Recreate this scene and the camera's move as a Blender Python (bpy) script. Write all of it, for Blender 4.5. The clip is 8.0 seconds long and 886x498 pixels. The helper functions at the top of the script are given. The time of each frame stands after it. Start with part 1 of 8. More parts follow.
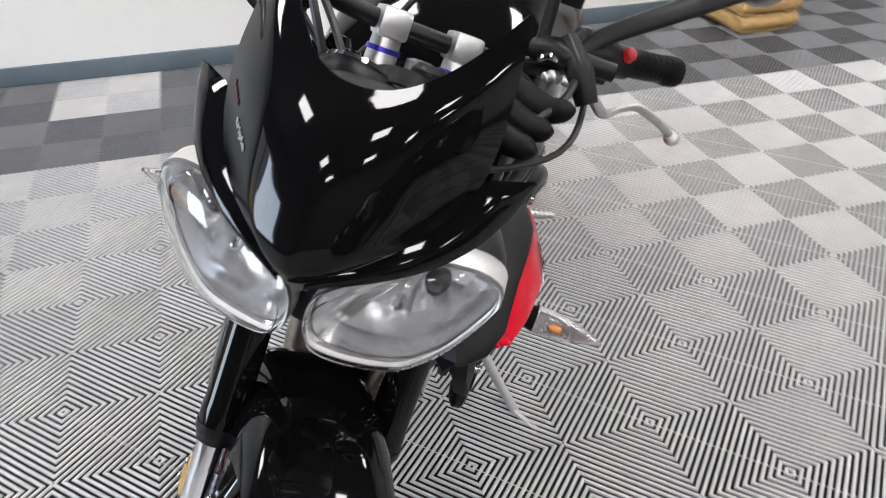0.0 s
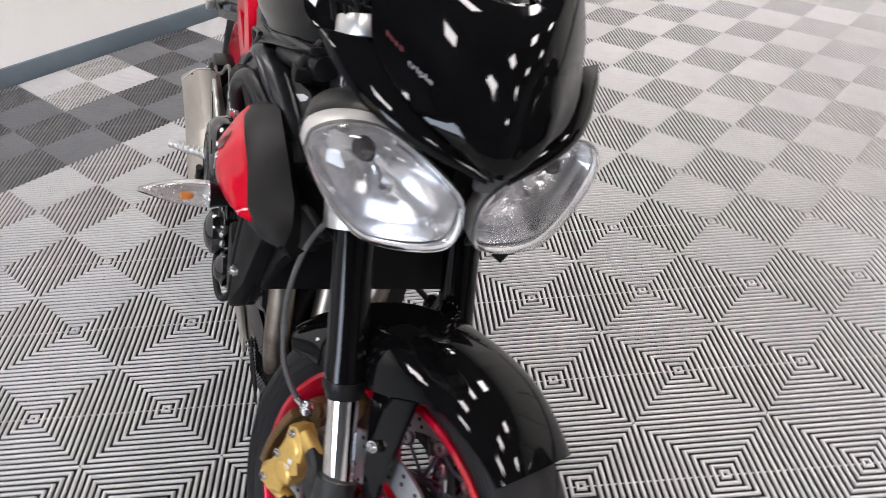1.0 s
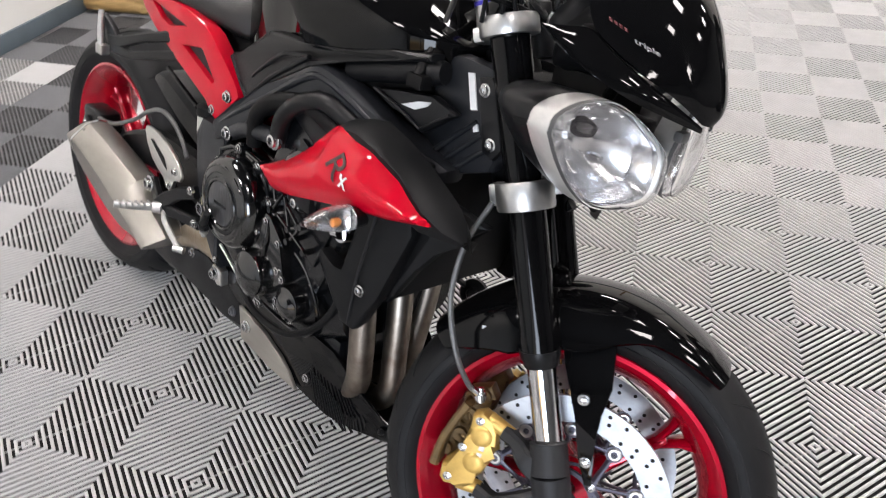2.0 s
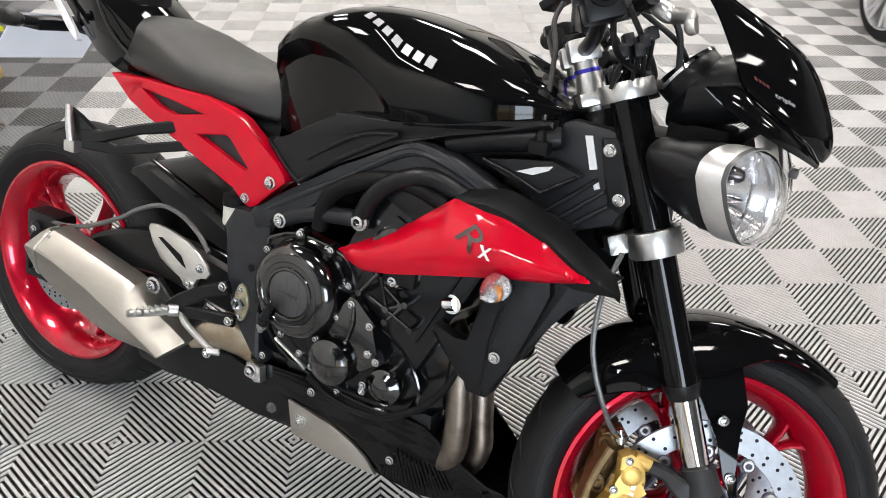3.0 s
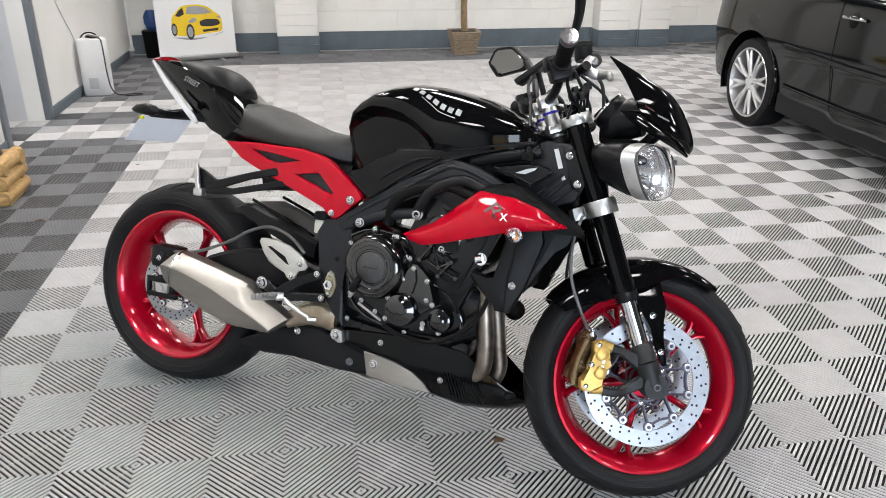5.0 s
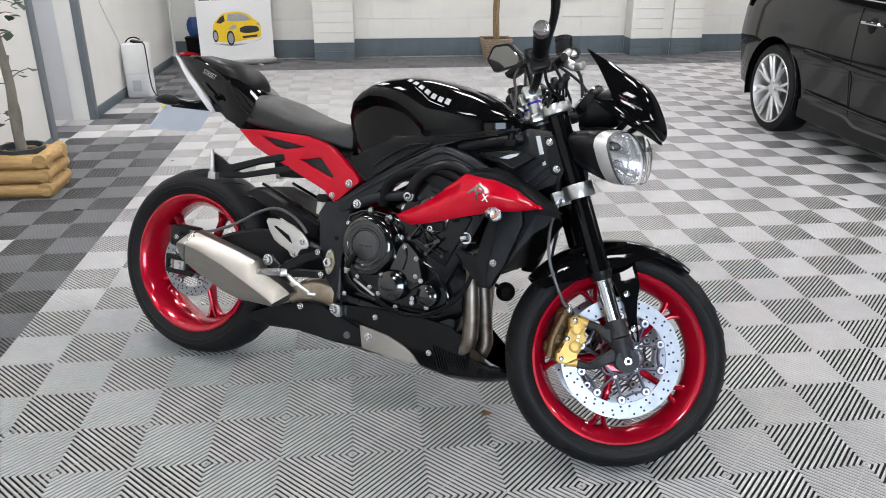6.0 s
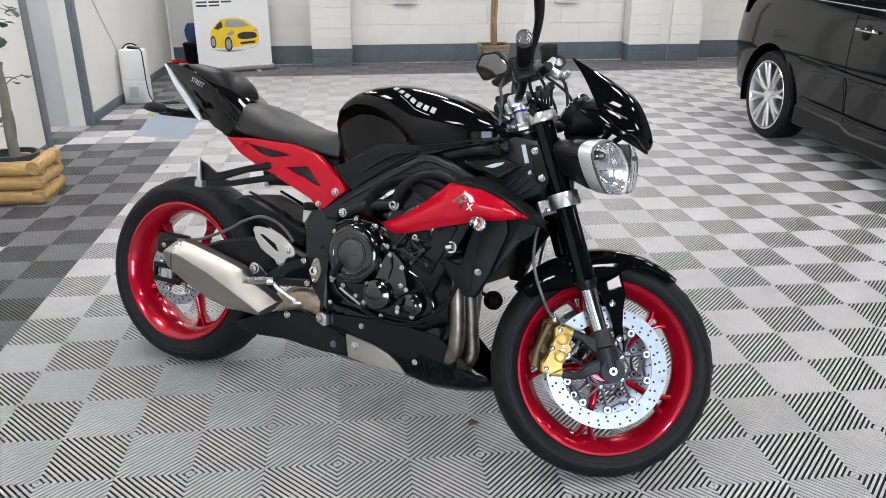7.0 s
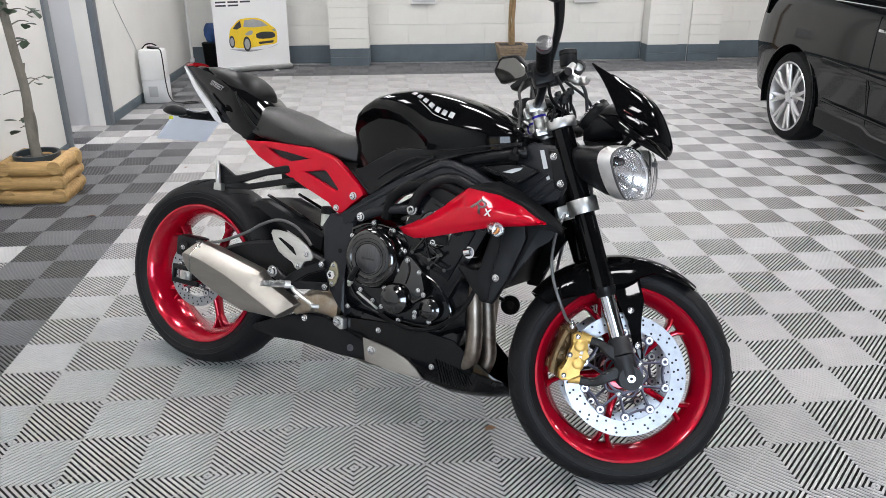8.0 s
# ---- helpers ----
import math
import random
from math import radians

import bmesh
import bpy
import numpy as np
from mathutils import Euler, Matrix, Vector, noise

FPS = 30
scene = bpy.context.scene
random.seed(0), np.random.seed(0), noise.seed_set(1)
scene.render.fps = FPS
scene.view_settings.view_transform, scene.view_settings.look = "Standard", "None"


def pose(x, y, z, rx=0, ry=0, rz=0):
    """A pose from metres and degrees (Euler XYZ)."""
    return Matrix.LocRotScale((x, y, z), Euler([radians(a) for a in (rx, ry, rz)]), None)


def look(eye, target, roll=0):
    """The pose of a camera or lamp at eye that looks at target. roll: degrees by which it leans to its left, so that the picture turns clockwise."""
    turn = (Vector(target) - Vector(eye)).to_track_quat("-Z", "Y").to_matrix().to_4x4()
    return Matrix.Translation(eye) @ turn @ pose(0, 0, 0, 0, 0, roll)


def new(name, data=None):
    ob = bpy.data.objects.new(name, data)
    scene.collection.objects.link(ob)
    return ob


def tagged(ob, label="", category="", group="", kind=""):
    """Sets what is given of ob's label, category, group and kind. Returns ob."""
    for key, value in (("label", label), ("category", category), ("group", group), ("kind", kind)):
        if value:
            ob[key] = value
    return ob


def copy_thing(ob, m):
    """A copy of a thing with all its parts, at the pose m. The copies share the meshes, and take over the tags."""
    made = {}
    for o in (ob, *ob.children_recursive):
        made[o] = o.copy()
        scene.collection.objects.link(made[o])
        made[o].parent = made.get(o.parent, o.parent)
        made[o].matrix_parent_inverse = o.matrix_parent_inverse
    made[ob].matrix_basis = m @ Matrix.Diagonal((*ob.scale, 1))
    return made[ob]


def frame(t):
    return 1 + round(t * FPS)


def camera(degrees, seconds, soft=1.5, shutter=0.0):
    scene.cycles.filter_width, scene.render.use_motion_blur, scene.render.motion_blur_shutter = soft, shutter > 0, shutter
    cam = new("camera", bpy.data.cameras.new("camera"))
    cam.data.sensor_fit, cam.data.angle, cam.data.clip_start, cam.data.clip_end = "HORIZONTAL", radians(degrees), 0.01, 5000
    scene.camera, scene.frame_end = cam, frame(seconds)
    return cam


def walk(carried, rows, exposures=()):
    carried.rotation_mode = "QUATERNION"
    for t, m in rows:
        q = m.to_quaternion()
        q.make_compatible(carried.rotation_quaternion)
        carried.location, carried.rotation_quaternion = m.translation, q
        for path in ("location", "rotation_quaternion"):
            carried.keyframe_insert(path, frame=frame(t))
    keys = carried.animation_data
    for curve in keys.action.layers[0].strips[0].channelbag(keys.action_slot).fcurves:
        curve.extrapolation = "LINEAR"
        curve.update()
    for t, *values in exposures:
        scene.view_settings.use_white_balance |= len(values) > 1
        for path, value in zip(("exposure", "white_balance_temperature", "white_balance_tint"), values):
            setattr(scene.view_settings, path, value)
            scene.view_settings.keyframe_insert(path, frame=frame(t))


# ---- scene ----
cam = camera(60.1, 8.0, soft=0.7, shutter=0.3)
PATH = [
    (0, (-0.04, 0.054, 1.229), (-1.618, 0.528, 0.095), -0.3),
    (0.3, (-0.057, -0.116, 1.212), (-1.505, 0.659, 0.062), -0.4),
    (0.5, (-0.046, -0.231, 1.23), (-1.389, 0.695, 0.072), -0.4),
    (0.8, (-0.083, -0.374, 1.231), (-1.269, 0.744, 0.072), -1.3),
    (1, (-0.174, -0.45, 1.241), (-1.253, 0.754, 0.063), -2.0),
    (1.2, (-0.275, -0.536, 1.236), (-1.253, 0.746, 0.051), -2.6),
    (1.5, (-0.428, -0.652, 1.241), (-1.203, 0.74, 0.032), -2.0),
    (1.8, (-0.562, -0.759, 1.257), (-1.125, 0.736, 0.054), -0.5),
    (2, (-0.655, -0.799, 1.269), (-1.091, 0.76, 0.094), -1.0),
    (2.2, (-0.753, -0.808, 1.281), (-1.094, 0.792, 0.131), -1.4),
    (3.3, (-1.251, -0.942, 1.315), (-1.038, 0.767, 0.298), 1.6),
    (3.5, (-1.297, -1.028, 1.351), (-1.048, 0.695, 0.367), 0.9),
    (4, (-1.368, -1.248, 1.363), (-1.078, 0.52, 0.473), -0.2),
    (4.5, (-1.462, -1.43, 1.377), (-1.11, 0.358, 0.554), 0.1),
    (5.8, (-1.373, -1.775, 1.343), (-1.181, 0.063, 0.579), 0.4),
    (6, (-1.338, -1.78, 1.344), (-1.139, 0.058, 0.582), 0.0),
    (6.5, (-1.303, -1.779, 1.347), (-1.101, 0.063, 0.595), -0.6),
    (7, (-1.294, -1.773, 1.351), (-1.098, 0.07, 0.601), 0.0),
    (7.5, (-1.287, -1.766, 1.358), (-1.116, 0.081, 0.609), -0.0),
    (8, (-1.298, -1.763, 1.366), (-1.143, 0.084, 0.612), -0.1),
]
walk(cam, [(t, look(eye, target, roll)) for t, eye, target, roll in PATH],
     exposures=((0, 0.16, 6400, 14), (0.8, 0.08, 6500, 18), (1.0, 0.08, 6540, 18), (1.5, 0.12, 6650, 18), (2.0, 0.18, 6660, 16), (2.2, 0.16, 6720, 12), (3.3, 0.26, 6720, 13), (3.7, 0.22, 6720, 13), (4.2, 0.16, 6640, 13), (4.7, 0.11, 6580, 13), (5.8, -0.06, 6330, 13), (8, -0.06, 6320, 13)))

# ------------------------------------------------------------------ light
world = bpy.data.worlds.new("world")
scene.world = world
world.use_nodes = True
sky = world.node_tree.nodes.new("ShaderNodeTexSky")
sky.sky_type = "NISHITA"
sky.sun_disc = False
sky.sun_elevation, sky.sun_rotation = radians(35), radians(200)
world.node_tree.links.new(sky.outputs[0], world.node_tree.nodes["Background"].inputs[0])
world.node_tree.nodes["Background"].inputs[1].default_value = 0.10
scene.view_settings.exposure = 0.0

CEIL = 3.4
ROOM_W, ROOM_E, ROOM_S, ROOM_N = -3.41, 6.4, -5.2, 7.47


def area_lamp(name, m, sx, sy, watts, colour):
    d = bpy.data.lights.new(name, "AREA")
    d.shape, d.size, d.size_y, d.energy, d.color = "RECTANGLE", sx, sy, watts, colour
    ob = new(name, d)
    ob.matrix_world = m
    return ob


# daylight that comes in through the glazed front of the showroom
area_lamp("window_daylight", look((-0.7, ROOM_S + 0.12, 1.35), (-0.9, 0, 0.9)), 1.6, 1.8, 145, (0.72, 0.86, 1.0))

# ------------------------------------------------------------------ materials


def material(name, base, rough=0.5, metal=0.0, coat=0.0, var=0.0, var_scale=8.0, bump=0.0, bump_scale=200.0,
             rough_var=0.0, random_tone=0.0, island_tone=0.0, spec=0.5, stretch=(1, 1, 1), coat_rough=0.03, second=None, dirt=0.0):
    """A procedural surface: tone that varies at two scales, roughness that varies, fine relief."""
    m = bpy.data.materials.new(name)
    m.use_nodes = True
    nt = m.node_tree
    N, K = nt.nodes, nt.links
    b = N["Principled BSDF"]
    b.inputs["Roughness"].default_value = rough
    b.inputs["Metallic"].default_value = metal
    b.inputs["Coat Weight"].default_value = coat
    b.inputs["Coat Roughness"].default_value = coat_rough
    b.inputs["Specular IOR Level"].default_value = spec
    tc = N.new("ShaderNodeTexCoord")
    mp = N.new("ShaderNodeMapping")
    mp.inputs["Scale"].default_value = stretch
    K.new(tc.outputs["Object"], mp.inputs[0])
    col = N.new("ShaderNodeMix")
    col.data_type = "RGBA"
    dark = second if second else tuple(c * (1 - var) for c in base)
    col.inputs[6].default_value = (*base, 1)
    col.inputs[7].default_value = (*dark, 1)
    n1 = N.new("ShaderNodeTexNoise")
    n1.inputs["Scale"].default_value = var_scale
    n1.inputs["Detail"].default_value = 6
    n1.inputs["Roughness"].default_value = 0.65
    K.new(mp.outputs[0], n1.inputs["Vector"])
    ramp = N.new("ShaderNodeMapRange")
    ramp.inputs[1].default_value, ramp.inputs[2].default_value = 0.35, 0.7
    K.new(n1.outputs[0], ramp.inputs[0])
    K.new(ramp.outputs[0], col.inputs[0])
    out = col.outputs[2]
    if random_tone or island_tone:
        hsv = N.new("ShaderNodeHueSaturation")
        src = N.new("ShaderNodeObjectInfo").outputs["Random"] if random_tone else N.new("ShaderNodeNewGeometry").outputs["Random Per Island"]
        mr = N.new("ShaderNodeMapRange")
        amt = random_tone or island_tone
        mr.inputs[3].default_value, mr.inputs[4].default_value = 1 - amt, 1 + amt
        K.new(src, mr.inputs[0])
        K.new(mr.outputs[0], hsv.inputs["Value"])
        K.new(out, hsv.inputs["Color"])
        out = hsv.outputs[0]
    if dirt:
        n3 = N.new("ShaderNodeTexNoise")
        n3.inputs["Scale"].default_value = 1.7
        n3.inputs["Detail"].default_value = 9
        K.new(mp.outputs[0], n3.inputs["Vector"])
        r3 = N.new("ShaderNodeMapRange")
        r3.inputs[1].default_value, r3.inputs[2].default_value = 0.5, 0.75
        r3.inputs[3].default_value, r3.inputs[4].default_value = 1.0, 1 - dirt
        K.new(n3.outputs[0], r3.inputs[0])
        mul = N.new("ShaderNodeMix")
        mul.data_type, mul.blend_type = "RGBA", "MULTIPLY"
        mul.inputs[0].default_value = 1
        K.new(out, mul.inputs[6])
        K.new(r3.outputs[0], mul.inputs[7])
        out = mul.outputs[2]
    K.new(out, b.inputs["Base Color"])
    if rough_var:
        rr = N.new("ShaderNodeMapRange")
        rr.inputs[3].default_value, rr.inputs[4].default_value = max(0.02, rough - rough_var), min(1, rough + rough_var)
        K.new(n1.outputs[0], rr.inputs[0])
        K.new(rr.outputs[0], b.inputs["Roughness"])
    if bump:
        n2 = N.new("ShaderNodeTexNoise")
        n2.inputs["Scale"].default_value = bump_scale
        n2.inputs["Detail"].default_value = 4
        K.new(mp.outputs[0], n2.inputs["Vector"])
        bp = N.new("ShaderNodeBump")
        bp.inputs["Strength"].default_value = bump
        bp.inputs["Distance"].default_value = 0.002
        K.new(n2.outputs[0], bp.inputs["Height"])
        K.new(bp.outputs[0], b.inputs["Normal"])
    return m


def glass(name, tint=(1, 1, 1), rough=0.02, ior=1.45):
    m = bpy.data.materials.new(name)
    m.use_nodes = True
    b = m.node_tree.nodes["Principled BSDF"]
    b.inputs["Base Color"].default_value = (*tint, 1)
    b.inputs["Transmission Weight"].default_value = 1
    b.inputs["Roughness"].default_value = rough
    b.inputs["IOR"].default_value = ior
    return m


def glow(name, colour, strength):
    m = bpy.data.materials.new(name)
    m.use_nodes = True
    b = m.node_tree.nodes["Principled BSDF"]
    b.inputs["Base Color"].default_value = (0.8, 0.8, 0.8, 1)
    b.inputs["Emission Color"].default_value = (*colour, 1)
    b.inputs["Emission Strength"].default_value = strength
    return m


gloss_black = material("gloss_black_paint", (0.0030, 0.0030, 0.0033), 0.05, spec=0.22, var=0.3, var_scale=30, rough_var=0.015)
satin_black = material("satin_black_plastic", (0.0062, 0.0064, 0.0073), 0.34, spec=0.22, var=0.3, var_scale=40, bump=0.15, bump_scale=900, rough_var=0.08)
frame_black = material("frame_black_metal", (0.0140, 0.0152, 0.0182), 0.34, spec=0.28, var=0.3, var_scale=25, bump=0.1, bump_scale=600, rough_var=0.08)
matte_black = material("matte_black_plastic", (0.0032, 0.0032, 0.0036), 0.58, spec=0.15, var=0.4, var_scale=40, bump=0.3, bump_scale=700)
engine_black = material("engine_black_casting", (0.0046, 0.0050, 0.0060), 0.19, spec=0.35, var=0.4, var_scale=50, bump=0.04, bump_scale=500, rough_var=0.08)
cover_gloss = material("gloss_engine_cover", (0.0022, 0.0023, 0.0026), 0.12, spec=0.95, var=0.3, var_scale=40, rough_var=0.03)
pillion_vinyl = material("pillion_vinyl", (0.0040, 0.0040, 0.0045), 0.42, spec=0.18, var=0.25, var_scale=20, bump=0.04, bump_scale=1400, rough_var=0.03)
seat_vinyl = material("seat_vinyl", (0.0062, 0.0060, 0.0058), 0.36, spec=0.46, var=0.25, var_scale=20, bump=0.35, bump_scale=1400, rough_var=0.1)
pale_rubber = material("lighter_rubber", (0.036, 0.036, 0.037), 0.6, spec=0.2, var=0.4, var_scale=30)
rubber = material("tyre_rubber", (0.0098, 0.0100, 0.0110), 0.55, spec=0.19, var=0.35, var_scale=14, bump=0.2, bump_scale=400, rough_var=0.1)
red_paint = material("red_paint", (0.45, 0.001, 0.014), 0.4, spec=0.05, coat=0.5, coat_rough=0.05, var=0.1, var_scale=20)
red_rim = material("red_rim_paint", (0.46, 0.002, 0.020), 0.26, metal=0.5, spec=0.2, coat=0.8, var=0.15, var_scale=20)
steel = material("polished_steel", (0.62, 0.62, 0.62), 0.22, metal=1, var=0.2, var_scale=60, rough_var=0.08)
bolt_steel = material("bolt_steel", (0.60, 0.60, 0.60), 0.24, metal=1, var=0.25, var_scale=200, rough_var=0.1)
chrome = material("chrome", (0.75, 0.75, 0.76), 0.08, metal=1, var=0.1, var_scale=30)
alu = material("bright_aluminium", (0.62, 0.62, 0.61), 0.36, metal=1, var=0.15, var_scale=80, rough_var=0.1)
brushed = material("brushed_steel", (0.40, 0.38, 0.345), 0.44, metal=1, var=0.14, var_scale=7, stretch=(1, 4, 4), rough_var=0.05)
pipe_steel = material("heat_stained_steel", (0.31, 0.275, 0.235), 0.42, metal=1, var=0.4, var_scale=11, second=(0.12, 0.09, 0.07), rough_var=0.12)
disc_steel = material("brake_disc_steel", (0.39, 0.405, 0.43), 0.42, metal=0.92, var=0.16, var_scale=60, rough_var=0.1)
dark_metal = material("dark_grey_metal", (0.17, 0.17, 0.19), 0.40, metal=0.7, var=0.25, var_scale=30)
casting_grey = material("dark_casting", (0.012, 0.0125, 0.0145), 0.5, spec=0.4, var=0.3, var_scale=40, bump=0.15, bump_scale=500)
gold = material("gold_anodised", (0.66, 0.43, 0.12), 0.4, metal=0.5, var=0.25, var_scale=30, rough_var=0.1)
# gold caliper's inner half: dirt and its shade both put into the colour
bronze = material("caliper_dirt_and_shade", (0.16, 0.10, 0.04), 0.5, metal=0.5, var=0.5, var_scale=60)
hose_grey = material("braided_hose", (0.15, 0.15, 0.15), 0.4, metal=0.6, var=0.3, var_scale=300)
lens_glass = glass("clear_lens", (1, 1, 1), 0.01, 1.40)
reflector = material("lamp_reflector", (0.74, 0.74, 0.75), 0.24, metal=1, var=0.08, var_scale=70, rough_var=0.06, bump=0.08, bump_scale=60)
amber = material("amber_bulb", (0.50, 0.19, 0.05), 0.3, var=0.2, var_scale=30)
red_button = material("red_button", (0.55, 0.012, 0.02), 0.4, var=0.1, var_scale=40)
red_lens = material("red_tail_lens", (0.35, 0.01, 0.015), 0.15, coat=0.5, var=0.2, var_scale=30)
blue_anod = material("blue_anodised", (0.06, 0.05, 0.45), 0.3, metal=0.8, var=0.2, var_scale=30)
red_decal = material("red_decal", (0.07, 0.003, 0.005), 0.4, var=0.1)
grey_decal = material("grey_decal", (0.28, 0.28, 0.29), 0.4, var=0.05)
white_decal = material("white_decal", (0.72, 0.72, 0.73), 0.4, var=0.05, var_scale=20)
mark_silver = material("silver_transfer", (0.40, 0.40, 0.41), 0.35, metal=0.3, var=0.1, var_scale=60)
dark_decal = material("dark_decal", (0.03, 0.012, 0.012), 0.4, var=0.05, var_scale=20)
plate_back = material("plate_acrylic", (0.88, 0.90, 0.95), 0.35, var=0.08, var_scale=6)
thin = plate_back.node_tree
through_light = thin.nodes.new("ShaderNodeBsdfTranslucent")
through_light.inputs[0].default_value = (0.82, 0.86, 0.92, 1)
blend = thin.nodes.new("ShaderNodeMixShader")
blend.inputs[0].default_value = 0.45
thin.links.new(thin.nodes["Principled BSDF"].outputs[0], blend.inputs[1])
thin.links.new(through_light.outputs[0], blend.inputs[2])
thin.links.new(blend.outputs[0], thin.nodes["Material Output"].inputs[0])
mirror_glass = material("mirror_glass", (0.22, 0.22, 0.21), 0.03, metal=1)
tail_silver = material("tail_silver_paint", (0.62, 0.62, 0.64), 0.3, coat=0.6, var=0.08, var_scale=20)

tile_light = material("tile_plastic_light", (0.465, 0.462, 0.457), 0.42, var=0.12, var_scale=9, bump=0.1, bump_scale=500, random_tone=0.05, rough_var=0.1, dirt=0.08)
tile_mid = material("tile_plastic_mid", (0.125, 0.127, 0.132), 0.42, var=0.12, var_scale=9, bump=0.1, bump_scale=500, random_tone=0.06, rough_var=0.1, dirt=0.08)
tile_dark = material("tile_plastic_dark", (0.095, 0.097, 0.10), 0.45, var=0.15, var_scale=9, bump=0.1, bump_scale=500, random_tone=0.06, rough_var=0.1)
slab_dark = material("concrete_slab", (0.014, 0.0138, 0.0135), 0.85, var=0.3, var_scale=3, bump=0.3, bump_scale=60)
wall_white = material("white_wall_paint", (0.73, 0.72, 0.685), 0.6, var=0.05, var_scale=2.5, bump=0.25, bump_scale=90, dirt=0.05)
block_white = material("painted_block", (0.74, 0.73, 0.69), 0.6, var=0.06, var_scale=4, bump=0.6, bump_scale=70, random_tone=0.02)
skirt_grey = material("blue_grey_paint", (0.105, 0.135, 0.155), 0.5, var=0.2, var_scale=5, bump=0.3, bump_scale=80, random_tone=0.03)
frame_grey = material("grey_door_frame", (0.15, 0.17, 0.19), 0.45, var=0.12, var_scale=6)
# white toned down in the colour to offset the passage's bright panel
passage_dimmed = material("passage_wall_dimmed", (0.58, 0.59, 0.61), 0.55, var=0.05, var_scale=3, bump=0.2, bump_scale=90)
# walls out of view, kept dark so gloss paint reflects a dim room
wall_unseen_dark = material("unseen_dark_wall", (0.13, 0.135, 0.14), 0.6, var=0.1, var_scale=2.5, bump=0.25, bump_scale=90)
ceiling_white = material("ceiling_paint", (0.05, 0.05, 0.052), 0.7, var=0.05, var_scale=2)
led = glow("led_diffuser", (1.0, 0.985, 0.955), 42.5)
log_wood = material("pine_log", (0.48, 0.30, 0.115), 0.6, var=0.45, var_scale=9, stretch=(1, 8, 8), bump=0.4, bump_scale=60, island_tone=0.08)
soil = material("soil", (0.03, 0.024, 0.018), 0.9, var=0.5, var_scale=40, bump=0.8, bump_scale=80)
pot_black = material("plastic_pot", (0.02, 0.03, 0.035), 0.4, var=0.2, var_scale=20)
bark = material("grey_bark", (0.205, 0.19, 0.155), 0.8, var=0.45, var_scale=18, stretch=(1, 1, 0.4), bump=0.7, bump_scale=90)
bark_tan = material("tan_bark", (0.30, 0.20, 0.10), 0.8, var=0.4, var_scale=18, bump=0.6, bump_scale=90)
leaf_green = material("leaf_green", (0.075, 0.12, 0.075), 0.45, var=0.3, var_scale=20, island_tone=0.25)
dry_leaf = material("dry_leaf", (0.24, 0.13, 0.06), 0.7, var=0.3, var_scale=60)
wicker = material("wicker", (0.33, 0.25, 0.17), 0.7, var=0.4, var_scale=40, bump=0.4, bump_scale=200, island_tone=0.15)
white_plastic = material("white_plastic", (0.76, 0.76, 0.75), 0.35, var=0.05, var_scale=6)
pale_plastic = material("pale_plastic", (0.60, 0.61, 0.62), 0.35, var=0.06, var_scale=6)
cable_black = material("black_cable", (0.010, 0.010, 0.010), 0.5, var=0.2, var_scale=60)
banner_white = material("banner_vinyl", (0.74, 0.74, 0.74), 0.4, var=0.03, var_scale=3)
print_yellow = material("yellow_print", (0.80, 0.55, 0.02), 0.4, var=0.15, var_scale=12)
print_dark = material("dark_print", (0.03, 0.03, 0.035), 0.4, var=0.2, var_scale=12)
print_grey = material("grey_print", (0.33, 0.34, 0.36), 0.4, var=0.2, var_scale=12)
blue_bag = material("blue_plastic", (0.02, 0.07, 0.22), 0.5, var=0.3, var_scale=12)
car_paint = material("car_black_paint", (0.0030, 0.0036, 0.0042), 0.06, spec=0.52, var=0.2, var_scale=10)
car_glass = material("car_dark_glass", (0.004, 0.005, 0.006), 0.05, spec=0.5, var=0.1, var_scale=5)
alloy = material("alloy_silver", (0.74, 0.74, 0.75), 0.28, metal=0.8, coat=0.5, var=0.1, var_scale=30)
lamp_bezel = material("lamp_bezel", (0.70, 0.69, 0.67), 0.38, metal=0.75, var=0.15, var_scale=40, rough_var=0.1)
lamp_cap = material("bulb_cap", (0.10, 0.09, 0.09), 0.25, metal=0.7, var=0.3, var_scale=60)
lamp_seal = material("lamp_seal", (0.06, 0.06, 0.06), 0.4)
indicator_lens = glass("indicator_lens", (0.97, 0.97, 0.97), 0.02, 1.18)
indicator_silver = material("indicator_silver", (0.82, 0.82, 0.82), 0.26, metal=1, var=0.2, var_scale=90, rough_var=0.08)

# ------------------------------------------------------------------ mesh helpers
def part(name, bm, mat, parent=None, label="", angle=35):
    """Link a bmesh as one mesh object, under a thing or under a part."""
    bmesh.ops.recalc_face_normals(bm, faces=bm.faces[:])
    me = bpy.data.meshes.new(name)
    for f in bm.faces:
        f.smooth = True
    bm.to_mesh(me)
    bm.free()
    me.set_sharp_from_angle(angle=radians(angle))
    me.materials.append(mat)
    ob = new(name, me)
    if parent:
        ob.parent = parent
    if label:
        ob["label"] = label
    return ob


def thing(name, label, category, m=None, group="", kind=""):
    ob = new(name)
    if m is not None:
        ob.matrix_world = m
    return tagged(ob, label, category, group, kind)


def merge(*bms):
    """Several bmeshes of one part as one."""
    out = bmesh.new()
    for b in bms:
        me = bpy.data.meshes.new("tmp")
        b.to_mesh(me)
        b.free()
        out.from_mesh(me)
        bpy.data.meshes.remove(me)
    return out


def moved(bm, m):
    bmesh.ops.transform(bm, matrix=m, verts=bm.verts[:])
    return bm


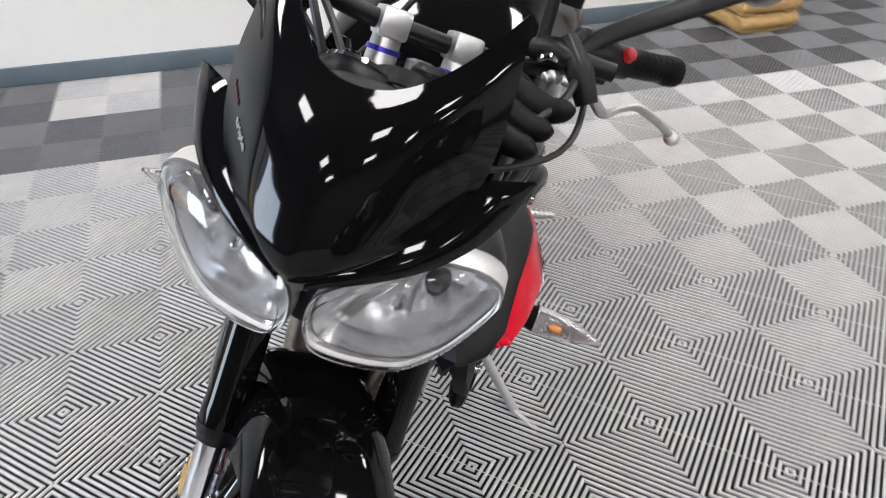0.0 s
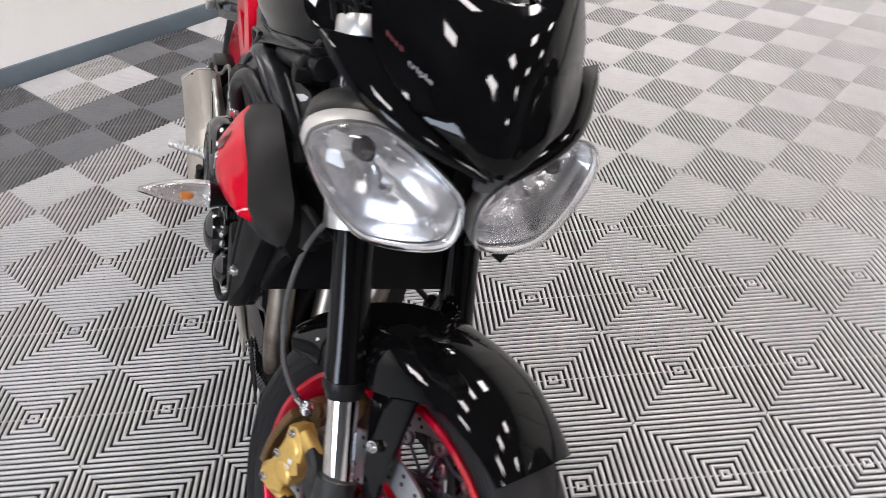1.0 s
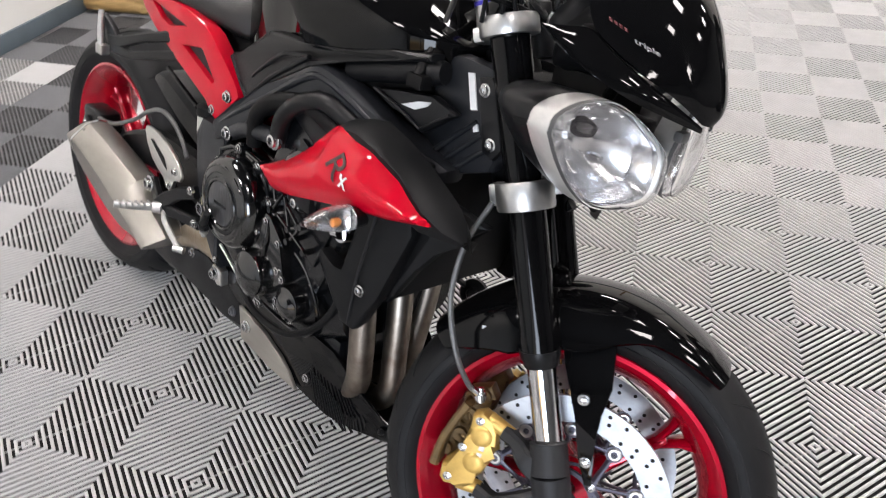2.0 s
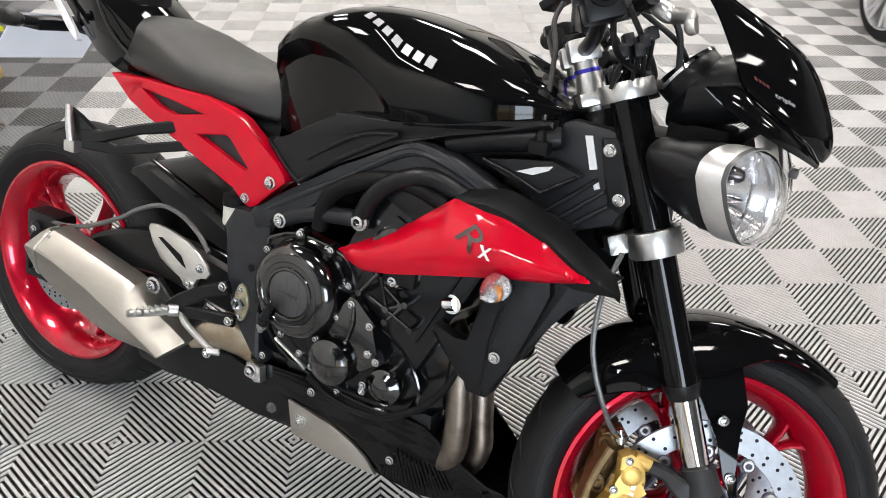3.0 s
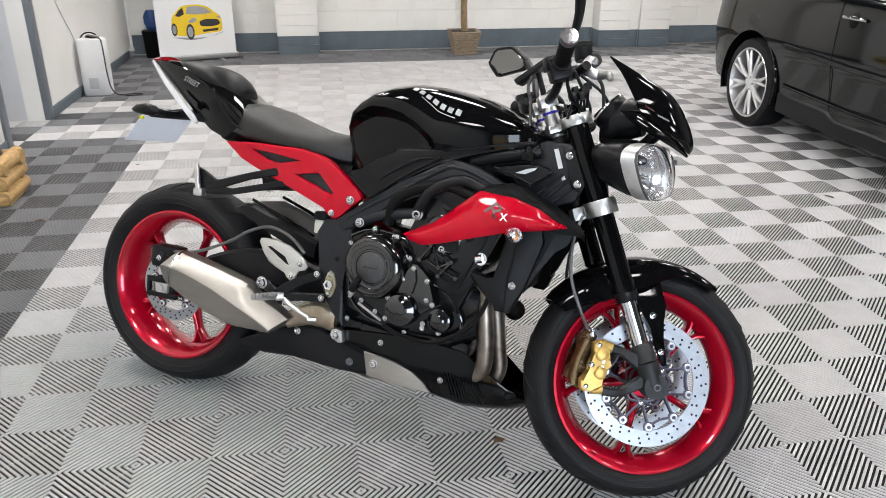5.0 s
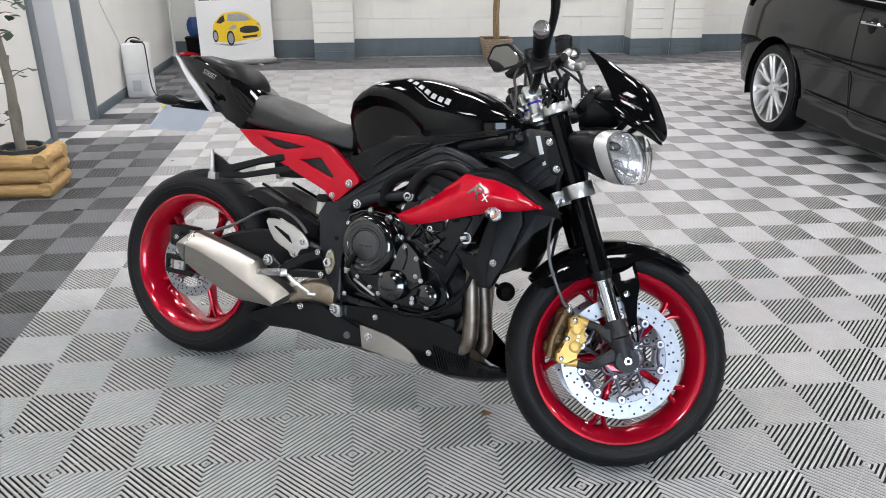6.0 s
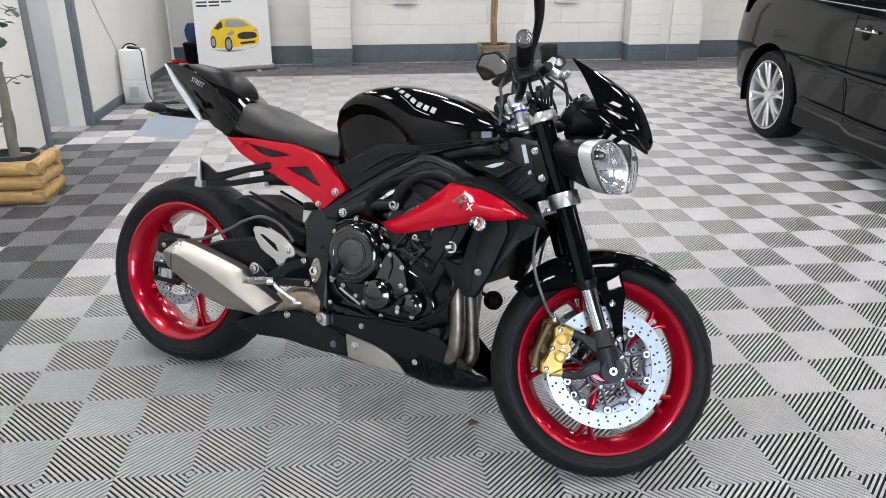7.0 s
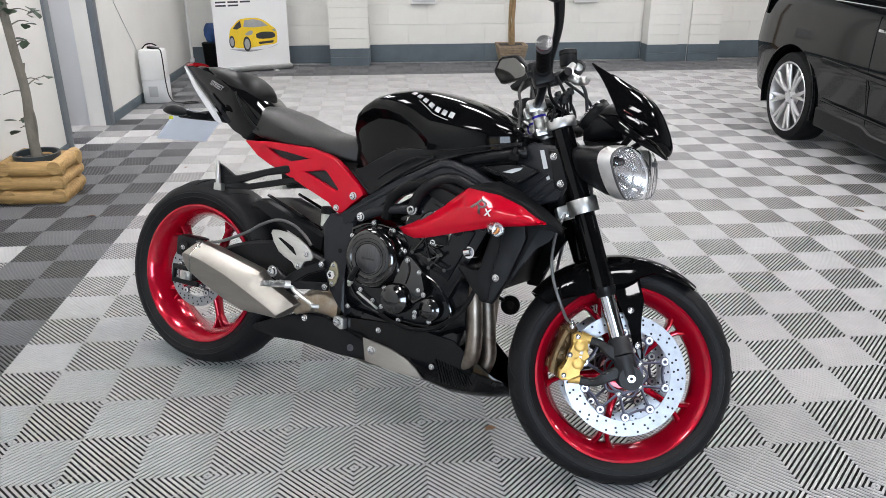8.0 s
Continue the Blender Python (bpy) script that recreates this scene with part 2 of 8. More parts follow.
def box(x0, x1, y0, y1, z0, z1, bevel=0.0, seg=2):
    bm = bmesh.new()
    bmesh.ops.create_cube(bm, size=1)
    for v in bm.verts:
        v.co = Vector(((x0 + x1) / 2 + v.co.x * (x1 - x0), (y0 + y1) / 2 + v.co.y * (y1 - y0), (z0 + z1) / 2 + v.co.z * (z1 - z0)))
    if bevel:
        bmesh.ops.bevel(bm, geom=bm.edges[:], offset=bevel, segments=seg, affect="EDGES", profile=0.6)
    return bm


def loft(rings, caps=True, closed=True):
    """A skin over rings of equally many points."""
    bm = bmesh.new()
    rows = [[bm.verts.new(p) for p in r] for r in rings]
    n = len(rows[0])
    for a, b in zip(rows, rows[1:]):
        for i in range(n if closed else n - 1):
            j = (i + 1) % n
            bm.faces.new((a[i], a[j], b[j], b[i]))
    if caps:
        bm.faces.new(rows[0])
        bm.faces.new(rows[-1])
    return bm


def spline(pts, k=6):
    """A smooth line through the points."""
    p = [Vector(q) for q in pts]
    p = [2 * p[0] - p[1], *p, 2 * p[-1] - p[-2]]
    out = []
    for a, b, c, d in zip(p, p[1:], p[2:], p[3:]):
        for i in range(k):
            t = i / k
            out.append(0.5 * (2 * b + (c - a) * t + (2 * a - 5 * b + 4 * c - d) * t * t + (3 * b - a - 3 * c + d) * t ** 3))
    return out + [p[-2]]


def tube(pts, r, n=10, k=6, flat=1.0):
    """A round bar along a smooth line; r may differ from point to point."""
    line = spline(pts, k) if k > 1 else [Vector(q) for q in pts]
    rs = r if isinstance(r, (list, tuple)) else [r] * len(pts)
    rad = [float(np.interp(i / max(1, k), range(len(rs)), rs)) for i in range(len(line))]
    rings, side = [], None
    for i, p in enumerate(line):
        d = (line[min(i + 1, len(line) - 1)] - line[max(i - 1, 0)]).normalized()
        if side is None:
            side = d.orthogonal().normalized()
        side = (side - d * side.dot(d)).normalized()
        up = d.cross(side)
        rings.append([p + rad[i] * (math.cos(a) * side + flat * math.sin(a) * up) for a in np.linspace(0, 2 * math.pi, n, endpoint=False)])
    return loft(rings)


def rod(p0, p1, r0, r1=None, n=20):
    return tube([p0, p1], [r0, r0 if r1 is None else r1], n=n, k=1)


def along(p, d):
    """A frame at p with its z axis along d."""
    return Matrix.Translation(p) @ Vector(d).to_track_quat("Z", "Y").to_matrix().to_4x4()


def lathe(profile, n=32, m=None, caps=True):
    """Turn (radius, height) round the z axis of m."""
    rings = [[Vector((r * math.cos(a), r * math.sin(a), h)) for a in np.linspace(0, 2 * math.pi, n, endpoint=False)] for r, h in profile]
    bm = loft(rings, caps)
    return moved(bm, m) if m is not None else bm


def ring_lathe(profile, n=48, m=None):
    """Turn a closed (radius, height) outline round the z axis of m: a hollow ring."""
    bm = bmesh.new()
    rows = [[bm.verts.new((r * math.cos(a), r * math.sin(a), h)) for r, h in profile] for a in np.linspace(0, 2 * math.pi, n, endpoint=False)]
    k = len(profile)
    for i in range(n):
        a, b = rows[i], rows[(i + 1) % n]
        for j in range(k):
            bm.faces.new((a[j], a[(j + 1) % k], b[(j + 1) % k], b[j]))
    return moved(bm, m) if m is not None else bm


def slab(poly, y0, y1, bevel=0.003, dy=None):
    """An outline of (x, z) made solid between y0 and y1; dy(x, z) bends it sideways."""
    bm = bmesh.new()
    a = [bm.verts.new((x, y0, z)) for x, z in poly]
    b = [bm.verts.new((x, y1, z)) for x, z in poly]
    n = len(poly)
    fa, fb = bm.faces.new(a), bm.faces.new(list(reversed(b)))
    for i in range(n):
        j = (i + 1) % n
        bm.faces.new((a[j], a[i], b[i], b[j]))
    if bevel:
        rim = [e for e in bm.edges if (e in fa.edges or e in fb.edges)]
        bmesh.ops.bevel(bm, geom=rim, offset=bevel, segments=2, affect="EDGES", profile=0.6)
    if dy:
        for v in bm.verts:
            v.co.y += dy(v.co.x, v.co.z)
    return bm


def plate(outer, holes, y0, y1, bevel=0.004, dy=None):
    """An outline of (x, z) with openings through it, made solid between y0 and y1, its rims rounded."""
    bm = bmesh.new()
    rim = []
    for line in (outer, *holes):
        vs = [bm.verts.new((x, y0, z)) for x, z in line]
        rim += [bm.edges.new((vs[i], vs[(i + 1) % len(vs)])) for i in range(len(vs))]
    bmesh.ops.triangle_fill(bm, edges=rim, use_beauty=True)
    out = bmesh.ops.extrude_face_region(bm, geom=bm.faces[:])
    for v in out["geom"]:
        if isinstance(v, bmesh.types.BMVert):
            v.co.y = y1
    bmesh.ops.recalc_face_normals(bm, faces=bm.faces[:])
    bm.normal_update()
    edges = [e for e in bm.edges if abs(e.verts[0].co.y - e.verts[1].co.y) < 1e-6 and len(e.link_faces) == 2 and e.calc_face_angle(0) > 0.8]
    bmesh.ops.bevel(bm, geom=edges, offset=bevel, segments=2, affect="EDGES", profile=0.6)
    if dy:
        for v in bm.verts:
            v.co.y += dy(v.co.x, v.co.z)
    return bm


def sides(s, a, b):
    """The span between a inside and b outside, on side s of the middle."""
    return (s * a, s * b) if s > 0 else (s * b, s * a)


def beam(pts, w, t, k=1):
    """A flat bar along (x, y, z) points, w high in its plane and t thick sideways, with rounded edges."""
    line = spline(pts, k) if k > 1 else [Vector(q) for q in pts]
    ws = w if isinstance(w, (list, tuple)) else [w] * len(pts)
    rings = []
    for i, p in enumerate(line):
        d = (line[min(i + 1, len(line) - 1)] - line[max(i - 1, 0)]).normalized()
        side = Vector((0, 1, 0))
        up = side.cross(d).normalized()
        side = d.cross(up).normalized()
        ww = float(np.interp(i / max(1, k), range(len(ws)), ws)) / 2
        h, c = t / 2, min(t, ww * 2) * 0.22
        rings.append([p + a * side + b * up for a, b in ((-h, -ww + c), (-h + c, -ww), (h - c, -ww), (h, -ww + c), (h, ww - c), (h - c, ww), (-h + c, ww), (-h, ww - c))])
    return loft(rings)


def super_ring(cx, cy, cz, w, h, n=24, p=2.6, axis="x"):
    """A rounded-rectangle ring round a centre, across the x or the y axis."""
    out = []
    for a in np.linspace(0, 2 * math.pi, n, endpoint=False):
        c, s = math.cos(a), math.sin(a)
        u = math.copysign(abs(c) ** (2 / p), c) * w
        v = math.copysign(abs(s) ** (2 / p), s) * h
        out.append(Vector((cx, cy + u, cz + v)) if axis == "x" else Vector((cx + u, cy, cz + v)))
    return out


def bolt(p, d, r, parent, mat=None, name="bolt"):
    """A dome bolt with a flange and a socket."""
    r *= 0.88
    h = r * 0.9
    bm = lathe([(r * 1.35, -0.004), (r * 1.35, h * 0.25), (r, h * 0.35), (r * 0.92, h * 0.9), (r * 0.55, h), (r * 0.5, h * 0.45)], 12, along(p, d))
    return part(name, bm, mat or bolt_steel, parent)


# ------------------------------------------------------------------ the room
def structure(name, bm, mat, label, category):
    return tagged(part(name, bm, mat), label, category, kind="structure")


slab_ob = structure("floor", box(ROOM_W - 1.6, ROOM_E + 0.3, ROOM_S - 0.3, ROOM_N + 0.3, -0.16, -0.02), slab_dark,
                    "showroom floor of interlocking ribbed grey plastic tiles", "floor")
structure("ceiling", box(ROOM_W - 1.6, ROOM_E + 0.3, ROOM_S - 0.3, ROOM_N + 0.3, CEIL, CEIL + 0.15), ceiling_white,
          "dark painted showroom ceiling with rows of light panels", "ceiling")

# west wall with a doorway between 3.58 and 4.39
DOOR_A, DOOR_B = 3.58, 4.39
west = structure("wall_west", merge(box(ROOM_W - 0.15, ROOM_W, ROOM_S, DOOR_A, -0.02, CEIL),
                                    box(ROOM_W - 0.15, ROOM_W, DOOR_B, ROOM_N + 0.2, -0.02, CEIL),
                                    box(ROOM_W - 0.15, ROOM_W, DOOR_A, DOOR_B, 2.1, CEIL)), wall_white,
                 "smooth white painted wall with a doorway", "wall")
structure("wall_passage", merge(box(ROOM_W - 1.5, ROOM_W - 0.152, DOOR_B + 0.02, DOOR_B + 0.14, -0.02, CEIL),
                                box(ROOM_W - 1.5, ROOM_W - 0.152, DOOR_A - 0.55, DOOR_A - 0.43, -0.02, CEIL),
                                box(ROOM_W - 1.6, ROOM_W - 1.5, DOOR_A - 0.6, DOOR_B + 0.2, -0.02, CEIL)), passage_dimmed,
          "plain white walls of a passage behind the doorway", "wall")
for i, (y0, y1) in enumerate(((DOOR_A - 0.075, DOOR_A + 0.006), (DOOR_B - 0.006, DOOR_B + 0.075))):
    structure("trim_door_post", box(ROOM_W - 0.028, ROOM_W + 0.018, y0, y1, 0.0, 2.12, 0.003), frame_grey, "grey painted door frame post", "door frame")
structure("trim_door_head", box(ROOM_W - 0.026, ROOM_W + 0.016, DOOR_A + 0.008, DOOR_B - 0.008, 2.04, 2.115, 0.003), frame_grey, "grey painted door frame head", "door frame")
for y0, y1 in ((ROOM_S, DOOR_A - 0.078), (DOOR_B + 0.078, ROOM_N - 0.25)):
    structure("baseboard", box(ROOM_W - 0.002, ROOM_W + 0.014, y0, y1, 0.0, 0.078, 0.003), skirt_grey, "blue-grey painted skirting board along a white wall", "skirting")

# unseen east and south walls close the room; the south wall has a glazed front
structure("wall_east", box(ROOM_E, ROOM_E + 0.2, ROOM_S, ROOM_N, -0.02, CEIL), wall_unseen_dark, "plain wall out of view, toned dark for the reflections", "wall")
WX0, WX1, WZ1 = -3.2, 0.4, 2.45
structure("wall_south", merge(box(ROOM_W, WX0, ROOM_S - 0.2, ROOM_S, -0.02, CEIL), box(WX1, ROOM_E, ROOM_S - 0.2, ROOM_S, -0.02, CEIL),
                              box(WX0, WX1, ROOM_S - 0.2, ROOM_S, WZ1, CEIL), box(WX0, WX1, ROOM_S - 0.2, ROOM_S, -0.02, 0.12)), wall_unseen_dark,
          "wall out of view, toned dark for the reflections, with a wide glazed opening", "wall")
win = thing("window_1", "wide glazed shop front in grey frames", "window", pose(0, ROOM_S - 0.1, 0), kind="structure")
for x in (WX0 + 0.03, (2 * WX0 + WX1) / 3, (WX0 + 2 * WX1) / 3, WX1 - 0.03):
    part("window_frame", box(x - 0.03, x + 0.03, -0.03, 0.03, 0.12, WZ1, 0.003), frame_grey, win)
for z in (0.15, WZ1 - 0.03):
    part("window_frame", box(WX0 + 0.06, WX1 - 0.06, -0.028, 0.028, z - 0.03, z + 0.03, 0.003), frame_grey, win)

# north wall: painted blocks above a blue-grey band, with shallow piers
north = structure("wall_north", box(ROOM_W - 0.15, ROOM_E + 0.2, ROOM_N + 0.012, ROOM_N + 0.2, -0.02, CEIL), wall_white,
                  "white painted blockwork wall with a blue-grey band along the floor", "wall")
PIERS = ((-1.83, -1.375), (1.865, 2.243), (2.366, 2.738), (4.1, 4.55))
BAND = 0.205
pier_obs = []
for x0, x1 in PIERS:
    p = structure("wall_pier", box(x0 + 0.008, x1 - 0.008, ROOM_N - 0.225, ROOM_N + 0.01, -0.01, CEIL), wall_white, "white painted block pier with a blue-grey foot", "pier")
    pier_obs.append((p, x0, x1))
    for xa, deep in ((x0 + 0.003, 0.199 if x0 == 2.366 else 0.0), (x1 - 0.0085, 0.199 if x1 == 2.243 else 0.0)):
        part("pier_foot", box(xa, xa + 0.0055, ROOM_N - 0.222, ROOM_N - deep, 0.0, BAND - 0.01, 0.001), skirt_grey, p)

filler = structure("wall_pier", box(2.236, 2.373, ROOM_N - 0.190, ROOM_N + 0.008, -0.01, CEIL), wall_white, "narrow smooth white pier with a blue-grey foot", "pier")
part("pier_foot", box(2.2435, 2.3655, ROOM_N - 0.196, ROOM_N - 0.187, 0.0, BAND - 0.012, 0.002), skirt_grey, filler)

# LED panels in the ceiling
def ceiling_panel():
    t = thing("ceiling_light", "square white LED panel set in the ceiling", "ceiling light", pose(0, 0, CEIL), group="ceiling light panels")
    part("frame", merge(box(-0.30, 0.30, -0.30, -0.285, -0.022, -0.003, 0.003), box(-0.30, 0.30, 0.285, 0.30, -0.022, -0.003, 0.003),
                        box(-0.30, -0.285, -0.284, 0.284, -0.022, -0.003, 0.003), box(0.285, 0.30, -0.284, 0.284, -0.022, -0.003, 0.003)), white_plastic, t)
    part("diffuser", box(-0.283, 0.283, -0.283, 0.283, -0.016, -0.004), led, t)
    return t


first = ceiling_panel()
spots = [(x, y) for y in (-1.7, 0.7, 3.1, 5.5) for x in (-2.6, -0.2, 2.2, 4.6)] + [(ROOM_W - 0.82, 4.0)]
first.matrix_world = pose(*spots[0], CEIL)
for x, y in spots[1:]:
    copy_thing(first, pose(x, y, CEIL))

# ------------------------------------------------------------------ the motorcycle
# its own axes: x ahead, y to its left, z up through the leaning frame; origin under the rear axle
HEADING, LEANING = radians(-31.5), radians(15.5)
BIKE_POSE = Matrix.Translation((-1.925, 0.635, 0.0)) @ Matrix.Rotation(HEADING, 4, "Z") @ Matrix.Rotation(-LEANING, 4, "X")
bike = thing("motorcycle", "black and red naked sports motorcycle leaning on its side stand", "motorcycle", BIKE_POSE)

# the fork turns about the steering axis: x ahead, y left, z up along the axis
RAKE, STEER = radians(23.6), radians(26)
FORK = Matrix.Translation((1.195, 0, 0.72)) @ Matrix.Rotation(-RAKE, 4, "Y") @ Matrix.Rotation(STEER, 4, "Z")


def fpart(name, bm, mat, parent=None, label=""):
    return part(name, moved(bm, FORK), mat, parent or bike, label)


def fpoint(*p):
    return FORK @ Vector(p)


def fdir(*d):
    return FORK.to_3x3() @ Vector(d)


RIGHT = (0, -1, 0)
AXIS_R = Matrix.Rotation(radians(90), 4, "X")       # lathe axis z -> -y (to the right)


def wheel(name, centre, m, tyre_r, tyre_w, rim_w, spokes, start, label):
    """A cast wheel: rim with its flanges, well, hub and spokes; the tyre is a sub-part."""
    rf, rb = 0.232, 0.219
    hw = rim_w / 2
    M = m @ Matrix.Translation(centre) @ AXIS_R
    rim = ring_lathe([(rf, -hw - 0.008), (rf + 0.001, -hw - 0.003), (rf - 0.001, -hw), (rb, -hw + 0.004), (rb, -hw + 0.02), (0.2, -hw + 0.035), (0.2, hw - 0.035),
                      (rb, hw - 0.02), (rb, hw - 0.004), (rf - 0.001, hw), (rf + 0.001, hw + 0.003), (rf, hw + 0.008), (rf - 0.006, hw + 0.009),
                      (rf - 0.014, hw + 0.004), (0.210, hw - 0.006), (0.194, hw - 0.03), (0.190, 0), (0.194, -hw + 0.03), (0.210, -hw + 0.006), (rf - 0.014, -hw - 0.004), (rf - 0.006, -hw - 0.009)], 72, M)
    hub = ring_lathe([(0.018, -hw * 0.9), (0.040, -hw * 0.9), (0.048, -hw * 0.6), (0.042, 0), (0.048, hw * 0.6), (0.040, hw * 0.9), (0.018, hw * 0.9)], 32, M)
    base = part(name, merge(rim, hub), red_rim, bike, label)
    for i in range(spokes):
        a = start + 2 * math.pi * i / spokes
        u, t = Vector((math.cos(a), math.sin(a), 0)), Vector((-math.sin(a), math.cos(a), 0))
        legs = []
        for line in (((0.036, 0.0, 0.022, 0.032), (0.055, 0.0, 0.0135, 0.027), (0.10, 0.0, 0.0098, 0.021), (0.140, 0.0, 0.0092, 0.018), (0.160, 0.0, 0.0105, 0.018), (0.168, 0.0, 0.010, 0.016)),
                     ((0.150, 0.003, 0.006, 0.016), (0.166, 0.008, 0.0068, 0.018), (0.182, 0.0135, 0.0078, 0.021), (0.197, 0.024, 0.012, 0.026)),
                     ((0.150, -0.003, 0.006, 0.016), (0.166, -0.008, 0.0068, 0.018), (0.182, -0.0135, 0.0078, 0.021), (0.197, -0.024, 0.012, 0.026))):
            legs.append(loft([[u * r + t * (o + w * math.cos(q)) + Vector((0, 0, d * math.copysign(abs(math.sin(q)) ** 0.7, math.sin(q)))) for q in np.linspace(0, 2 * math.pi, 14, endpoint=False)] for r, o, w, d in line]))
        part("spoke", moved(merge(*legs), M), red_rim, base)
    tw = tyre_w / 2
    depth = tyre_r - rb
    prof = [(rb - 0.004, hw - 0.006), (rf + 0.004, hw + 0.004), (rb + depth * 0.30, tw * 0.94), (rb + depth * 0.48, tw), (rb + depth * 0.62, tw * 0.97), (rb + depth * 0.76, tw * 0.82),
            (rb + depth * 0.88, tw * 0.58), (rb + depth * 0.96, tw * 0.30), (tyre_r, 0)]
    prof = prof + [(r, -h) for r, h in reversed(prof[:-1])]
    part("tyre", ring_lathe(prof, 96, M), rubber, base, "black road tyre with a worn tread")
    # moulded line round the side wall, in a lighter rubber tone
    for s in (-1, 1):
        part("sidewall_line", merge(ring_lathe([(rb + depth * 0.37, s * tw * 0.950), (rb + depth * 0.38, s * (tw * 0.965 + 0.0016)), (rb + depth * 0.39, s * tw * 0.960)], 72, M), ring_lathe([(rb + depth * 0.525, s * tw * 0.985), (rb + depth * 0.535, s * (tw * 0.992 + 0.0012)), (rb + depth * 0.545, s * tw * 0.980)], 72, M)), pale_rubber, base)
    # tread grooves as thin dark bars on the surface, their shade in the colour
    grooves = []
    n = 26
    for i in range(n):
        for s in (-1, 1):
            a0 = 2 * math.pi * (i + (0.5 if s > 0 else 0)) / n
            pts = []
            for q in np.linspace(0.12, 0.80, 5):
                h = s * tw * q
                r = float(np.interp(abs(h), [0, tw * 0.30, tw * 0.58, tw * 0.82], [tyre_r, rb + depth * 0.96, rb + depth * 0.88, rb + depth * 0.76]))
                a = a0 + 0.20 * q
                pts.append((r * math.cos(a) * 1.0006, r * math.sin(a) * 1.0006, h))
            grooves.append(tube(pts, [0.0006, 0.0018, 0.0022, 0.0018, 0.0006], n=5, k=2))
    tagged(part("tread_pattern", moved(merge(*grooves), M), hollow_black, base), kind="stuff")
    return base, M


carrier_grey = material("carrier_anodised", (0.085, 0.083, 0.112), 0.42, metal=0.5, var=0.25, var_scale=30)
bobbin_steel = material("bobbin_steel", (0.62, 0.62, 0.62), 0.28, metal=1, var=0.15, var_scale=60)
# near-black for the shade inside tread grooves and drill holes
hollow_black = material("hollow_shade", (0.004, 0.004, 0.004), 0.9)

rear_wheel, RW = wheel("rear_wheel", (0, 0, 0.316), Matrix(), 0.316, 0.180, 0.14, 5, radians(70), "red painted five-spoke rear wheel")
front_wheel, FW = wheel("front_wheel", (0.028, 0, -0.474), FORK, 0.300, 0.120, 0.089, 5, radians(24.5), "red painted five-spoke front wheel")


def brake_disc(M, side, r1, r0, h, parent, bobbins, holes, label):
    """A drilled brake disc with its dark carrier and bobbins."""
    d = part("brake_disc", ring_lathe([(r0, h - 0.0024), (r1, h - 0.0024), (r1, h + 0.0024), (r0, h + 0.0024)], 72, M), disc_steel, parent, label)
    # drill holes as dark plugs, standing in for the shade inside them
    drills = []
    for i in range(holes):
        a = 2 * math.pi * i / holes
        for k, f in enumerate((0.22, 0.5, 0.78)):
            if (i + k) % 3 == 2:
                continue
            r = r0 + (r1 - r0) * f
            p = Vector((r * math.cos(a + 0.03 * k), r * math.sin(a + 0.03 * k), h))
            drills.append(moved(lathe([(0.0031, -0.0027), (0.0031, 0.0027)], 8), Matrix.Translation(p)))
    tagged(part("drilling", moved(merge(*drills), M), hollow_black, parent), kind="stuff")
    # carrier: an open lattice of V-shaped arms from the inner bolts to the bobbins, its outer corners joined by bowed links
    forks = bobbins // 2 if bobbins > 5 else bobbins
    inner, reach, step = (0.050, r0 - 0.010, 2 * math.pi / bobbins) if bobbins > 5 else (0.046, r0 - 0.004, 0.0)

    def at(r, a):
        return Vector((r * math.cos(a), r * math.sin(a), h))

    def strut(line, w):
        return tube(line, w, n=6, k=3, flat=0.55)
    part("disc_carrier", ring_lathe([(inner - 0.008, h - 0.003), (inner - 0.002, h - 0.003), (inner - 0.001, h), (inner - 0.002, h + 0.003), (inner - 0.008, h + 0.003)], 40, M), carrier_grey, parent)
    for i in range(forks):
        a = 2 * math.pi * (i + 0.3) / forks
        arms = [moved(lathe([(0.0095, -0.003), (0.0095, 0.003)], 14), Matrix.Translation(at(inner, a)))]
        for da in ((-step / 2, step / 2) if step else (0.0,)):
            end = at(reach, a + da)
            arms.append(strut([at(inner, a), at(inner * 0.5 + reach * 0.5, a + da * 0.72), end], [0.0062, 0.0046, 0.0060]))
            arms.append(moved(lathe([(0.0125, -0.0028), (0.0125, 0.0028)], 14), Matrix.Translation(end)))
            part("bobbin", moved(ring_lathe([(0.0046, -0.006), (0.0100, -0.006), (0.0100, 0.0045), (0.0082, 0.0062), (0.0055, 0.0062), (0.0046, 0.004)], 18), M @ Matrix.Translation(at(reach + 0.001, a + da))), bobbin_steel, parent)
        if step:
            arms.append(strut([at(reach, a + step / 2), at(reach - 0.011, a + step), at(reach, a + 1.5 * step)], [0.0055, 0.0046, 0.0055]))
            arms.append(strut([at(inner, a), at(inner + 0.010, a + step), at(inner, a + 2 * step)], [0.0058, 0.0044, 0.0058]))
        part("carrier_arm", moved(merge(*arms), M), carrier_grey, parent)
        bolt(M @ Vector((*at(inner, a).xy, h + 0.004 * side)), M.to_3x3() @ Vector((0, 0, side)), 0.006, parent)


# local z of the wheel frames points to the right of the bike
brake_disc(FW, 1, 0.159, 0.119, 0.066, front_wheel, 10, 34, "drilled steel front brake disc")
brake_disc(FW, -1, 0.159, 0.119, -0.066, front_wheel, 10, 34, "drilled steel front brake disc")
brake_disc(RW, 1, 0.110, 0.078, 0.082, rear_wheel, 5, 30, "drilled steel rear brake disc")

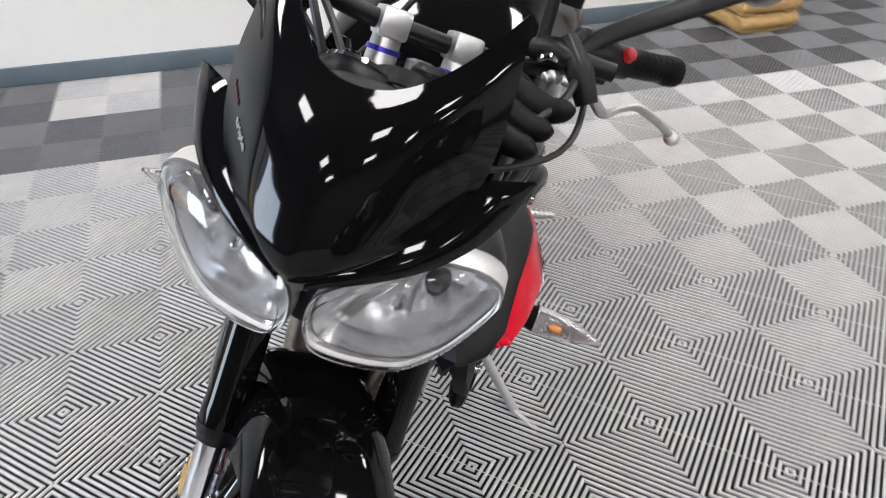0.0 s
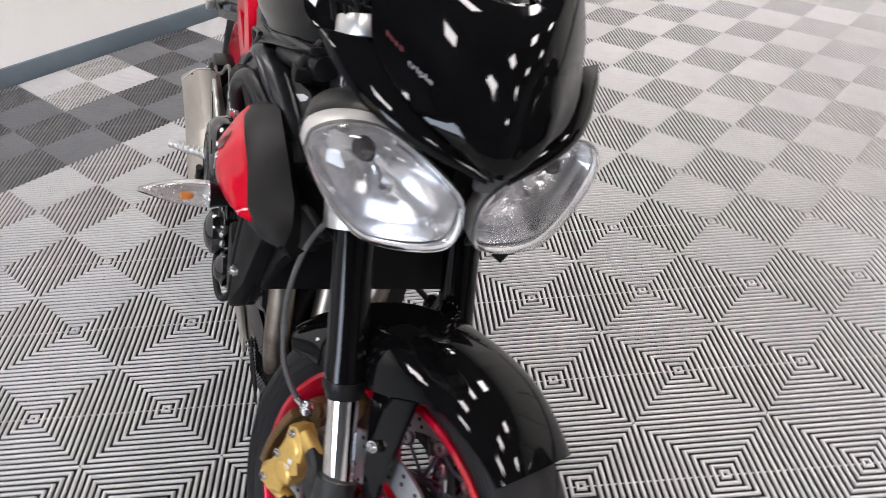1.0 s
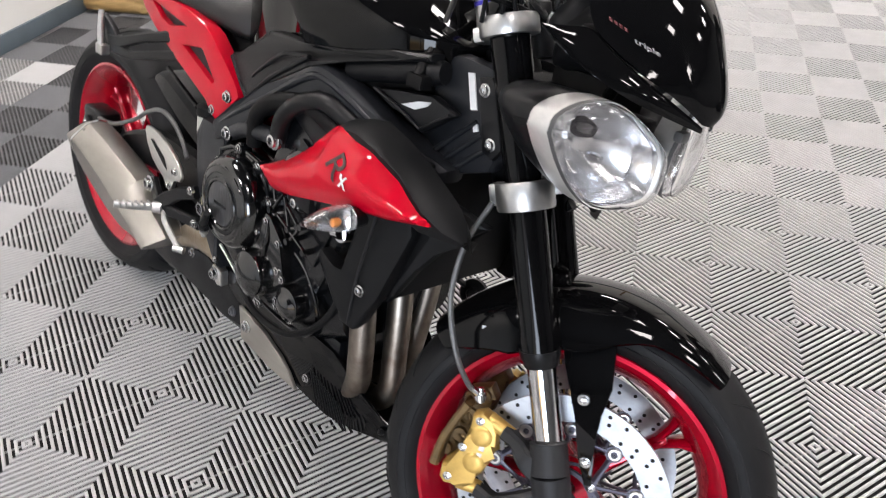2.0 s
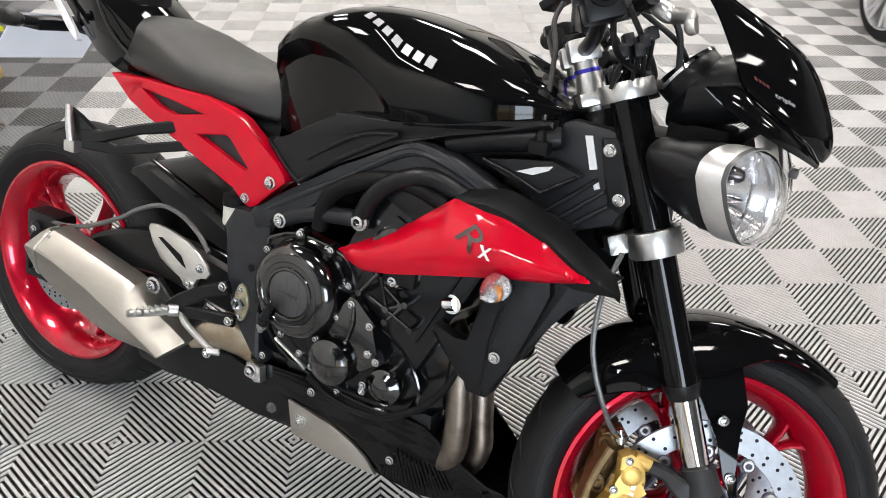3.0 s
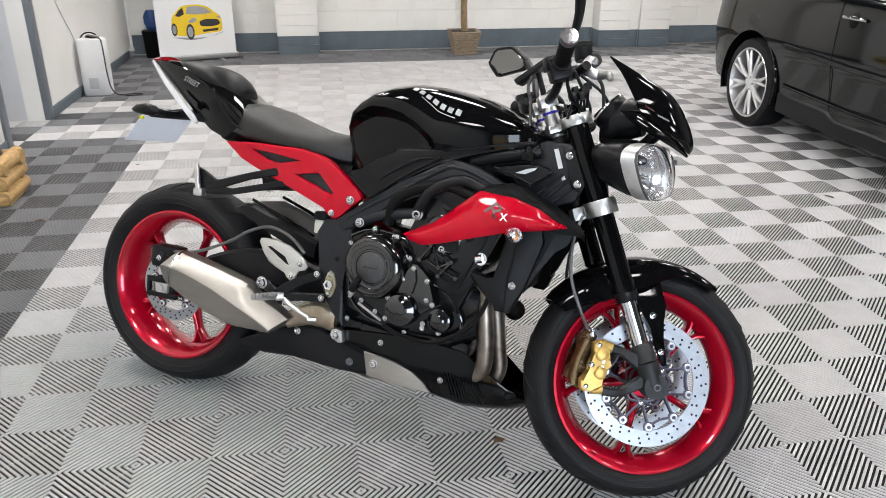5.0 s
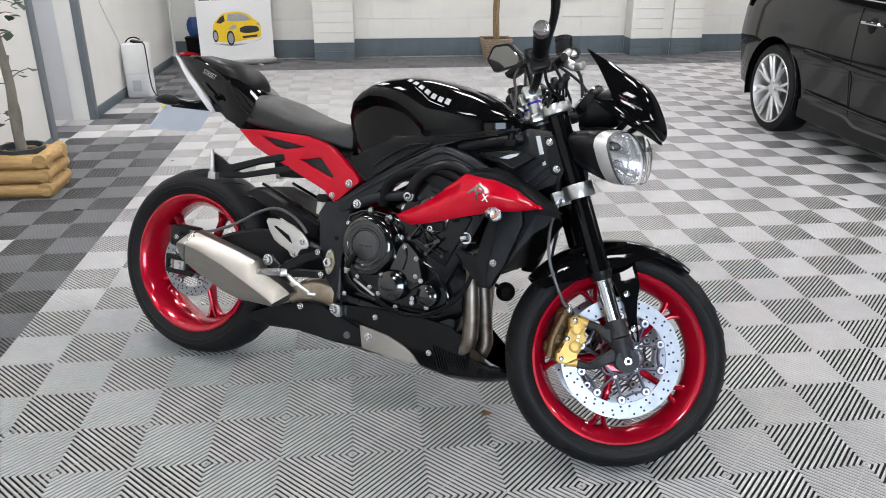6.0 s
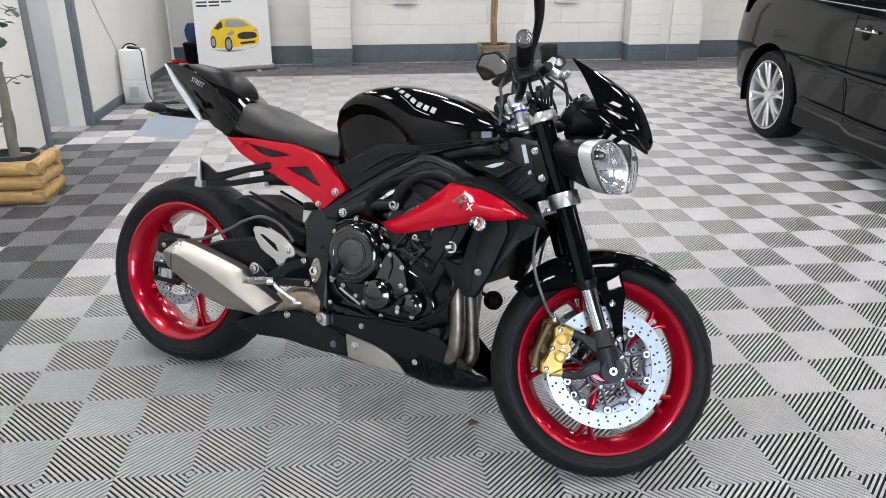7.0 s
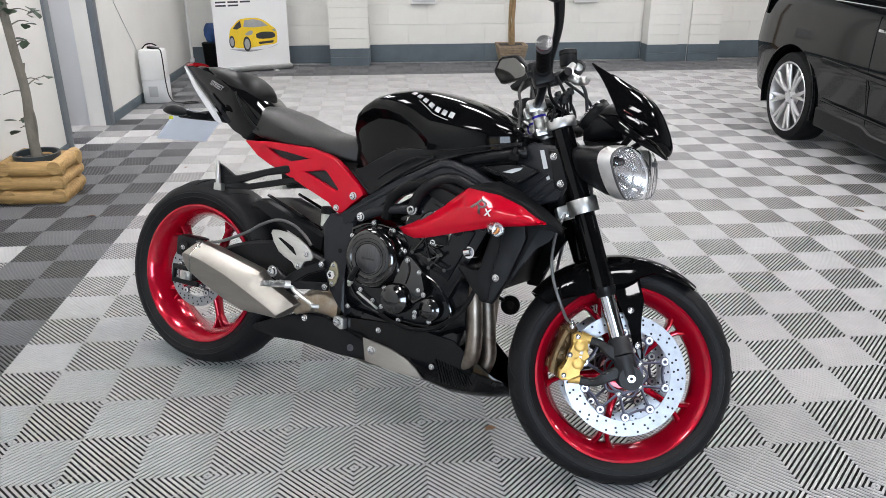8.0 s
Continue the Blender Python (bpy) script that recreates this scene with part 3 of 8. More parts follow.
# ---- fork
for s in (-1, 1):
    y = 0.104 * s
    fpart("fork_tube", lathe([(0.024, -0.250), (0.0275, -0.246), (0.0275, -0.215), (0.0262, -0.205), (0.0262, 0.0), (0.0272, 0.17), (0.0272, 0.222), (0.024, 0.228)], 32, Matrix.Translation((0.028, y, 0))), gloss_black, label="gloss black upside-down fork tube")
    fpart("fork_seal", ring_lathe([(0.0215, -0.260), (0.0240, -0.260), (0.0255, -0.252), (0.0285, -0.246), (0.0285, -0.236), (0.0215, -0.236)], 28, Matrix.Translation((0.028, y, 0))), satin_black)
    fpart("fork_slider", lathe([(0.0205, -0.45), (0.0205, -0.25)], 28, Matrix.Translation((0.028, y, 0))), chrome, label="bright chrome fork slider")
    fpart("fork_cap", lathe([(0.0285, 0.212), (0.0285, 0.226), (0.026, 0.230), (0.016, 0.231), (0.012, 0.240), (0.008, 0.241)], 24, Matrix.Translation((0.028, y, 0))), gloss_black)
    yy = 0.116 * s
    foot = [rod((0.028, y * 1.02, -0.372), (0.028, yy, -0.415), 0.0265, 0.028, 20), rod((0.028, yy, -0.413), (0.028, yy, -0.47), 0.028, 0.027, 20),
            rod((0.028, 0.094 * s, -0.474), (0.028, 0.140 * s, -0.474), 0.032, 0.030, 24),
            beam([(0.02, yy, -0.452), (-0.03, yy, -0.460), (-0.063, yy - 0.014 * s, -0.466), (-0.091, yy - 0.022 * s, -0.454)], [0.036, 0.026, 0.019, 0.022], 0.022, 3),
            beam([(0.020, yy, -0.412), (-0.004, yy, -0.394), (-0.018, yy - 0.014 * s, -0.376), (-0.037, yy - 0.022 * s, -0.363)], [0.050, 0.030, 0.020, 0.022], 0.022, 3)]
    f = fpart("fork_foot", merge(*foot), casting_grey, label="dark grey cast fork foot with caliper mount")
    fpart("axle_end", ring_lathe([(0.005, 0), (0.0095, 0), (0.0095, 0.004), (0.005, 0.004)], 18, along((0.028, 0.141 * s, -0.474), (0, s, 0))), chrome, f)
    # caliper: two halves, four pistons, bridge, pads
    cy = 0.082 * s
    front_half = [(-0.080, -0.335), (-0.063, -0.332), (-0.051, -0.345), (-0.047, -0.364), (-0.051, -0.384), (-0.060, -0.396), (-0.066, -0.411), (-0.078, -0.426), (-0.096, -0.434), (-0.106, -0.449), (-0.122, -0.444), (-0.139, -0.441), (-0.144, -0.431), (-0.137, -0.410), (-0.108, -0.401), (-0.096, -0.388), (-0.089, -0.374), (-0.087, -0.354)]
    cal = [slab(front_half, *sides(s, 0.074, 0.106), 0.007)]
    for px, pz in ((-0.070, -0.367), (-0.087, -0.408)):
        cal.append(lathe([(0.0172, -0.006), (0.0165, 0.0025), (0.0135, 0.0048), (0.008, 0.0056)], 20, along((px, 0.1035 * s, pz), (0, s, 0))))
    cal += [rod((-0.060, 0.092 * s, -0.344), (-0.028, 0.092 * s, -0.369), 0.0125, 0.0110), rod((-0.118, 0.092 * s, -0.442), (-0.086, 0.092 * s, -0.454), 0.0125, 0.0110)]
    c = fpart("brake_caliper", merge(*cal), gold, label="gold radial four-piston front brake caliper")
    rear_half = [(-0.097, -0.312), (-0.062, -0.309), (-0.056, -0.331), (-0.076, -0.346), (-0.089, -0.379), (-0.108, -0.410), (-0.131, -0.419), (-0.154, -0.418), (-0.162, -0.400), (-0.152, -0.383), (-0.135, -0.383), (-0.129, -0.364), (-0.114, -0.357), (-0.107, -0.328)]
    body = [slab(rear_half, *sides(s, 0.026, 0.057), 0.006)]
    for px, pz, rr in ((-0.075, -0.323, 0.0125), (-0.098, -0.351, 0.011), (-0.119, -0.383, 0.012), (-0.145, -0.405, 0.011)):
        body.append(rod((px, 0.048 * s, pz), (px, 0.064 * s, pz), rr, rr - 0.001, 16))
    # bridge over the rim of the disc
    body.append(beam([(-0.090, 0.074 * s, -0.324), (-0.116, 0.074 * s, -0.352), (-0.140, 0.074 * s, -0.384), (-0.156, 0.074 * s, -0.418)], [0.014, 0.012, 0.012, 0.014], 0.040, 3))
    fpart("caliper_body", merge(*body), bronze, c)
    for px, pz, rr in ((-0.093, -0.326, 0.012), (-0.107, -0.357, 0.014), (-0.119, -0.392, 0.013), (-0.134, -0.427, 0.014)):
        fpart("caliper_lug", lathe([(rr, -0.018), (rr, 0.004), (rr * 0.8, 0.007), (rr * 0.55, 0.007), (rr * 0.5, 0.002), (0.002, 0.002)], 16, along((px, 0.058 * s, pz), (-0.35, s, 0.1))), bronze, c)
    fpart("banjo_bolt", merge(rod((-0.074, cy, -0.322), (-0.071, cy, -0.306), 0.0070), rod((-0.0735, cy, -0.318), (-0.0725, cy, -0.311), 0.0095), rod((-0.0715, cy, -0.307), (-0.0705, cy, -0.301), 0.0045)), steel, c)
    for px, pz in ((-0.069, -0.343), (-0.130, -0.429), (-0.101, -0.383)):
        bolt(fpoint(px, 0.1065 * s, pz), fdir(0, s, 0), 0.0055, c)
    for k in range(3):
        fpart("caliper_writing", slab([(-0.073 - 0.006 * k, -0.380 - 0.011 * k), (-0.066 - 0.006 * k, -0.383 - 0.011 * k), (-0.070 - 0.006 * k, -0.390 - 0.011 * k), (-0.077 - 0.006 * k, -0.387 - 0.011 * k)], *sides(s, 0.1062, 0.1072), 0), white_decal, c)

for z in (0.198, -0.022):
    top = z > 0
    hh = 0.0125 if top else 0.019
    arm = [ring_lathe([(0.0278, -hh), (0.039, -hh), (0.040, -hh + 0.003), (0.040, hh - 0.003), (0.039, hh), (0.0278, hh)], 32, Matrix.Translation((0.028, s * 0.104, z))) for s in (-1, 1)]
    arm.append(box(-0.034, 0.026, -0.068, 0.068, z - hh * 0.85, z + hh * 0.85, 0.006))
    arm.append(box(0.0, 0.036, -0.078, 0.078, z - hh * 0.7, z + hh * 0.7, 0.005))
    fpart("top_yoke" if top else "bottom_yoke", merge(*arm), alu, label="cast aluminium fork yoke")
fpart("steering_stem", lathe([(0.026, -0.04), (0.026, 0.215), (0.018, 0.222), (0.018, 0.24), (0.010, 0.243)], 24, Matrix.Translation((0, 0, 0))), alu)
fpart("ignition_switch", lathe([(0.021, 0.16), (0.022, 0.235), (0.016, 0.242)], 20, Matrix.Translation((0.045, 0, 0))), satin_black)

# ---- front mudguard, round the front axle
rings = []
for a in np.linspace(radians(119), radians(32), 22):
    f = (math.degrees(a) - 32) / 87
    w = float(np.interp(f, [0, 0.2, 0.45, 0.75, 1], [0.074, 0.086, 0.096, 0.096, 0.074]))
    rc = 0.318 - 0.012 * (1 - f) ** 3
    drop = float(np.interp(f, [0, 0.25, 0.45, 0.75, 0.9, 1], [0.012, 0.026, 0.072, 0.078, 0.055, 0.035]))
    ring = []
    for q in np.linspace(-1, 1, 15):
        r = rc - drop * abs(q) ** 3.2 - 0.006 * abs(q)
        ring.append((r, w * math.sin(q * 1.45) / math.sin(1.45)))
    out = [Vector((r * math.cos(a), y, r * math.sin(a))) for r, y in ring] + [Vector(((r - 0.004) * math.cos(a), y * 0.955, (r - 0.004) * math.sin(a))) for r, y in reversed(ring)]
    rings.append(out)
guard = fpart("front_mudguard", moved(loft(rings), Matrix.Translation((0.028, 0, -0.474)) @ Matrix.Rotation(radians(-4), 4, "Y")), gloss_black, label="gloss black front mudguard")
for s in (-1, 1):
    poly = [(0.130, -0.236), (0.121, -0.300), (0.104, -0.335), (0.092, -0.372), (0.085, -0.410), (0.080, -0.442), (0.070, -0.440), (0.065, -0.400), (0.066, -0.340), (0.056, -0.260), (0.056, -0.214), (0.09, -0.204), (0.118, -0.214)]
    fpart("mudguard_bracket", slab(poly, s * 0.092 - 0.004, s * 0.092 + 0.004, 0.002, dy=lambda x, z, s=s: -s * max(0, z + 0.30) * 0.35), gloss_black, guard)
    bolt(fpoint(0.081, s * 0.098, -0.312), fdir(0, s, 0), 0.007, guard)
    bolt(fpoint(0.075, s * 0.098, -0.404), fdir(0, s, 0), 0.007, guard)
    if s < 0:
        fpart("guard_sticker", merge(slab([(-0.058, -0.207), (-0.014, -0.212), (-0.016, -0.224), (-0.060, -0.219)], -0.0835, -0.0815, 0.0003)), white_decal, guard, "small white and blue sticker")
        fpart("sticker_mark", lathe([(0.0045, 0.0), (0.0045, 0.0004)], 14, along((-0.032, -0.0836, -0.2155), (0, -1, 0))), blue_anod, guard)
    fpart("reflector_tab", box(-0.105, -0.075, s * 0.064 - 0.004, s * 0.064 + 0.004, -0.236, -0.222, 0.002), alu, guard)

# ---- handlebar and what is clamped on it
for s in (-1, 1):
    fpart("bar_riser", merge(rod((-0.012, 0.045 * s, 0.206), (-0.012, 0.045 * s, 0.262), 0.020, 0.017), box(-0.036, 0.012, 0.045 * s - 0.018, 0.045 * s + 0.018, 0.254, 0.288, 0.006)), alu, label="polished handlebar riser clamp")
    fpart("clamp_ring", ring_lathe([(0.0186, -0.003), (0.0200, -0.003), (0.0200, 0.003), (0.0186, 0.003)], 24, Matrix.Translation((-0.012, 0.045 * s, 0.240))), blue_anod)
BAR = [(-0.012, -0.36, 0.336), (-0.004, -0.30, 0.326), (0.0, -0.22, 0.312), (-0.006, -0.14, 0.282), (-0.012, -0.07, 0.271), (-0.012, 0.07, 0.271), (-0.006, 0.14, 0.282), (0.0, 0.22, 0.312), (-0.004, 0.28, 0.322), (-0.010, 0.33, 0.331)]
fpart("handlebar", tube(BAR, 0.0112, n=14, k=5), satin_black)
for s in (-1, 1):
    g0, g1 = (Vector((-0.013, -0.362, 0.338)), Vector((-0.004, -0.237, 0.320))) if s < 0 else (Vector((-0.010, 0.312, 0.334)), Vector((-0.002, 0.187, 0.318)))
    d = (g0 - g1).normalized()
    prof = [(0.012, 0.0), (0.0215, 0.001), (0.0215, 0.006), (0.0165, 0.008)]
    for k in range(14):
        h = 0.010 + k * 0.0078
        prof += [(0.0168, h), (0.0178, h + 0.002), (0.0178, h + 0.005), (0.0168, h + 0.007)]
    prof += [(0.0185, 0.122), (0.0185, 0.126), (0.012, 0.127)]
    grip = fpart("grip", lathe(prof, 20, along(g1, d)), matte_black, label="black ribbed rubber handlebar grip")
    fpart("bar_end", lathe([(0.0185, 0.127), (0.0195, 0.130), (0.0195, 0.142), (0.0185, 0.144)], 24, along(g1, d)), dark_metal if s < 0 else matte_black, grip)
    fpart("end_cap", lathe([(0.0188, 0.1442), (0.0180, 0.1475), (0.0075, 0.1482), (0.0065, 0.1465), (0.003, 0.1465)], 24, along(g1, d)), steel if s < 0 else matte_black, grip)
    # switch cube, master cylinder, reservoir, lever
    sw = fpart("switchgear", merge(box(-0.030, 0.022, 0.200 * s - 0.024, 0.200 * s + 0.024, 0.286, 0.338, 0.009), box(-0.034, -0.008, 0.200 * s - 0.016, 0.200 * s + 0.016, 0.330, 0.346, 0.004)), satin_black)
    if s < 0:
        fpart("switch_button", box(-0.040, -0.030, -0.208, -0.192, 0.314, 0.326, 0.002), satin_black, sw)
    else:
        fpart("switch_shroud", lathe([(0.020, -0.006), (0.030, 0.0), (0.031, 0.022), (0.026, 0.040), (0.0215, 0.048), (0.0205, 0.066)], 24, along((0.000, 0.186, 0.316), (-0.02, 1, 0.12))), satin_black, sw)
        fpart("switch_button", lathe([(0.0085, -0.006), (0.0085, 0.004), (0.0065, 0.0068), (0.002, 0.0076)], 18, along((0.019, 0.240, 0.333), (0.75, 0.1, 0.65))), red_button, sw, "red push button")
    fpart("perch", merge(box(-0.01, 0.050, 0.160 * s - 0.014, 0.160 * s + 0.014, 0.288, 0.318, 0.005), rod((0.045, 0.150 * s, 0.302), (0.060, 0.205 * s, 0.304), 0.013, 0.011)), satin_black)
    if s < 0:
        lever = tube([(0.086, -0.172, 0.324), (0.071, -0.176, 0.314), (0.068, -0.180, 0.298), (0.078, -0.186, 0.282), (0.088, -0.190, 0.276), (0.092, -0.240, 0.265), (0.074, -0.290, 0.254), (0.066, -0.318, 0.247), (0.070, -0.324, 0.246)],
                     [0.010, 0.0105, 0.011, 0.0125, 0.0115, 0.009, 0.0075, 0.010, 0.009], n=12, k=4, flat=0.8)
    else:
        # dog-leg blade with a ball end
        lever = merge(tube([(0.073, 0.185, 0.268), (0.072, 0.205, 0.257), (0.058, 0.228, 0.266), (0.048, 0.252, 0.275), (0.048, 0.266, 0.277), (0.039, 0.297, 0.271), (0.032, 0.322, 0.264), (0.029, 0.334, 0.259)], [0.007, 0.0075, 0.0060, 0.0056, 0.0062, 0.0060, 0.0054, 0.0060], n=12, k=4, flat=0.75),
                      lathe([(0.001, -0.010), (0.006, -0.0085), (0.0095, -0.004), (0.0095, 0.004), (0.006, 0.0085), (0.001, 0.010)], 16, along((0.028, 0.338, 0.257), (-0.3, 1, -0.3))))
    fpart("lever", lever, alu, label="polished aluminium hand lever")
    # mirror
    fpart("mirror_stem", tube([(0.018, 0.180 * s, 0.318), (0.026, 0.200 * s, 0.345), (0.052, 0.265 * s, 0.40), (0.058, 0.33 * s, 0.452)], [0.012, 0.012, 0.014, 0.018], n=10, k=5, flat=0.7), satin_black)
    shape = [(-0.080, -0.018), (-0.070, -0.030), (-0.058, -0.035), (0.036, -0.044), (0.052, -0.040), (0.074, -0.008), (0.078, 0.006), (0.050, 0.040), (0.036, 0.046), (-0.020, 0.044), (-0.034, 0.038), (-0.076, -0.004)]
    mm = Matrix.Translation((0.020, 0.380 * s, 0.484)) @ Matrix.Rotation(radians(42 * s), 4, "Z") @ Matrix.Rotation(radians(14 * s), 4, "X")
    head = loft([[Vector((xo, (u * s) * k, v * k)) for u, v in shape] for xo, k in ((-0.016, 0.94), (-0.010, 1.0), (0.008, 0.92), (0.024, 0.62), (0.030, 0.2))])
    hd = fpart("mirror_head", moved(head, mm), satin_black, label="black angular rear-view mirror")
    fpart("mirror_face", moved(loft([[Vector((xo, (u * s) * k, v * k)) for u, v in shape] for xo, k in ((-0.0185, 0.80), (-0.016, 0.82))]), mm), mirror_glass, hd)
fpart("brake_reservoir", merge(lathe([(0.020, 0.0), (0.022, 0.004), (0.022, 0.030), (0.0235, 0.032), (0.0235, 0.042), (0.018, 0.045)], 24, Matrix.Translation((0.080, -0.13, 0.330)) @ Matrix.Rotation(radians(12), 4, "Y"))), satin_black, label="small black brake fluid reservoir")
cap_ring = fpart("cylinder_cap", ring_lathe([(0.012, 0.0), (0.0175, 0.0), (0.0175, 0.030), (0.012, 0.030)], 24, along((0.100, -0.112, 0.322), (0.1, -1, 0.05))), satin_black)
fpart("cylinder_face", lathe([(0.012, 0.0), (0.012, 0.024), (0.006, 0.026)], 20, along((0.100, -0.112, 0.322), (0.1, -1, 0.05))), alu, cap_ring)
for k, (x, z) in enumerate(((0.030, 0.262), (0.048, 0.256), (0.062, 0.264), (0.040, 0.246), (0.020, 0.250))):
    fpart("wire_plug", merge(box(x - 0.008, x + 0.007, -0.172 - 0.004 * (k % 2), -0.148, z - 0.010, z + 0.008, 0.003), rod((x, -0.16, z - 0.008), (x + 0.004 - 0.006 * k, -0.135, z - 0.045), 0.0032)), satin_black)
fpart("throttle_cable", tube([(0.010, -0.205, 0.300), (0.000, -0.215, 0.262), (0.012, -0.185, 0.235), (0.050, -0.12, 0.215), (0.070, -0.06, 0.20)], 0.0042, n=8, k=6), matte_black)
boot = fpart("lever_perch", merge(tube([(0.046, 0.140, 0.322), (0.060, 0.150, 0.304), (0.071, 0.160, 0.288), (0.080, 0.176, 0.260)], [0.012, 0.015, 0.016, 0.013], n=14, k=4),
                                 tube([(0.020, 0.120, 0.300), (0.046, 0.132, 0.304), (0.062, 0.152, 0.300)], [0.014, 0.017, 0.013], n=14, k=4)), satin_black, label="black clutch lever perch")
fpart("cable_adjuster", merge(lathe([(0.0045, 0.0), (0.0085, 0.001), (0.0085, 0.010), (0.0055, 0.012), (0.0055, 0.020), (0.003, 0.022)], 12, along((0.060, 0.138, 0.276), (0.35, -0.9, -0.15))), rod((0.060, 0.146, 0.277), (0.068, 0.162, 0.276), 0.006)), alu, boot)
fpart("perch_clip", tube([(0.052, 0.112, 0.288), (0.060, 0.120, 0.296), (0.064, 0.130, 0.294)], [0.003, 0.0045, 0.003], n=8, k=3), chrome, boot)
for line in ([(0.040, 0.090, 0.262), (0.085, 0.118, 0.240), (0.112, 0.135, 0.246), (0.122, 0.141, 0.250)], [(0.050, 0.080, 0.236), (0.095, 0.105, 0.218), (0.118, 0.117, 0.219), (0.128, 0.122, 0.221)], [(0.060, 0.070, 0.206), (0.105, 0.092, 0.196), (0.126, 0.103, 0.196), (0.136, 0.108, 0.197)]):
    fpart("wiring_sleeve", tube(line, [0.014, 0.017, 0.013, 0.004], n=12, k=4), matte_black, label="black wiring sleeve")

# ---- cables and hoses round the steering head
for pts, r, mt in (
        ([fpoint(0.05, -0.17, 0.30), fpoint(0.10, -0.15, 0.26), fpoint(0.085, -0.09, 0.14), fpoint(0.065, -0.07, 0.03), fpoint(0.05, -0.08, -0.02)], 0.0045, cable_black),
        ([fpoint(0.05, -0.16, 0.30), fpoint(0.115, -0.11, 0.22), fpoint(0.09, -0.06, 0.10), fpoint(0.07, -0.03, -0.01)], 0.004, cable_black),
        ([fpoint(0.05, 0.17, 0.30), fpoint(0.11, 0.12, 0.24), fpoint(0.06, 0.03, 0.12), fpoint(0.05, 0.02, 0.02)], 0.0045, cable_black),
        ([fpoint(0.02, 0.20, 0.30), fpoint(0.09, 0.16, 0.20), fpoint(0.09, 0.02, 0.13), fpoint(0.06, -0.05, 0.08)], 0.004, cable_black),
        ([fpoint(0.03, -0.20, 0.30), fpoint(0.07, -0.10, 0.21), fpoint(0.05, 0.02, 0.23), fpoint(0.03, 0.12, 0.25)], 0.004, cable_black)):
    part("control_cable", tube(pts, r, n=8, k=8), mt, bike)
part("clutch_cable", tube([(1.041, -0.020, 1.034), (1.036, -0.030, 1.005), (1.052, -0.048, 0.968), (1.068, -0.085, 0.905), (1.080, -0.118, 0.868), (1.086, -0.132, 0.842)], 0.0042, n=8, k=6), cable_black, bike)
part("cable_boot", merge(rod((1.080, -0.118, 0.868), (1.086, -0.134, 0.838), 0.006, 0.0095, 12), box(1.072, 1.102, -0.145, -0.120, 0.822, 0.842, 0.004)), matte_black, bike)
part("brake_hose", tube([fpoint(-0.02, -0.098, -0.03), fpoint(-0.060, -0.108, -0.08), fpoint(-0.086, -0.112, -0.14), fpoint(-0.094, -0.112, -0.19), fpoint(-0.092, -0.110, -0.245), fpoint(-0.085, -0.096, -0.290), fpoint(-0.075, -0.084, -0.310)], 0.0042, n=8, k=8), hose_grey, bike, "grey braided front brake hose")
part("brake_hose", tube([fpoint(0.03, 0.138, -0.03), fpoint(-0.004, 0.160, -0.10), fpoint(-0.055, 0.14, -0.20), fpoint(-0.075, 0.084, -0.310)], 0.0042, n=8, k=8), hose_grey, bike)
part("hose_fitting", rod(fpoint(-0.082, -0.092, -0.298), fpoint(-0.074, -0.083, -0.312), 0.0058), steel, bike)

# ---- tank: a dome with knee recesses
TANK = (  # x, top, half width, crease height, knee half width, bottom
    (0.552, 0.840, 0.050, 0.832, 0.050, 0.780), (0.562, 0.878, 0.085, 0.856, 0.072, 0.765), (0.582, 0.912, 0.110, 0.886, 0.084, 0.750), (0.61, 0.938, 0.126, 0.904, 0.092, 0.740),
    (0.65, 0.962, 0.142, 0.920, 0.104, 0.735), (0.70, 0.980, 0.154, 0.920, 0.110, 0.740), (0.75, 0.988, 0.161, 0.909, 0.116, 0.755), (0.79, 0.988, 0.164, 0.889, 0.126, 0.785), (0.825, 0.985, 0.166, 0.866, 0.142, 0.808),
    (0.845, 0.982, 0.166, 0.850, 0.154, 0.816), (0.88, 0.977, 0.165, 0.850, 0.157, 0.824), (0.95, 0.961, 0.159, 0.860, 0.153, 0.840), (1.02, 0.936, 0.146, 0.871, 0.142, 0.856), (1.07, 0.913, 0.125, 0.878, 0.122, 0.866), (1.10, 0.893, 0.095, 0.878, 0.094, 0.870), (1.115, 0.884, 0.06, 0.876, 0.058, 0.871))
rings = []
for x, zt, w, zc, wk, zb in TANK:
    half = []
    for q in np.linspace(0, 1, 10):
        a = q * math.pi / 2
        half.append((w * math.sin(a) ** 0.80, zc + 0.006 + (zt - zc - 0.006) * math.cos(a) ** 0.75 if q < 1 else zc + 0.006))
    half += [(w * 0.992, zc - 0.002), (w * 0.5 + wk * 0.5, zc - 0.012), (wk, zc - 0.028), (wk * 1.0, zb + (zc - zb) * 0.4), (wk * 0.99, zb + 0.004), (wk * 0.90, zb)]
    rings.append([Vector((x, -y, z)) for y, z in half] + [Vector((x, y, z)) for y, z in reversed(half)][:-1])
tank = part("fuel_tank", loft(rings), gloss_black, bike, "gloss black fuel tank with white lettering", angle=28)


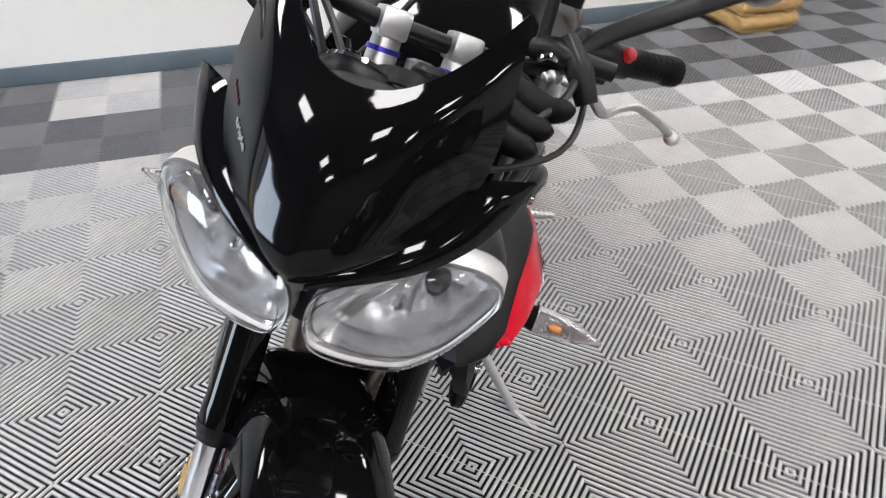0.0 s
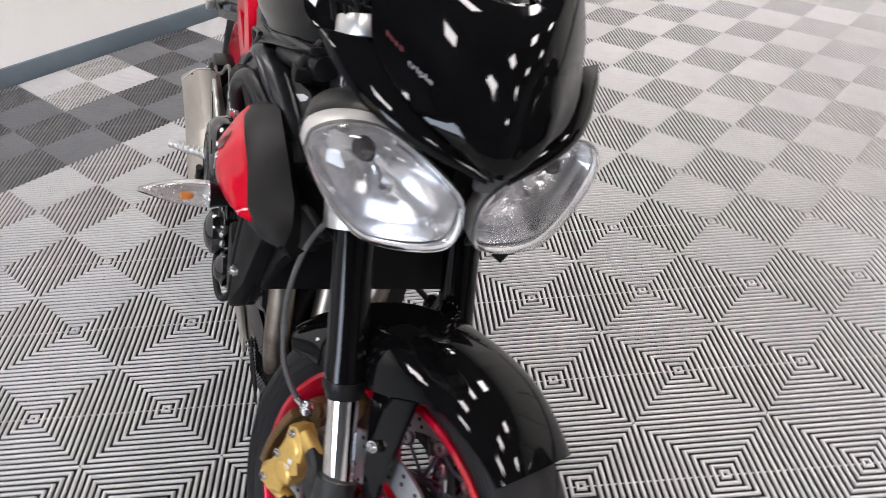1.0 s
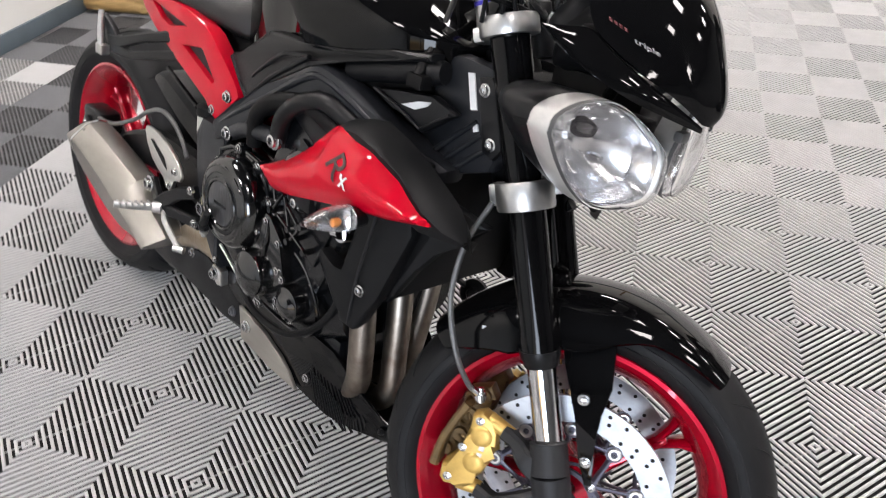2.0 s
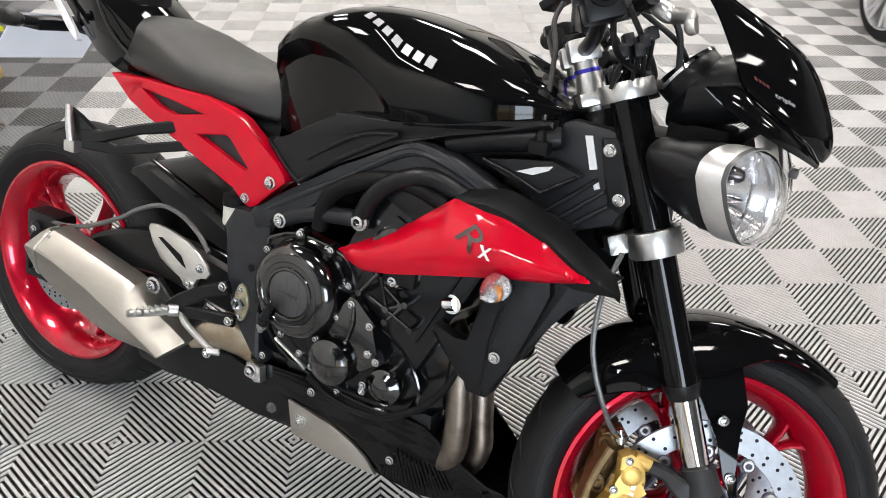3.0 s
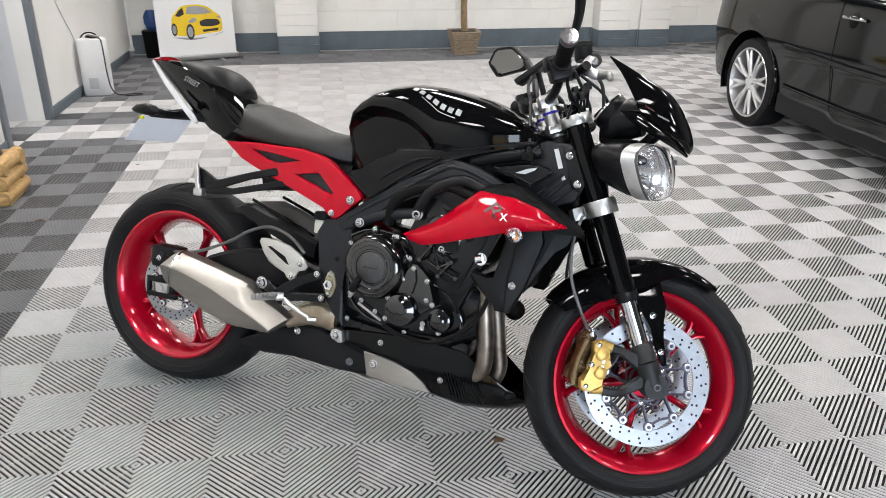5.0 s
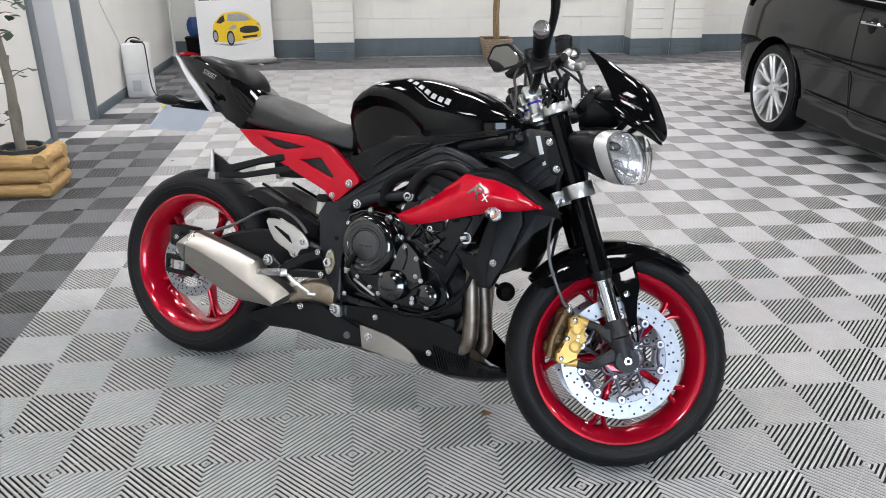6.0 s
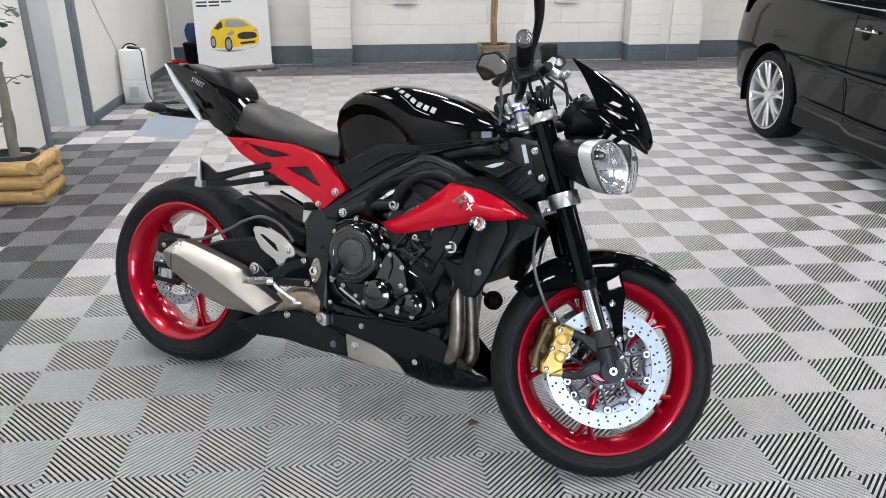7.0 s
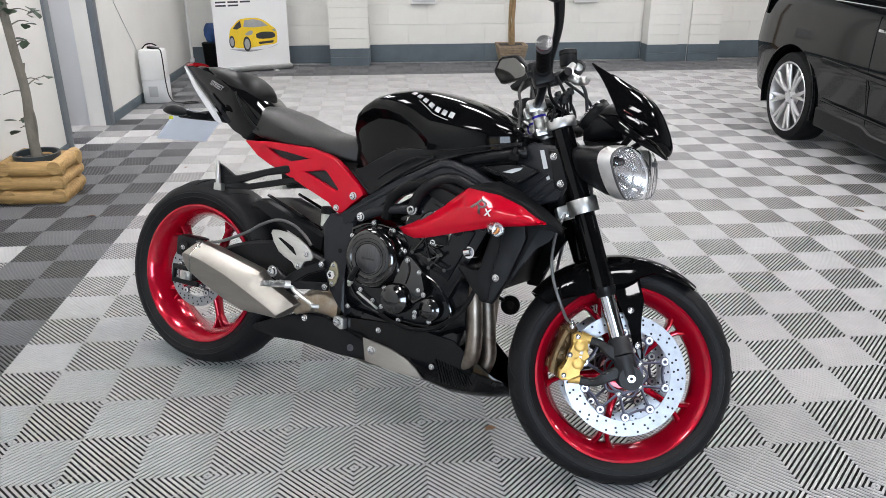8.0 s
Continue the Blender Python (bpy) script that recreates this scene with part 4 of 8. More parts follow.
def lettering(text, size, m, mat, parent, name, shear=0.0, thick=0.0004, wrap=None, spacing=1.0):
    """Letters in the built-in font, as a thin mesh; wrap(v) lays each vertex on a curved surface."""
    cu = bpy.data.curves.new(name, "FONT")
    cu.body, cu.size, cu.align_x, cu.align_y, cu.extrude, cu.shear, cu.space_character = text, size, "CENTER", "CENTER", thick, shear, spacing
    tmp = bpy.data.objects.new(name, cu)
    scene.collection.objects.link(tmp)
    me = bpy.data.meshes.new_from_object(tmp.evaluated_get(bpy.context.evaluated_depsgraph_get()))
    bpy.data.objects.remove(tmp)
    bm = bmesh.new()
    bm.from_mesh(me)
    bpy.data.meshes.remove(me)
    if wrap:
        bmesh.ops.subdivide_edges(bm, edges=bm.edges[:], cuts=1)
        for v in bm.verts:
            v.co = wrap(v.co)
    else:
        moved(bm, m)
    return part(name, bm, mat, parent)


def tank_side(u, v):
    """A place on the tank's right shoulder: u metres ahead, v metres up along the skin, from its middle."""
    x = 0.815 + u
    zt, w, zc = (float(np.interp(x, [t[0] for t in TANK], [t[k] for t in TANK])) for k in (1, 2, 3))
    q = min(0.98, max(0.02, 0.50 - v / 0.19))
    a = q * math.pi / 2
    return Vector((x, -w * math.sin(a) ** 0.80, zc + 0.006 + (zt - zc - 0.006) * math.cos(a) ** 0.75))


def on_tank(co):
    u, v = co.x * 0.98 + 0.008, co.y * 1.05 - 0.30 * co.x - 0.020
    p = tank_side(u, v)
    n = (tank_side(u + 0.002, v) - p).cross(tank_side(u, v + 0.002) - p).normalized()
    return p + n * (0.0009 + co.z)


# the maker's mark: seven plain upright marks over a curved underline
def flat_mark(points):
    bm = bmesh.new()
    bm.faces.new([bm.verts.new((x, y, 0.0)) for x, y in points])
    bmesh.ops.subdivide_edges(bm, edges=bm.edges[:], cuts=2, use_grid_fill=True)
    for v in bm.verts:
        v.co = on_tank(v.co)
    return bm


for k in range(7):
    x0 = -0.066 + 0.0225 * k
    rise = 0.0035 * ((k - 3) / 3) ** 2
    h = 0.0105 if k in (0, 6) else 0.008
    part("tank_mark", flat_mark([(x0 + 0.0005, -0.0085 + rise), (x0 + 0.0150, -0.0085 + rise), (x0 + 0.0175, h + rise), (x0 + 0.0030, h + rise)]), mark_silver, tank)
part("tank_mark", merge(*[flat_mark([(a, -0.0145 - 0.004 * math.cos((a - 0.012) * 24)), (a + 0.006, -0.0145 - 0.004 * math.cos((a - 0.006) * 24)), (a + 0.006, -0.0125 - 0.004 * math.cos((a - 0.006) * 24)), (a, -0.0125 - 0.004 * math.cos((a - 0.012) * 24))]) for a in np.arange(-0.030, 0.070, 0.006)]), mark_silver, tank)

# lower tank panels, satin
for s in (-1, 1):
    poly = [(0.585, 0.738), (0.606, 0.736), (0.632, 0.742), (0.738, 0.814), (0.760, 0.819), (0.855, 0.823), (0.951, 0.839), (1.033, 0.860), (1.10, 0.872), (1.10, 0.860), (1.037, 0.846), (0.955, 0.823), (0.867, 0.799), (0.761, 0.735), (0.684, 0.681), (0.668, 0.675), (0.655, 0.678)]
    bend = lambda x, z, s=s: -s * max(0, 0.80 - x) * 0.17 - s * max(0, x - 0.98) * 0.22 - s * max(0, z - 0.80) * 0.06
    tp = part("tank_side_panel", slab(poly, *sides(s, 0.132, 0.160), 0.007, dy=bend), satin_black, bike)
    # raised lower lip and a pressed crease
    for line, r in (([(0.594, 0.733), (0.664, 0.683), (0.690, 0.692), (0.764, 0.744), (0.868, 0.806)], 0.0045), ([(0.690, 0.724), (0.730, 0.752), (0.80, 0.792), (0.868, 0.806)], 0.0035)):
        part("panel_trim", tube([(x, s * 0.159 + bend(x, z), z) for x, z in line], r, n=8, k=4), satin_black, tp)

# ---- seat, tail
SEAT = ((0.140, 0.862, 0.060, 0.830), (0.160, 0.880, 0.080, 0.815), (0.195, 0.893, 0.096, 0.802), (0.24, 0.895, 0.108, 0.792), (0.31, 0.880, 0.122, 0.786), (0.37, 0.858, 0.132, 0.784), (0.43, 0.840, 0.132, 0.782), (0.49, 0.832, 0.120, 0.772), (0.54, 0.834, 0.098, 0.758), (0.575, 0.842, 0.082, 0.756), (0.592, 0.835, 0.066, 0.770))
rings = []
for x, zt, w, zb in SEAT:
    half = [(w * math.sin(q) ** 0.85, zb + 0.012 + (zt - zb - 0.012) * math.cos(q) ** 0.6) for q in np.linspace(0, math.pi / 2, 9)] + [(w * 0.98, zb + 0.004), (w * 0.9, zb)]
    rings.append([Vector((x, -y, z)) for y, z in half] + [Vector((x, y, z)) for y, z in reversed(half)][:-1])
part("rider_seat", loft(rings), seat_vinyl, bike, "dark grey vinyl rider seat", angle=50)
PIL = ((-0.090, 0.998, 0.030, 0.988), (-0.03, 1.002, 0.056, 0.978), (0.03, 0.996, 0.076, 0.958), (0.075, 0.991, 0.084, 0.940), (0.11, 0.981, 0.082, 0.924), (0.14, 0.964, 0.072, 0.914), (0.158, 0.948, 0.060, 0.910), (0.172, 0.928, 0.044, 0.908))
rings = []
for x, zt, w, zb in PIL:
    half = [(w * math.sin(q) ** 0.8, zb + (zt - zb) * math.cos(q) ** 0.7) for q in np.linspace(0, math.pi / 2, 9)] + [(w * 0.9, zb - 0.012)]
    rings.append([Vector((x, -y, z)) for y, z in half] + [Vector((x, y, z)) for y, z in reversed(half)][:-1])
part("pillion_seat", loft(rings), pillion_vinyl, bike, "dark grey vinyl pillion seat pad", angle=50)
TAIL = ((-0.175, 0.999, 0.014, 0.990), (-0.14, 1.002, 0.030, 0.968), (-0.09, 1.000, 0.046, 0.932), (-0.03, 0.994, 0.064, 0.888), (0.04, 0.975, 0.084, 0.838), (0.10, 0.950, 0.098, 0.800), (0.16, 0.920, 0.108, 0.780), (0.21, 0.885, 0.104, 0.776), (0.26, 0.840, 0.092, 0.780), (0.31, 0.805, 0.08, 0.784))
rings = []
for x, zt, w, zb in TAIL:
    half = [(0, zt), (w * 0.7, zt - 0.002), (w * 0.95, zt - (zt - zb) * 0.14), (w, zt - (zt - zb) * 0.34), (w * 0.94, zt - (zt - zb) * 0.66), (w * 0.78, zb + 0.004), (w * 0.6, zb)]
    rings.append([Vector((x, -y, z)) for y, z in half] + [Vector((x, y, z)) for y, z in reversed(half)][:-1])
tail = part("tail_cowl", loft(rings), gloss_black, bike, "gloss black pointed tail cowl", angle=28)
for s in (-1, 1):
    strip = [(-0.176, s * 0.016, 0.992), (-0.10, s * 0.047, 0.934), (-0.03, s * 0.064, 0.882), (0.035, s * 0.081, 0.834), (0.055, s * 0.085, 0.820)]
    part("tail_blade", slab([(0.100, 0.930), (0.130, 0.918), (0.170, 0.890), (0.222, 0.846), (0.180, 0.832), (0.130, 0.852)], *sides(s, 0.090, 0.101), 0.004, dy=lambda x, z, s=s: s * (0.12 - abs(x - 0.15)) * 0.05), gloss_black, tail)
    part("tail_strip", beam(strip, [0.008, 0.015, 0.019, 0.017, 0.006], 0.012, 3), tail_silver, tail, "silver strip along the underside of the tail")
for s in (-1, 1):
    part("tail_vent", slab([(-0.009, 0.912), (0.054, 0.878), (0.056, 0.856), (0.006, 0.891)], *sides(s, 0.068, 0.0745), 0.002, dy=lambda x, z, s=s: s * (x + 0.009) * 0.24), casting_grey, tail)
    part("cowl_edge", tube([(0.120, s * 0.103, 0.925), (0.150, s * 0.1075, 0.884), (0.185, s * 0.107, 0.845), (0.225, s * 0.102, 0.815)], 0.0028, n=6, k=4), satin_black, tail)
part("tail_light", loft([super_ring(-0.185, 0, 0.996, 0.012, 0.004, 12), super_ring(-0.16, 0, 0.999, 0.030, 0.007, 12), super_ring(-0.125, 0, 1.002, 0.040, 0.008, 12)]), red_lens, tail, "red tail light")
lettering("STREET", 0.022, Matrix.Translation((0.030, -0.0895, 0.938)) @ Matrix.Rotation(radians(-13), 4, "Z") @ Matrix.Rotation(radians(84), 4, "X") @ Matrix.Rotation(radians(-16), 4, "Z"), grey_decal, tail, "tail_lettering", shear=0.3)

# ---- red rear subframe, beam by beam
SUB = [(0.184, 0.779), (0.244, 0.737), (0.295, 0.717), (0.414, 0.677), (0.530, 0.632), (0.552, 0.612), (0.569, 0.606), (0.586, 0.614), (0.612, 0.640), (0.646, 0.671), (0.640, 0.684), (0.626, 0.698), (0.542, 0.759), (0.520, 0.768), (0.495, 0.775), (0.449, 0.785), (0.290, 0.786)]
SUB_OPEN = ([(0.286, 0.766), (0.367, 0.761), (0.446, 0.751), (0.380, 0.737), (0.335, 0.744)], [(0.440, 0.712), (0.506, 0.724), (0.515, 0.720), (0.559, 0.676), (0.552, 0.671), (0.500, 0.690)])
for s in (-1, 1):
    y = s * 0.124
    lean = lambda x, z, s=s: -s * max(0, 0.38 - x) * 0.12
    sub = part("subframe", plate(SUB, SUB_OPEN, *sides(s, 0.108, 0.140), 0.0055, dy=lean), red_paint, bike, "red painted rear subframe with triangular openings", angle=30)
    for hole in SUB_OPEN:
        cx, cz = sum(p[0] for p in hole) / len(hole), sum(p[1] for p in hole) / len(hole)
        part("subframe_inlay", slab([(cx + (x - cx) * 1.1, cz + (z - cz) * 1.1) for x, z in hole], *sides(s, 0.112, 0.128), 0.001, dy=lean), casting_grey, sub)
    bolt((0.615, s * 0.142, 0.664), (0, s, 0), 0.010, sub)
    bolt((0.560, s * 0.140, 0.622), (0, s, 0), 0.008, sub)
part("undertray", loft([super_ring(0.14, 0, 0.79, 0.08, 0.012, 16), super_ring(0.3, 0, 0.755, 0.09, 0.03, 16), super_ring(0.45, 0, 0.73, 0.09, 0.045, 16), super_ring(0.58, 0, 0.72, 0.085, 0.06, 16)]), matte_black, bike)

# ---- pillion footrest hangers
for s in (-1, 1):
    y = s * 0.155
    h = part("pillion_hanger", merge(beam([(0.155, y, 0.650), (0.21, y, 0.660), (0.30, s * 0.145, 0.692), (0.385, s * 0.13, 0.715)], [0.03, 0.024, 0.020, 0.024], 0.016),
                                     beam([(0.16, y, 0.640), (0.25, y, 0.642), (0.41, s * 0.13, 0.684)], [0.03, 0.018, 0.02], 0.014),
                                     slab([(0.125, 0.700), (0.150, 0.690), (0.20, 0.664), (0.165, 0.628), (0.140, 0.640)], y - 0.006, y + 0.006, 0.002)), satin_black, bike)
    part("pillion_peg", merge(tube([(0.128, s * 0.166, 0.708), (0.136, s * 0.17, 0.668), (0.146, s * 0.174, 0.628)], [0.006, 0.0085, 0.008], n=10, k=2), box(0.132, 0.162, s * 0.172 - 0.010, s * 0.172 + 0.010, 0.618, 0.640, 0.003)), alu, h, "silver folding pillion footrest")

# ---- number plate carrier, rear indicators
carrier = part("plate_carrier", merge(beam([(0.06, 0, 0.835), (-0.04, 0, 0.842), (-0.10, 0, 0.835)], [0.03, 0.03, 0.024], 0.07), box(-0.115, -0.05, -0.10, 0.10, 0.822, 0.846, 0.006)), satin_black, bike)
part("number_plate", moved(box(-0.004, 0.0, -0.115, 0.115, -0.050, 0.085, 0.0015, 1), Matrix.Translation((-0.155, 0, 0.783)) @ Matrix.Rotation(radians(38), 4, "Y")), plate_back, carrier, "blank back of a pale acrylic number plate")
for s in (-1, 1):
    part("rear_indicator", merge(rod((-0.06, s * 0.09, 0.838), (-0.065, s * 0.135, 0.842), 0.009, 0.011), loft([super_ring(-0.128, s * 0.150, 0.841, 0.003, 0.004, 14), super_ring(-0.106, s * 0.150, 0.844, 0.015, 0.0135, 14), super_ring(-0.074, s * 0.148, 0.845, 0.020, 0.018, 14), super_ring(-0.048, s * 0.146, 0.843, 0.015, 0.014, 14), super_ring(-0.034, s * 0.145, 0.842, 0.005, 0.005, 14)])), satin_black, carrier)
part("tag", box(-0.088, -0.076, -0.165, -0.158, 0.815, 0.825, 0.001), material("yellow_tag", (0.6, 0.6, 0.02), 0.5), carrier)

# ---- frame: twin spars, swingarm plates
for s in (-1, 1):
    spar = [(0.560, 0.590), (0.590, 0.612), (0.678, 0.672), (0.775, 0.736), (0.880, 0.796), (0.905, 0.804), (0.930, 0.803), (0.982, 0.788), (1.041, 0.757), (1.108, 0.732), (1.155, 0.722), (1.150, 0.700), (1.080, 0.704), (1.027, 0.722), (0.985, 0.748), (0.951, 0.766), (0.908, 0.768), (0.868, 0.745), (0.836, 0.712), (0.738, 0.667), (0.688, 0.640), (0.645, 0.596), (0.600, 0.575)]
    turn = lambda x, z, s=s: -s * max(0, x - 0.94) * 0.26 - s * max(0, 0.66 - x) * 0.25
    fr = part("frame_spar", slab(spar, *sides(s, 0.128, 0.170), 0.011, dy=turn), frame_black, bike, "black cast aluminium frame spar")
    # pressed ridge along the spar
    part("spar_ridge", tube([(x, s * 0.168 + turn(x, z), z) for x, z in ((0.62, 0.618), (0.70, 0.668), (0.79, 0.722), (0.875, 0.776), (0.92, 0.788), (0.975, 0.772), (1.03, 0.745), (1.10, 0.720))], [0.002, 0.005, 0.006, 0.007, 0.006, 0.006, 0.005, 0.002], n=8, k=5), frame_black, fr)
    part("frame_brace", tube([(0.655, s * 0.150, 0.612), (0.72, s * 0.160, 0.640), (0.80, s * 0.165, 0.655), (0.835, s * 0.165, 0.660)], [0.016, 0.015, 0.014, 0.014], n=14, k=4), frame_black, fr)
    fp = part("frame_plate", slab([(0.526, 0.566), (0.548, 0.604), (0.604, 0.606), (0.645, 0.598), (0.628, 0.56), (0.616, 0.499), (0.618, 0.42), (0.632, 0.317), (0.607, 0.335), (0.566, 0.387), (0.548, 0.45), (0.538, 0.52)], *sides(s, 0.112, 0.154), 0.010), frame_black, bike, "black cast swingarm pivot plate")
    part("plate_plug", lathe([(0.007, 0.0), (0.007, 0.002), (0.004, 0.0022)], 12, along((0.598, s * 0.1535, 0.502), (0, s, 0))), matte_black, fp)
    # frame head casting, its strap and ribs
    hd = part("frame_head", slab([(1.02, 0.820), (1.05, 0.850), (1.116, 0.876), (1.172, 0.874), (1.205, 0.862), (1.222, 0.78), (1.205, 0.735), (1.15, 0.712), (1.10, 0.722), (1.05, 0.752)], *sides(s, 0.060, 0.092), 0.010), frame_black, bike)
    part("head_strap", slab([(1.163, 0.858), (1.186, 0.864), (1.200, 0.846), (1.226, 0.776), (1.213, 0.757), (1.193, 0.764), (1.178, 0.815)], *sides(s, 0.088, 0.100), 0.004), satin_black, hd)
    for a, b in (((1.090, 0.722), (1.170, 0.798)), ((1.112, 0.716), (1.184, 0.784)), ((1.138, 0.715), (1.196, 0.766))):
        part("head_rib", rod((a[0], s * 0.094, a[1]), (b[0], s * 0.094, b[1]), 0.0045, 0.0035, 8), frame_black, hd)
    bolt((1.180, s * 0.101, 0.845), (0, s, 0), 0.008, hd)
    bolt((1.208, s * 0.101, 0.778), (0, s, 0), 0.008, hd)
    part("gusset_label", slab([(1.138, 0.857), (1.149, 0.859), (1.166, 0.813), (1.155, 0.810)], s * 0.093 - 0.0015, s * 0.093 + 0.0015, 0), pale_plastic, hd)
    part("gusset_label", slab([(1.164, 0.792), (1.172, 0.795), (1.176, 0.786), (1.168, 0.782)], s * 0.093 - 0.0015, s * 0.093 + 0.0015, 0), pale_plastic, hd)
    # air intake: a wing-shaped cover with a slot
    ic = part("intake_cover", slab([(0.992, 0.794), (1.05, 0.806), (1.108, 0.816), (1.154, 0.802), (1.100, 0.760), (1.070, 0.768), (1.037, 0.786)], *sides(s, 0.118, 0.136), 0.006, dy=lambda x, z, s=s: -s * max(0, x - 1.0) * 0.10), satin_black, bike)
    part("intake_slot", slab([(1.056, 0.789), (1.086, 0.802), (1.110, 0.808), (1.104, 0.800), (1.082, 0.789)], s * 0.1300 - 0.001, s * 0.1300 + 0.001, 0.0005, dy=lambda x, z, s=s: s * 0.0062 - s * (x - 1.0) * 0.10), pale_plastic, ic)
    part("intake_rim", tube([(1.004, s * 0.138, 0.797), (1.050, s * 0.134, 0.785), (1.099, s * 0.129, 0.766), (1.146, s * 0.124, 0.800)], 0.003, n=8, k=1), satin_black, ic)
    part("air_tube", tube([(0.94, s * 0.128, 0.806), (1.00, s * 0.122, 0.824), (1.085, s * 0.112, 0.843), (1.11, s * 0.108, 0.848)], [0.018, 0.020, 0.020, 0.016], n=16, k=4), satin_black, bike)
    part("air_hose", tube([(0.825, s * 0.172, 0.660), (0.845, s * 0.180, 0.699), (0.869, s * 0.180, 0.727), (0.909, s * 0.176, 0.749), (0.944, s * 0.170, 0.755), (0.985, s * 0.160, 0.740), (1.02, s * 0.145, 0.72)], 0.015, n=14, k=6), satin_black, bike)
    bolt((0.829, s * 0.180, 0.658), (0, s, 0), 0.013, bike)
    bolt((0.662, s * 0.166, 0.612), (0, s, 0), 0.011, bike)
part("head_tube", lathe([(0.040, -0.03), (0.044, 0.0), (0.044, 0.15), (0.040, 0.18)], 28, FORK), satin_black, bike)
part("shroud_block", box(1.02, 1.19, -0.085, 0.085, 0.76, 0.86, 0.015), matte_black, bike)
part("air_box", loft([super_ring(0.60, 0, 0.72, 0.085, 0.05, 20), super_ring(0.75, 0, 0.76, 0.11, 0.06, 20), super_ring(0.95, 0, 0.80, 0.125, 0.06, 20), super_ring(1.08, 0, 0.82, 0.10, 0.045, 20)]), matte_black, bike)

# ---- engine
badge_metal = material("brushed_dark_badge", (0.11, 0.11, 0.115), 0.34, metal=0.9, var=0.3, var_scale=30, stretch=(14, 1, 1), rough_var=0.1)
engine = part("engine", merge(
    loft([super_ring(0.575, 0, 0.46, 0.12, 0.10, 20, 4), super_ring(0.62, 0, 0.46, 0.15, 0.14, 20, 4), super_ring(0.80, 0, 0.44, 0.155, 0.14, 20, 4), super_ring(0.93, 0, 0.42, 0.15, 0.12, 20, 4), super_ring(1.00, 0, 0.42, 0.13, 0.08, 20, 4)]),
    moved(box(-0.11, 0.11, -0.165, 0.165, -0.14, 0.16, 0.012), Matrix.Translation((0.905, 0, 0.575)) @ Matrix.Rotation(radians(24), 4, "Y")),
    box(0.66, 0.98, -0.11, 0.11, 0.27, 0.33, 0.012)), engine_black, bike, "black three-cylinder engine with cast covers")
part("rocker_cover", moved(box(-0.105, 0.105, -0.172, 0.172, 0.10, 0.155, 0.014), Matrix.Translation((0.905, 0, 0.575)) @ Matrix.Rotation(radians(24), 4, "Y")), satin_black, engine)


def cover(name, x, z, r, y0, y1, mat=cover_gloss, dome=0.6, ridge=False):
    prof = [(r * 1.06, 0.0), (r * 1.06, (y1 - y0) * 0.3), (r, (y1 - y0) * 0.38), (r * 0.985, (y1 - y0) * 0.8), (r * 0.92, (y1 - y0) * 0.94)]
    h = y1 - y0
    if ridge:
        prof += [(r * 0.86, h * 0.95), (r * 0.84, h * 1.0), (r * 0.62, h * 1.03), (r * 0.60, h * 1.07), (r * 0.55, h * 1.08), (r * 0.53, h * 1.05), (0.001, h * 1.06)]
    else:
        prof += [(r * dome, h), (r * dome * 0.85, h * 1.06), (r * dome * 0.5, h * 1.12), (0.001, h * 1.14)]
    return part(name, lathe(prof, 40, along((x, -y0, z), (0, -1, 0))), mat, engine)


turned = badge_metal.node_tree
shaft = turned.nodes.new("ShaderNodeTangent")
shaft.direction_type, shaft.axis = "RADIAL", "Y"
turned.links.new(shaft.outputs[0], turned.nodes["Principled BSDF"].inputs["Tangent"])
turned.nodes["Principled BSDF"].inputs["Anisotropic"].default_value = 0.85
clutch = part("clutch_cover", lathe([(0.090, 0.0), (0.090, 0.012), (0.086, 0.016), (0.085, 0.034), (0.082, 0.045), (0.075, 0.053), (0.065, 0.0575), (0.057, 0.0590), (0.0555, 0.0578), (0.048, 0.0578), (0.0465, 0.0598), (0.0425, 0.0603), (0.041, 0.0575), (0.001, 0.0575)], 64, along((0.726, -0.152, 0.507), (0, -1, 0))), cover_gloss, engine, "round black clutch cover with raised rings")
part("clutch_badge", ring_lathe([(0.002, 0.0), (0.0385, -0.0005), (0.040, 0.0012), (0.0385, 0.002), (0.002, 0.0018)], 48, along((0.726, -0.2092, 0.507), (0, -1, 0))), badge_metal, clutch, "dark brushed disc in the clutch cover")
for a0, a1 in ((35, 62), (75, 150), (205, 330)):
    part("clutch_arc", tube([(0.726 + 0.0690 * math.cos(radians(a)), -0.2068, 0.507 + 0.0690 * math.sin(radians(a))) for a in np.linspace(a0, a1, 9)], [0.001, *[0.0024] * 7, 0.001], n=8, k=2), cover_gloss, clutch)
part("badge_mark", box(0.706, 0.746, -0.2116, -0.2108, 0.503, 0.508), cover_gloss, clutch)
for a in (100, 150, 320, 20, 60):
    q = radians(a)
    part("cover_lug", rod((0.726 + 0.094 * math.cos(q), -0.150, 0.507 + 0.094 * math.sin(q)), (0.726 + 0.094 * math.cos(q), -0.171, 0.507 + 0.094 * math.sin(q)), 0.011, 0.010, 14), engine_black, engine)
    bolt((0.726 + 0.096 * math.cos(q), -0.171, 0.507 + 0.096 * math.sin(q)), RIGHT, 0.0055, engine)
cover("timing_cover", 0.813, 0.407, 0.044, 0.14, 0.205, dome=0.75)
cover("pump_cover", 0.919, 0.397, 0.033, 0.13, 0.194, dome=0.7)
cover("cam_cover", 0.90, 0.612, 0.052, 0.16, 0.178, dome=0.8)
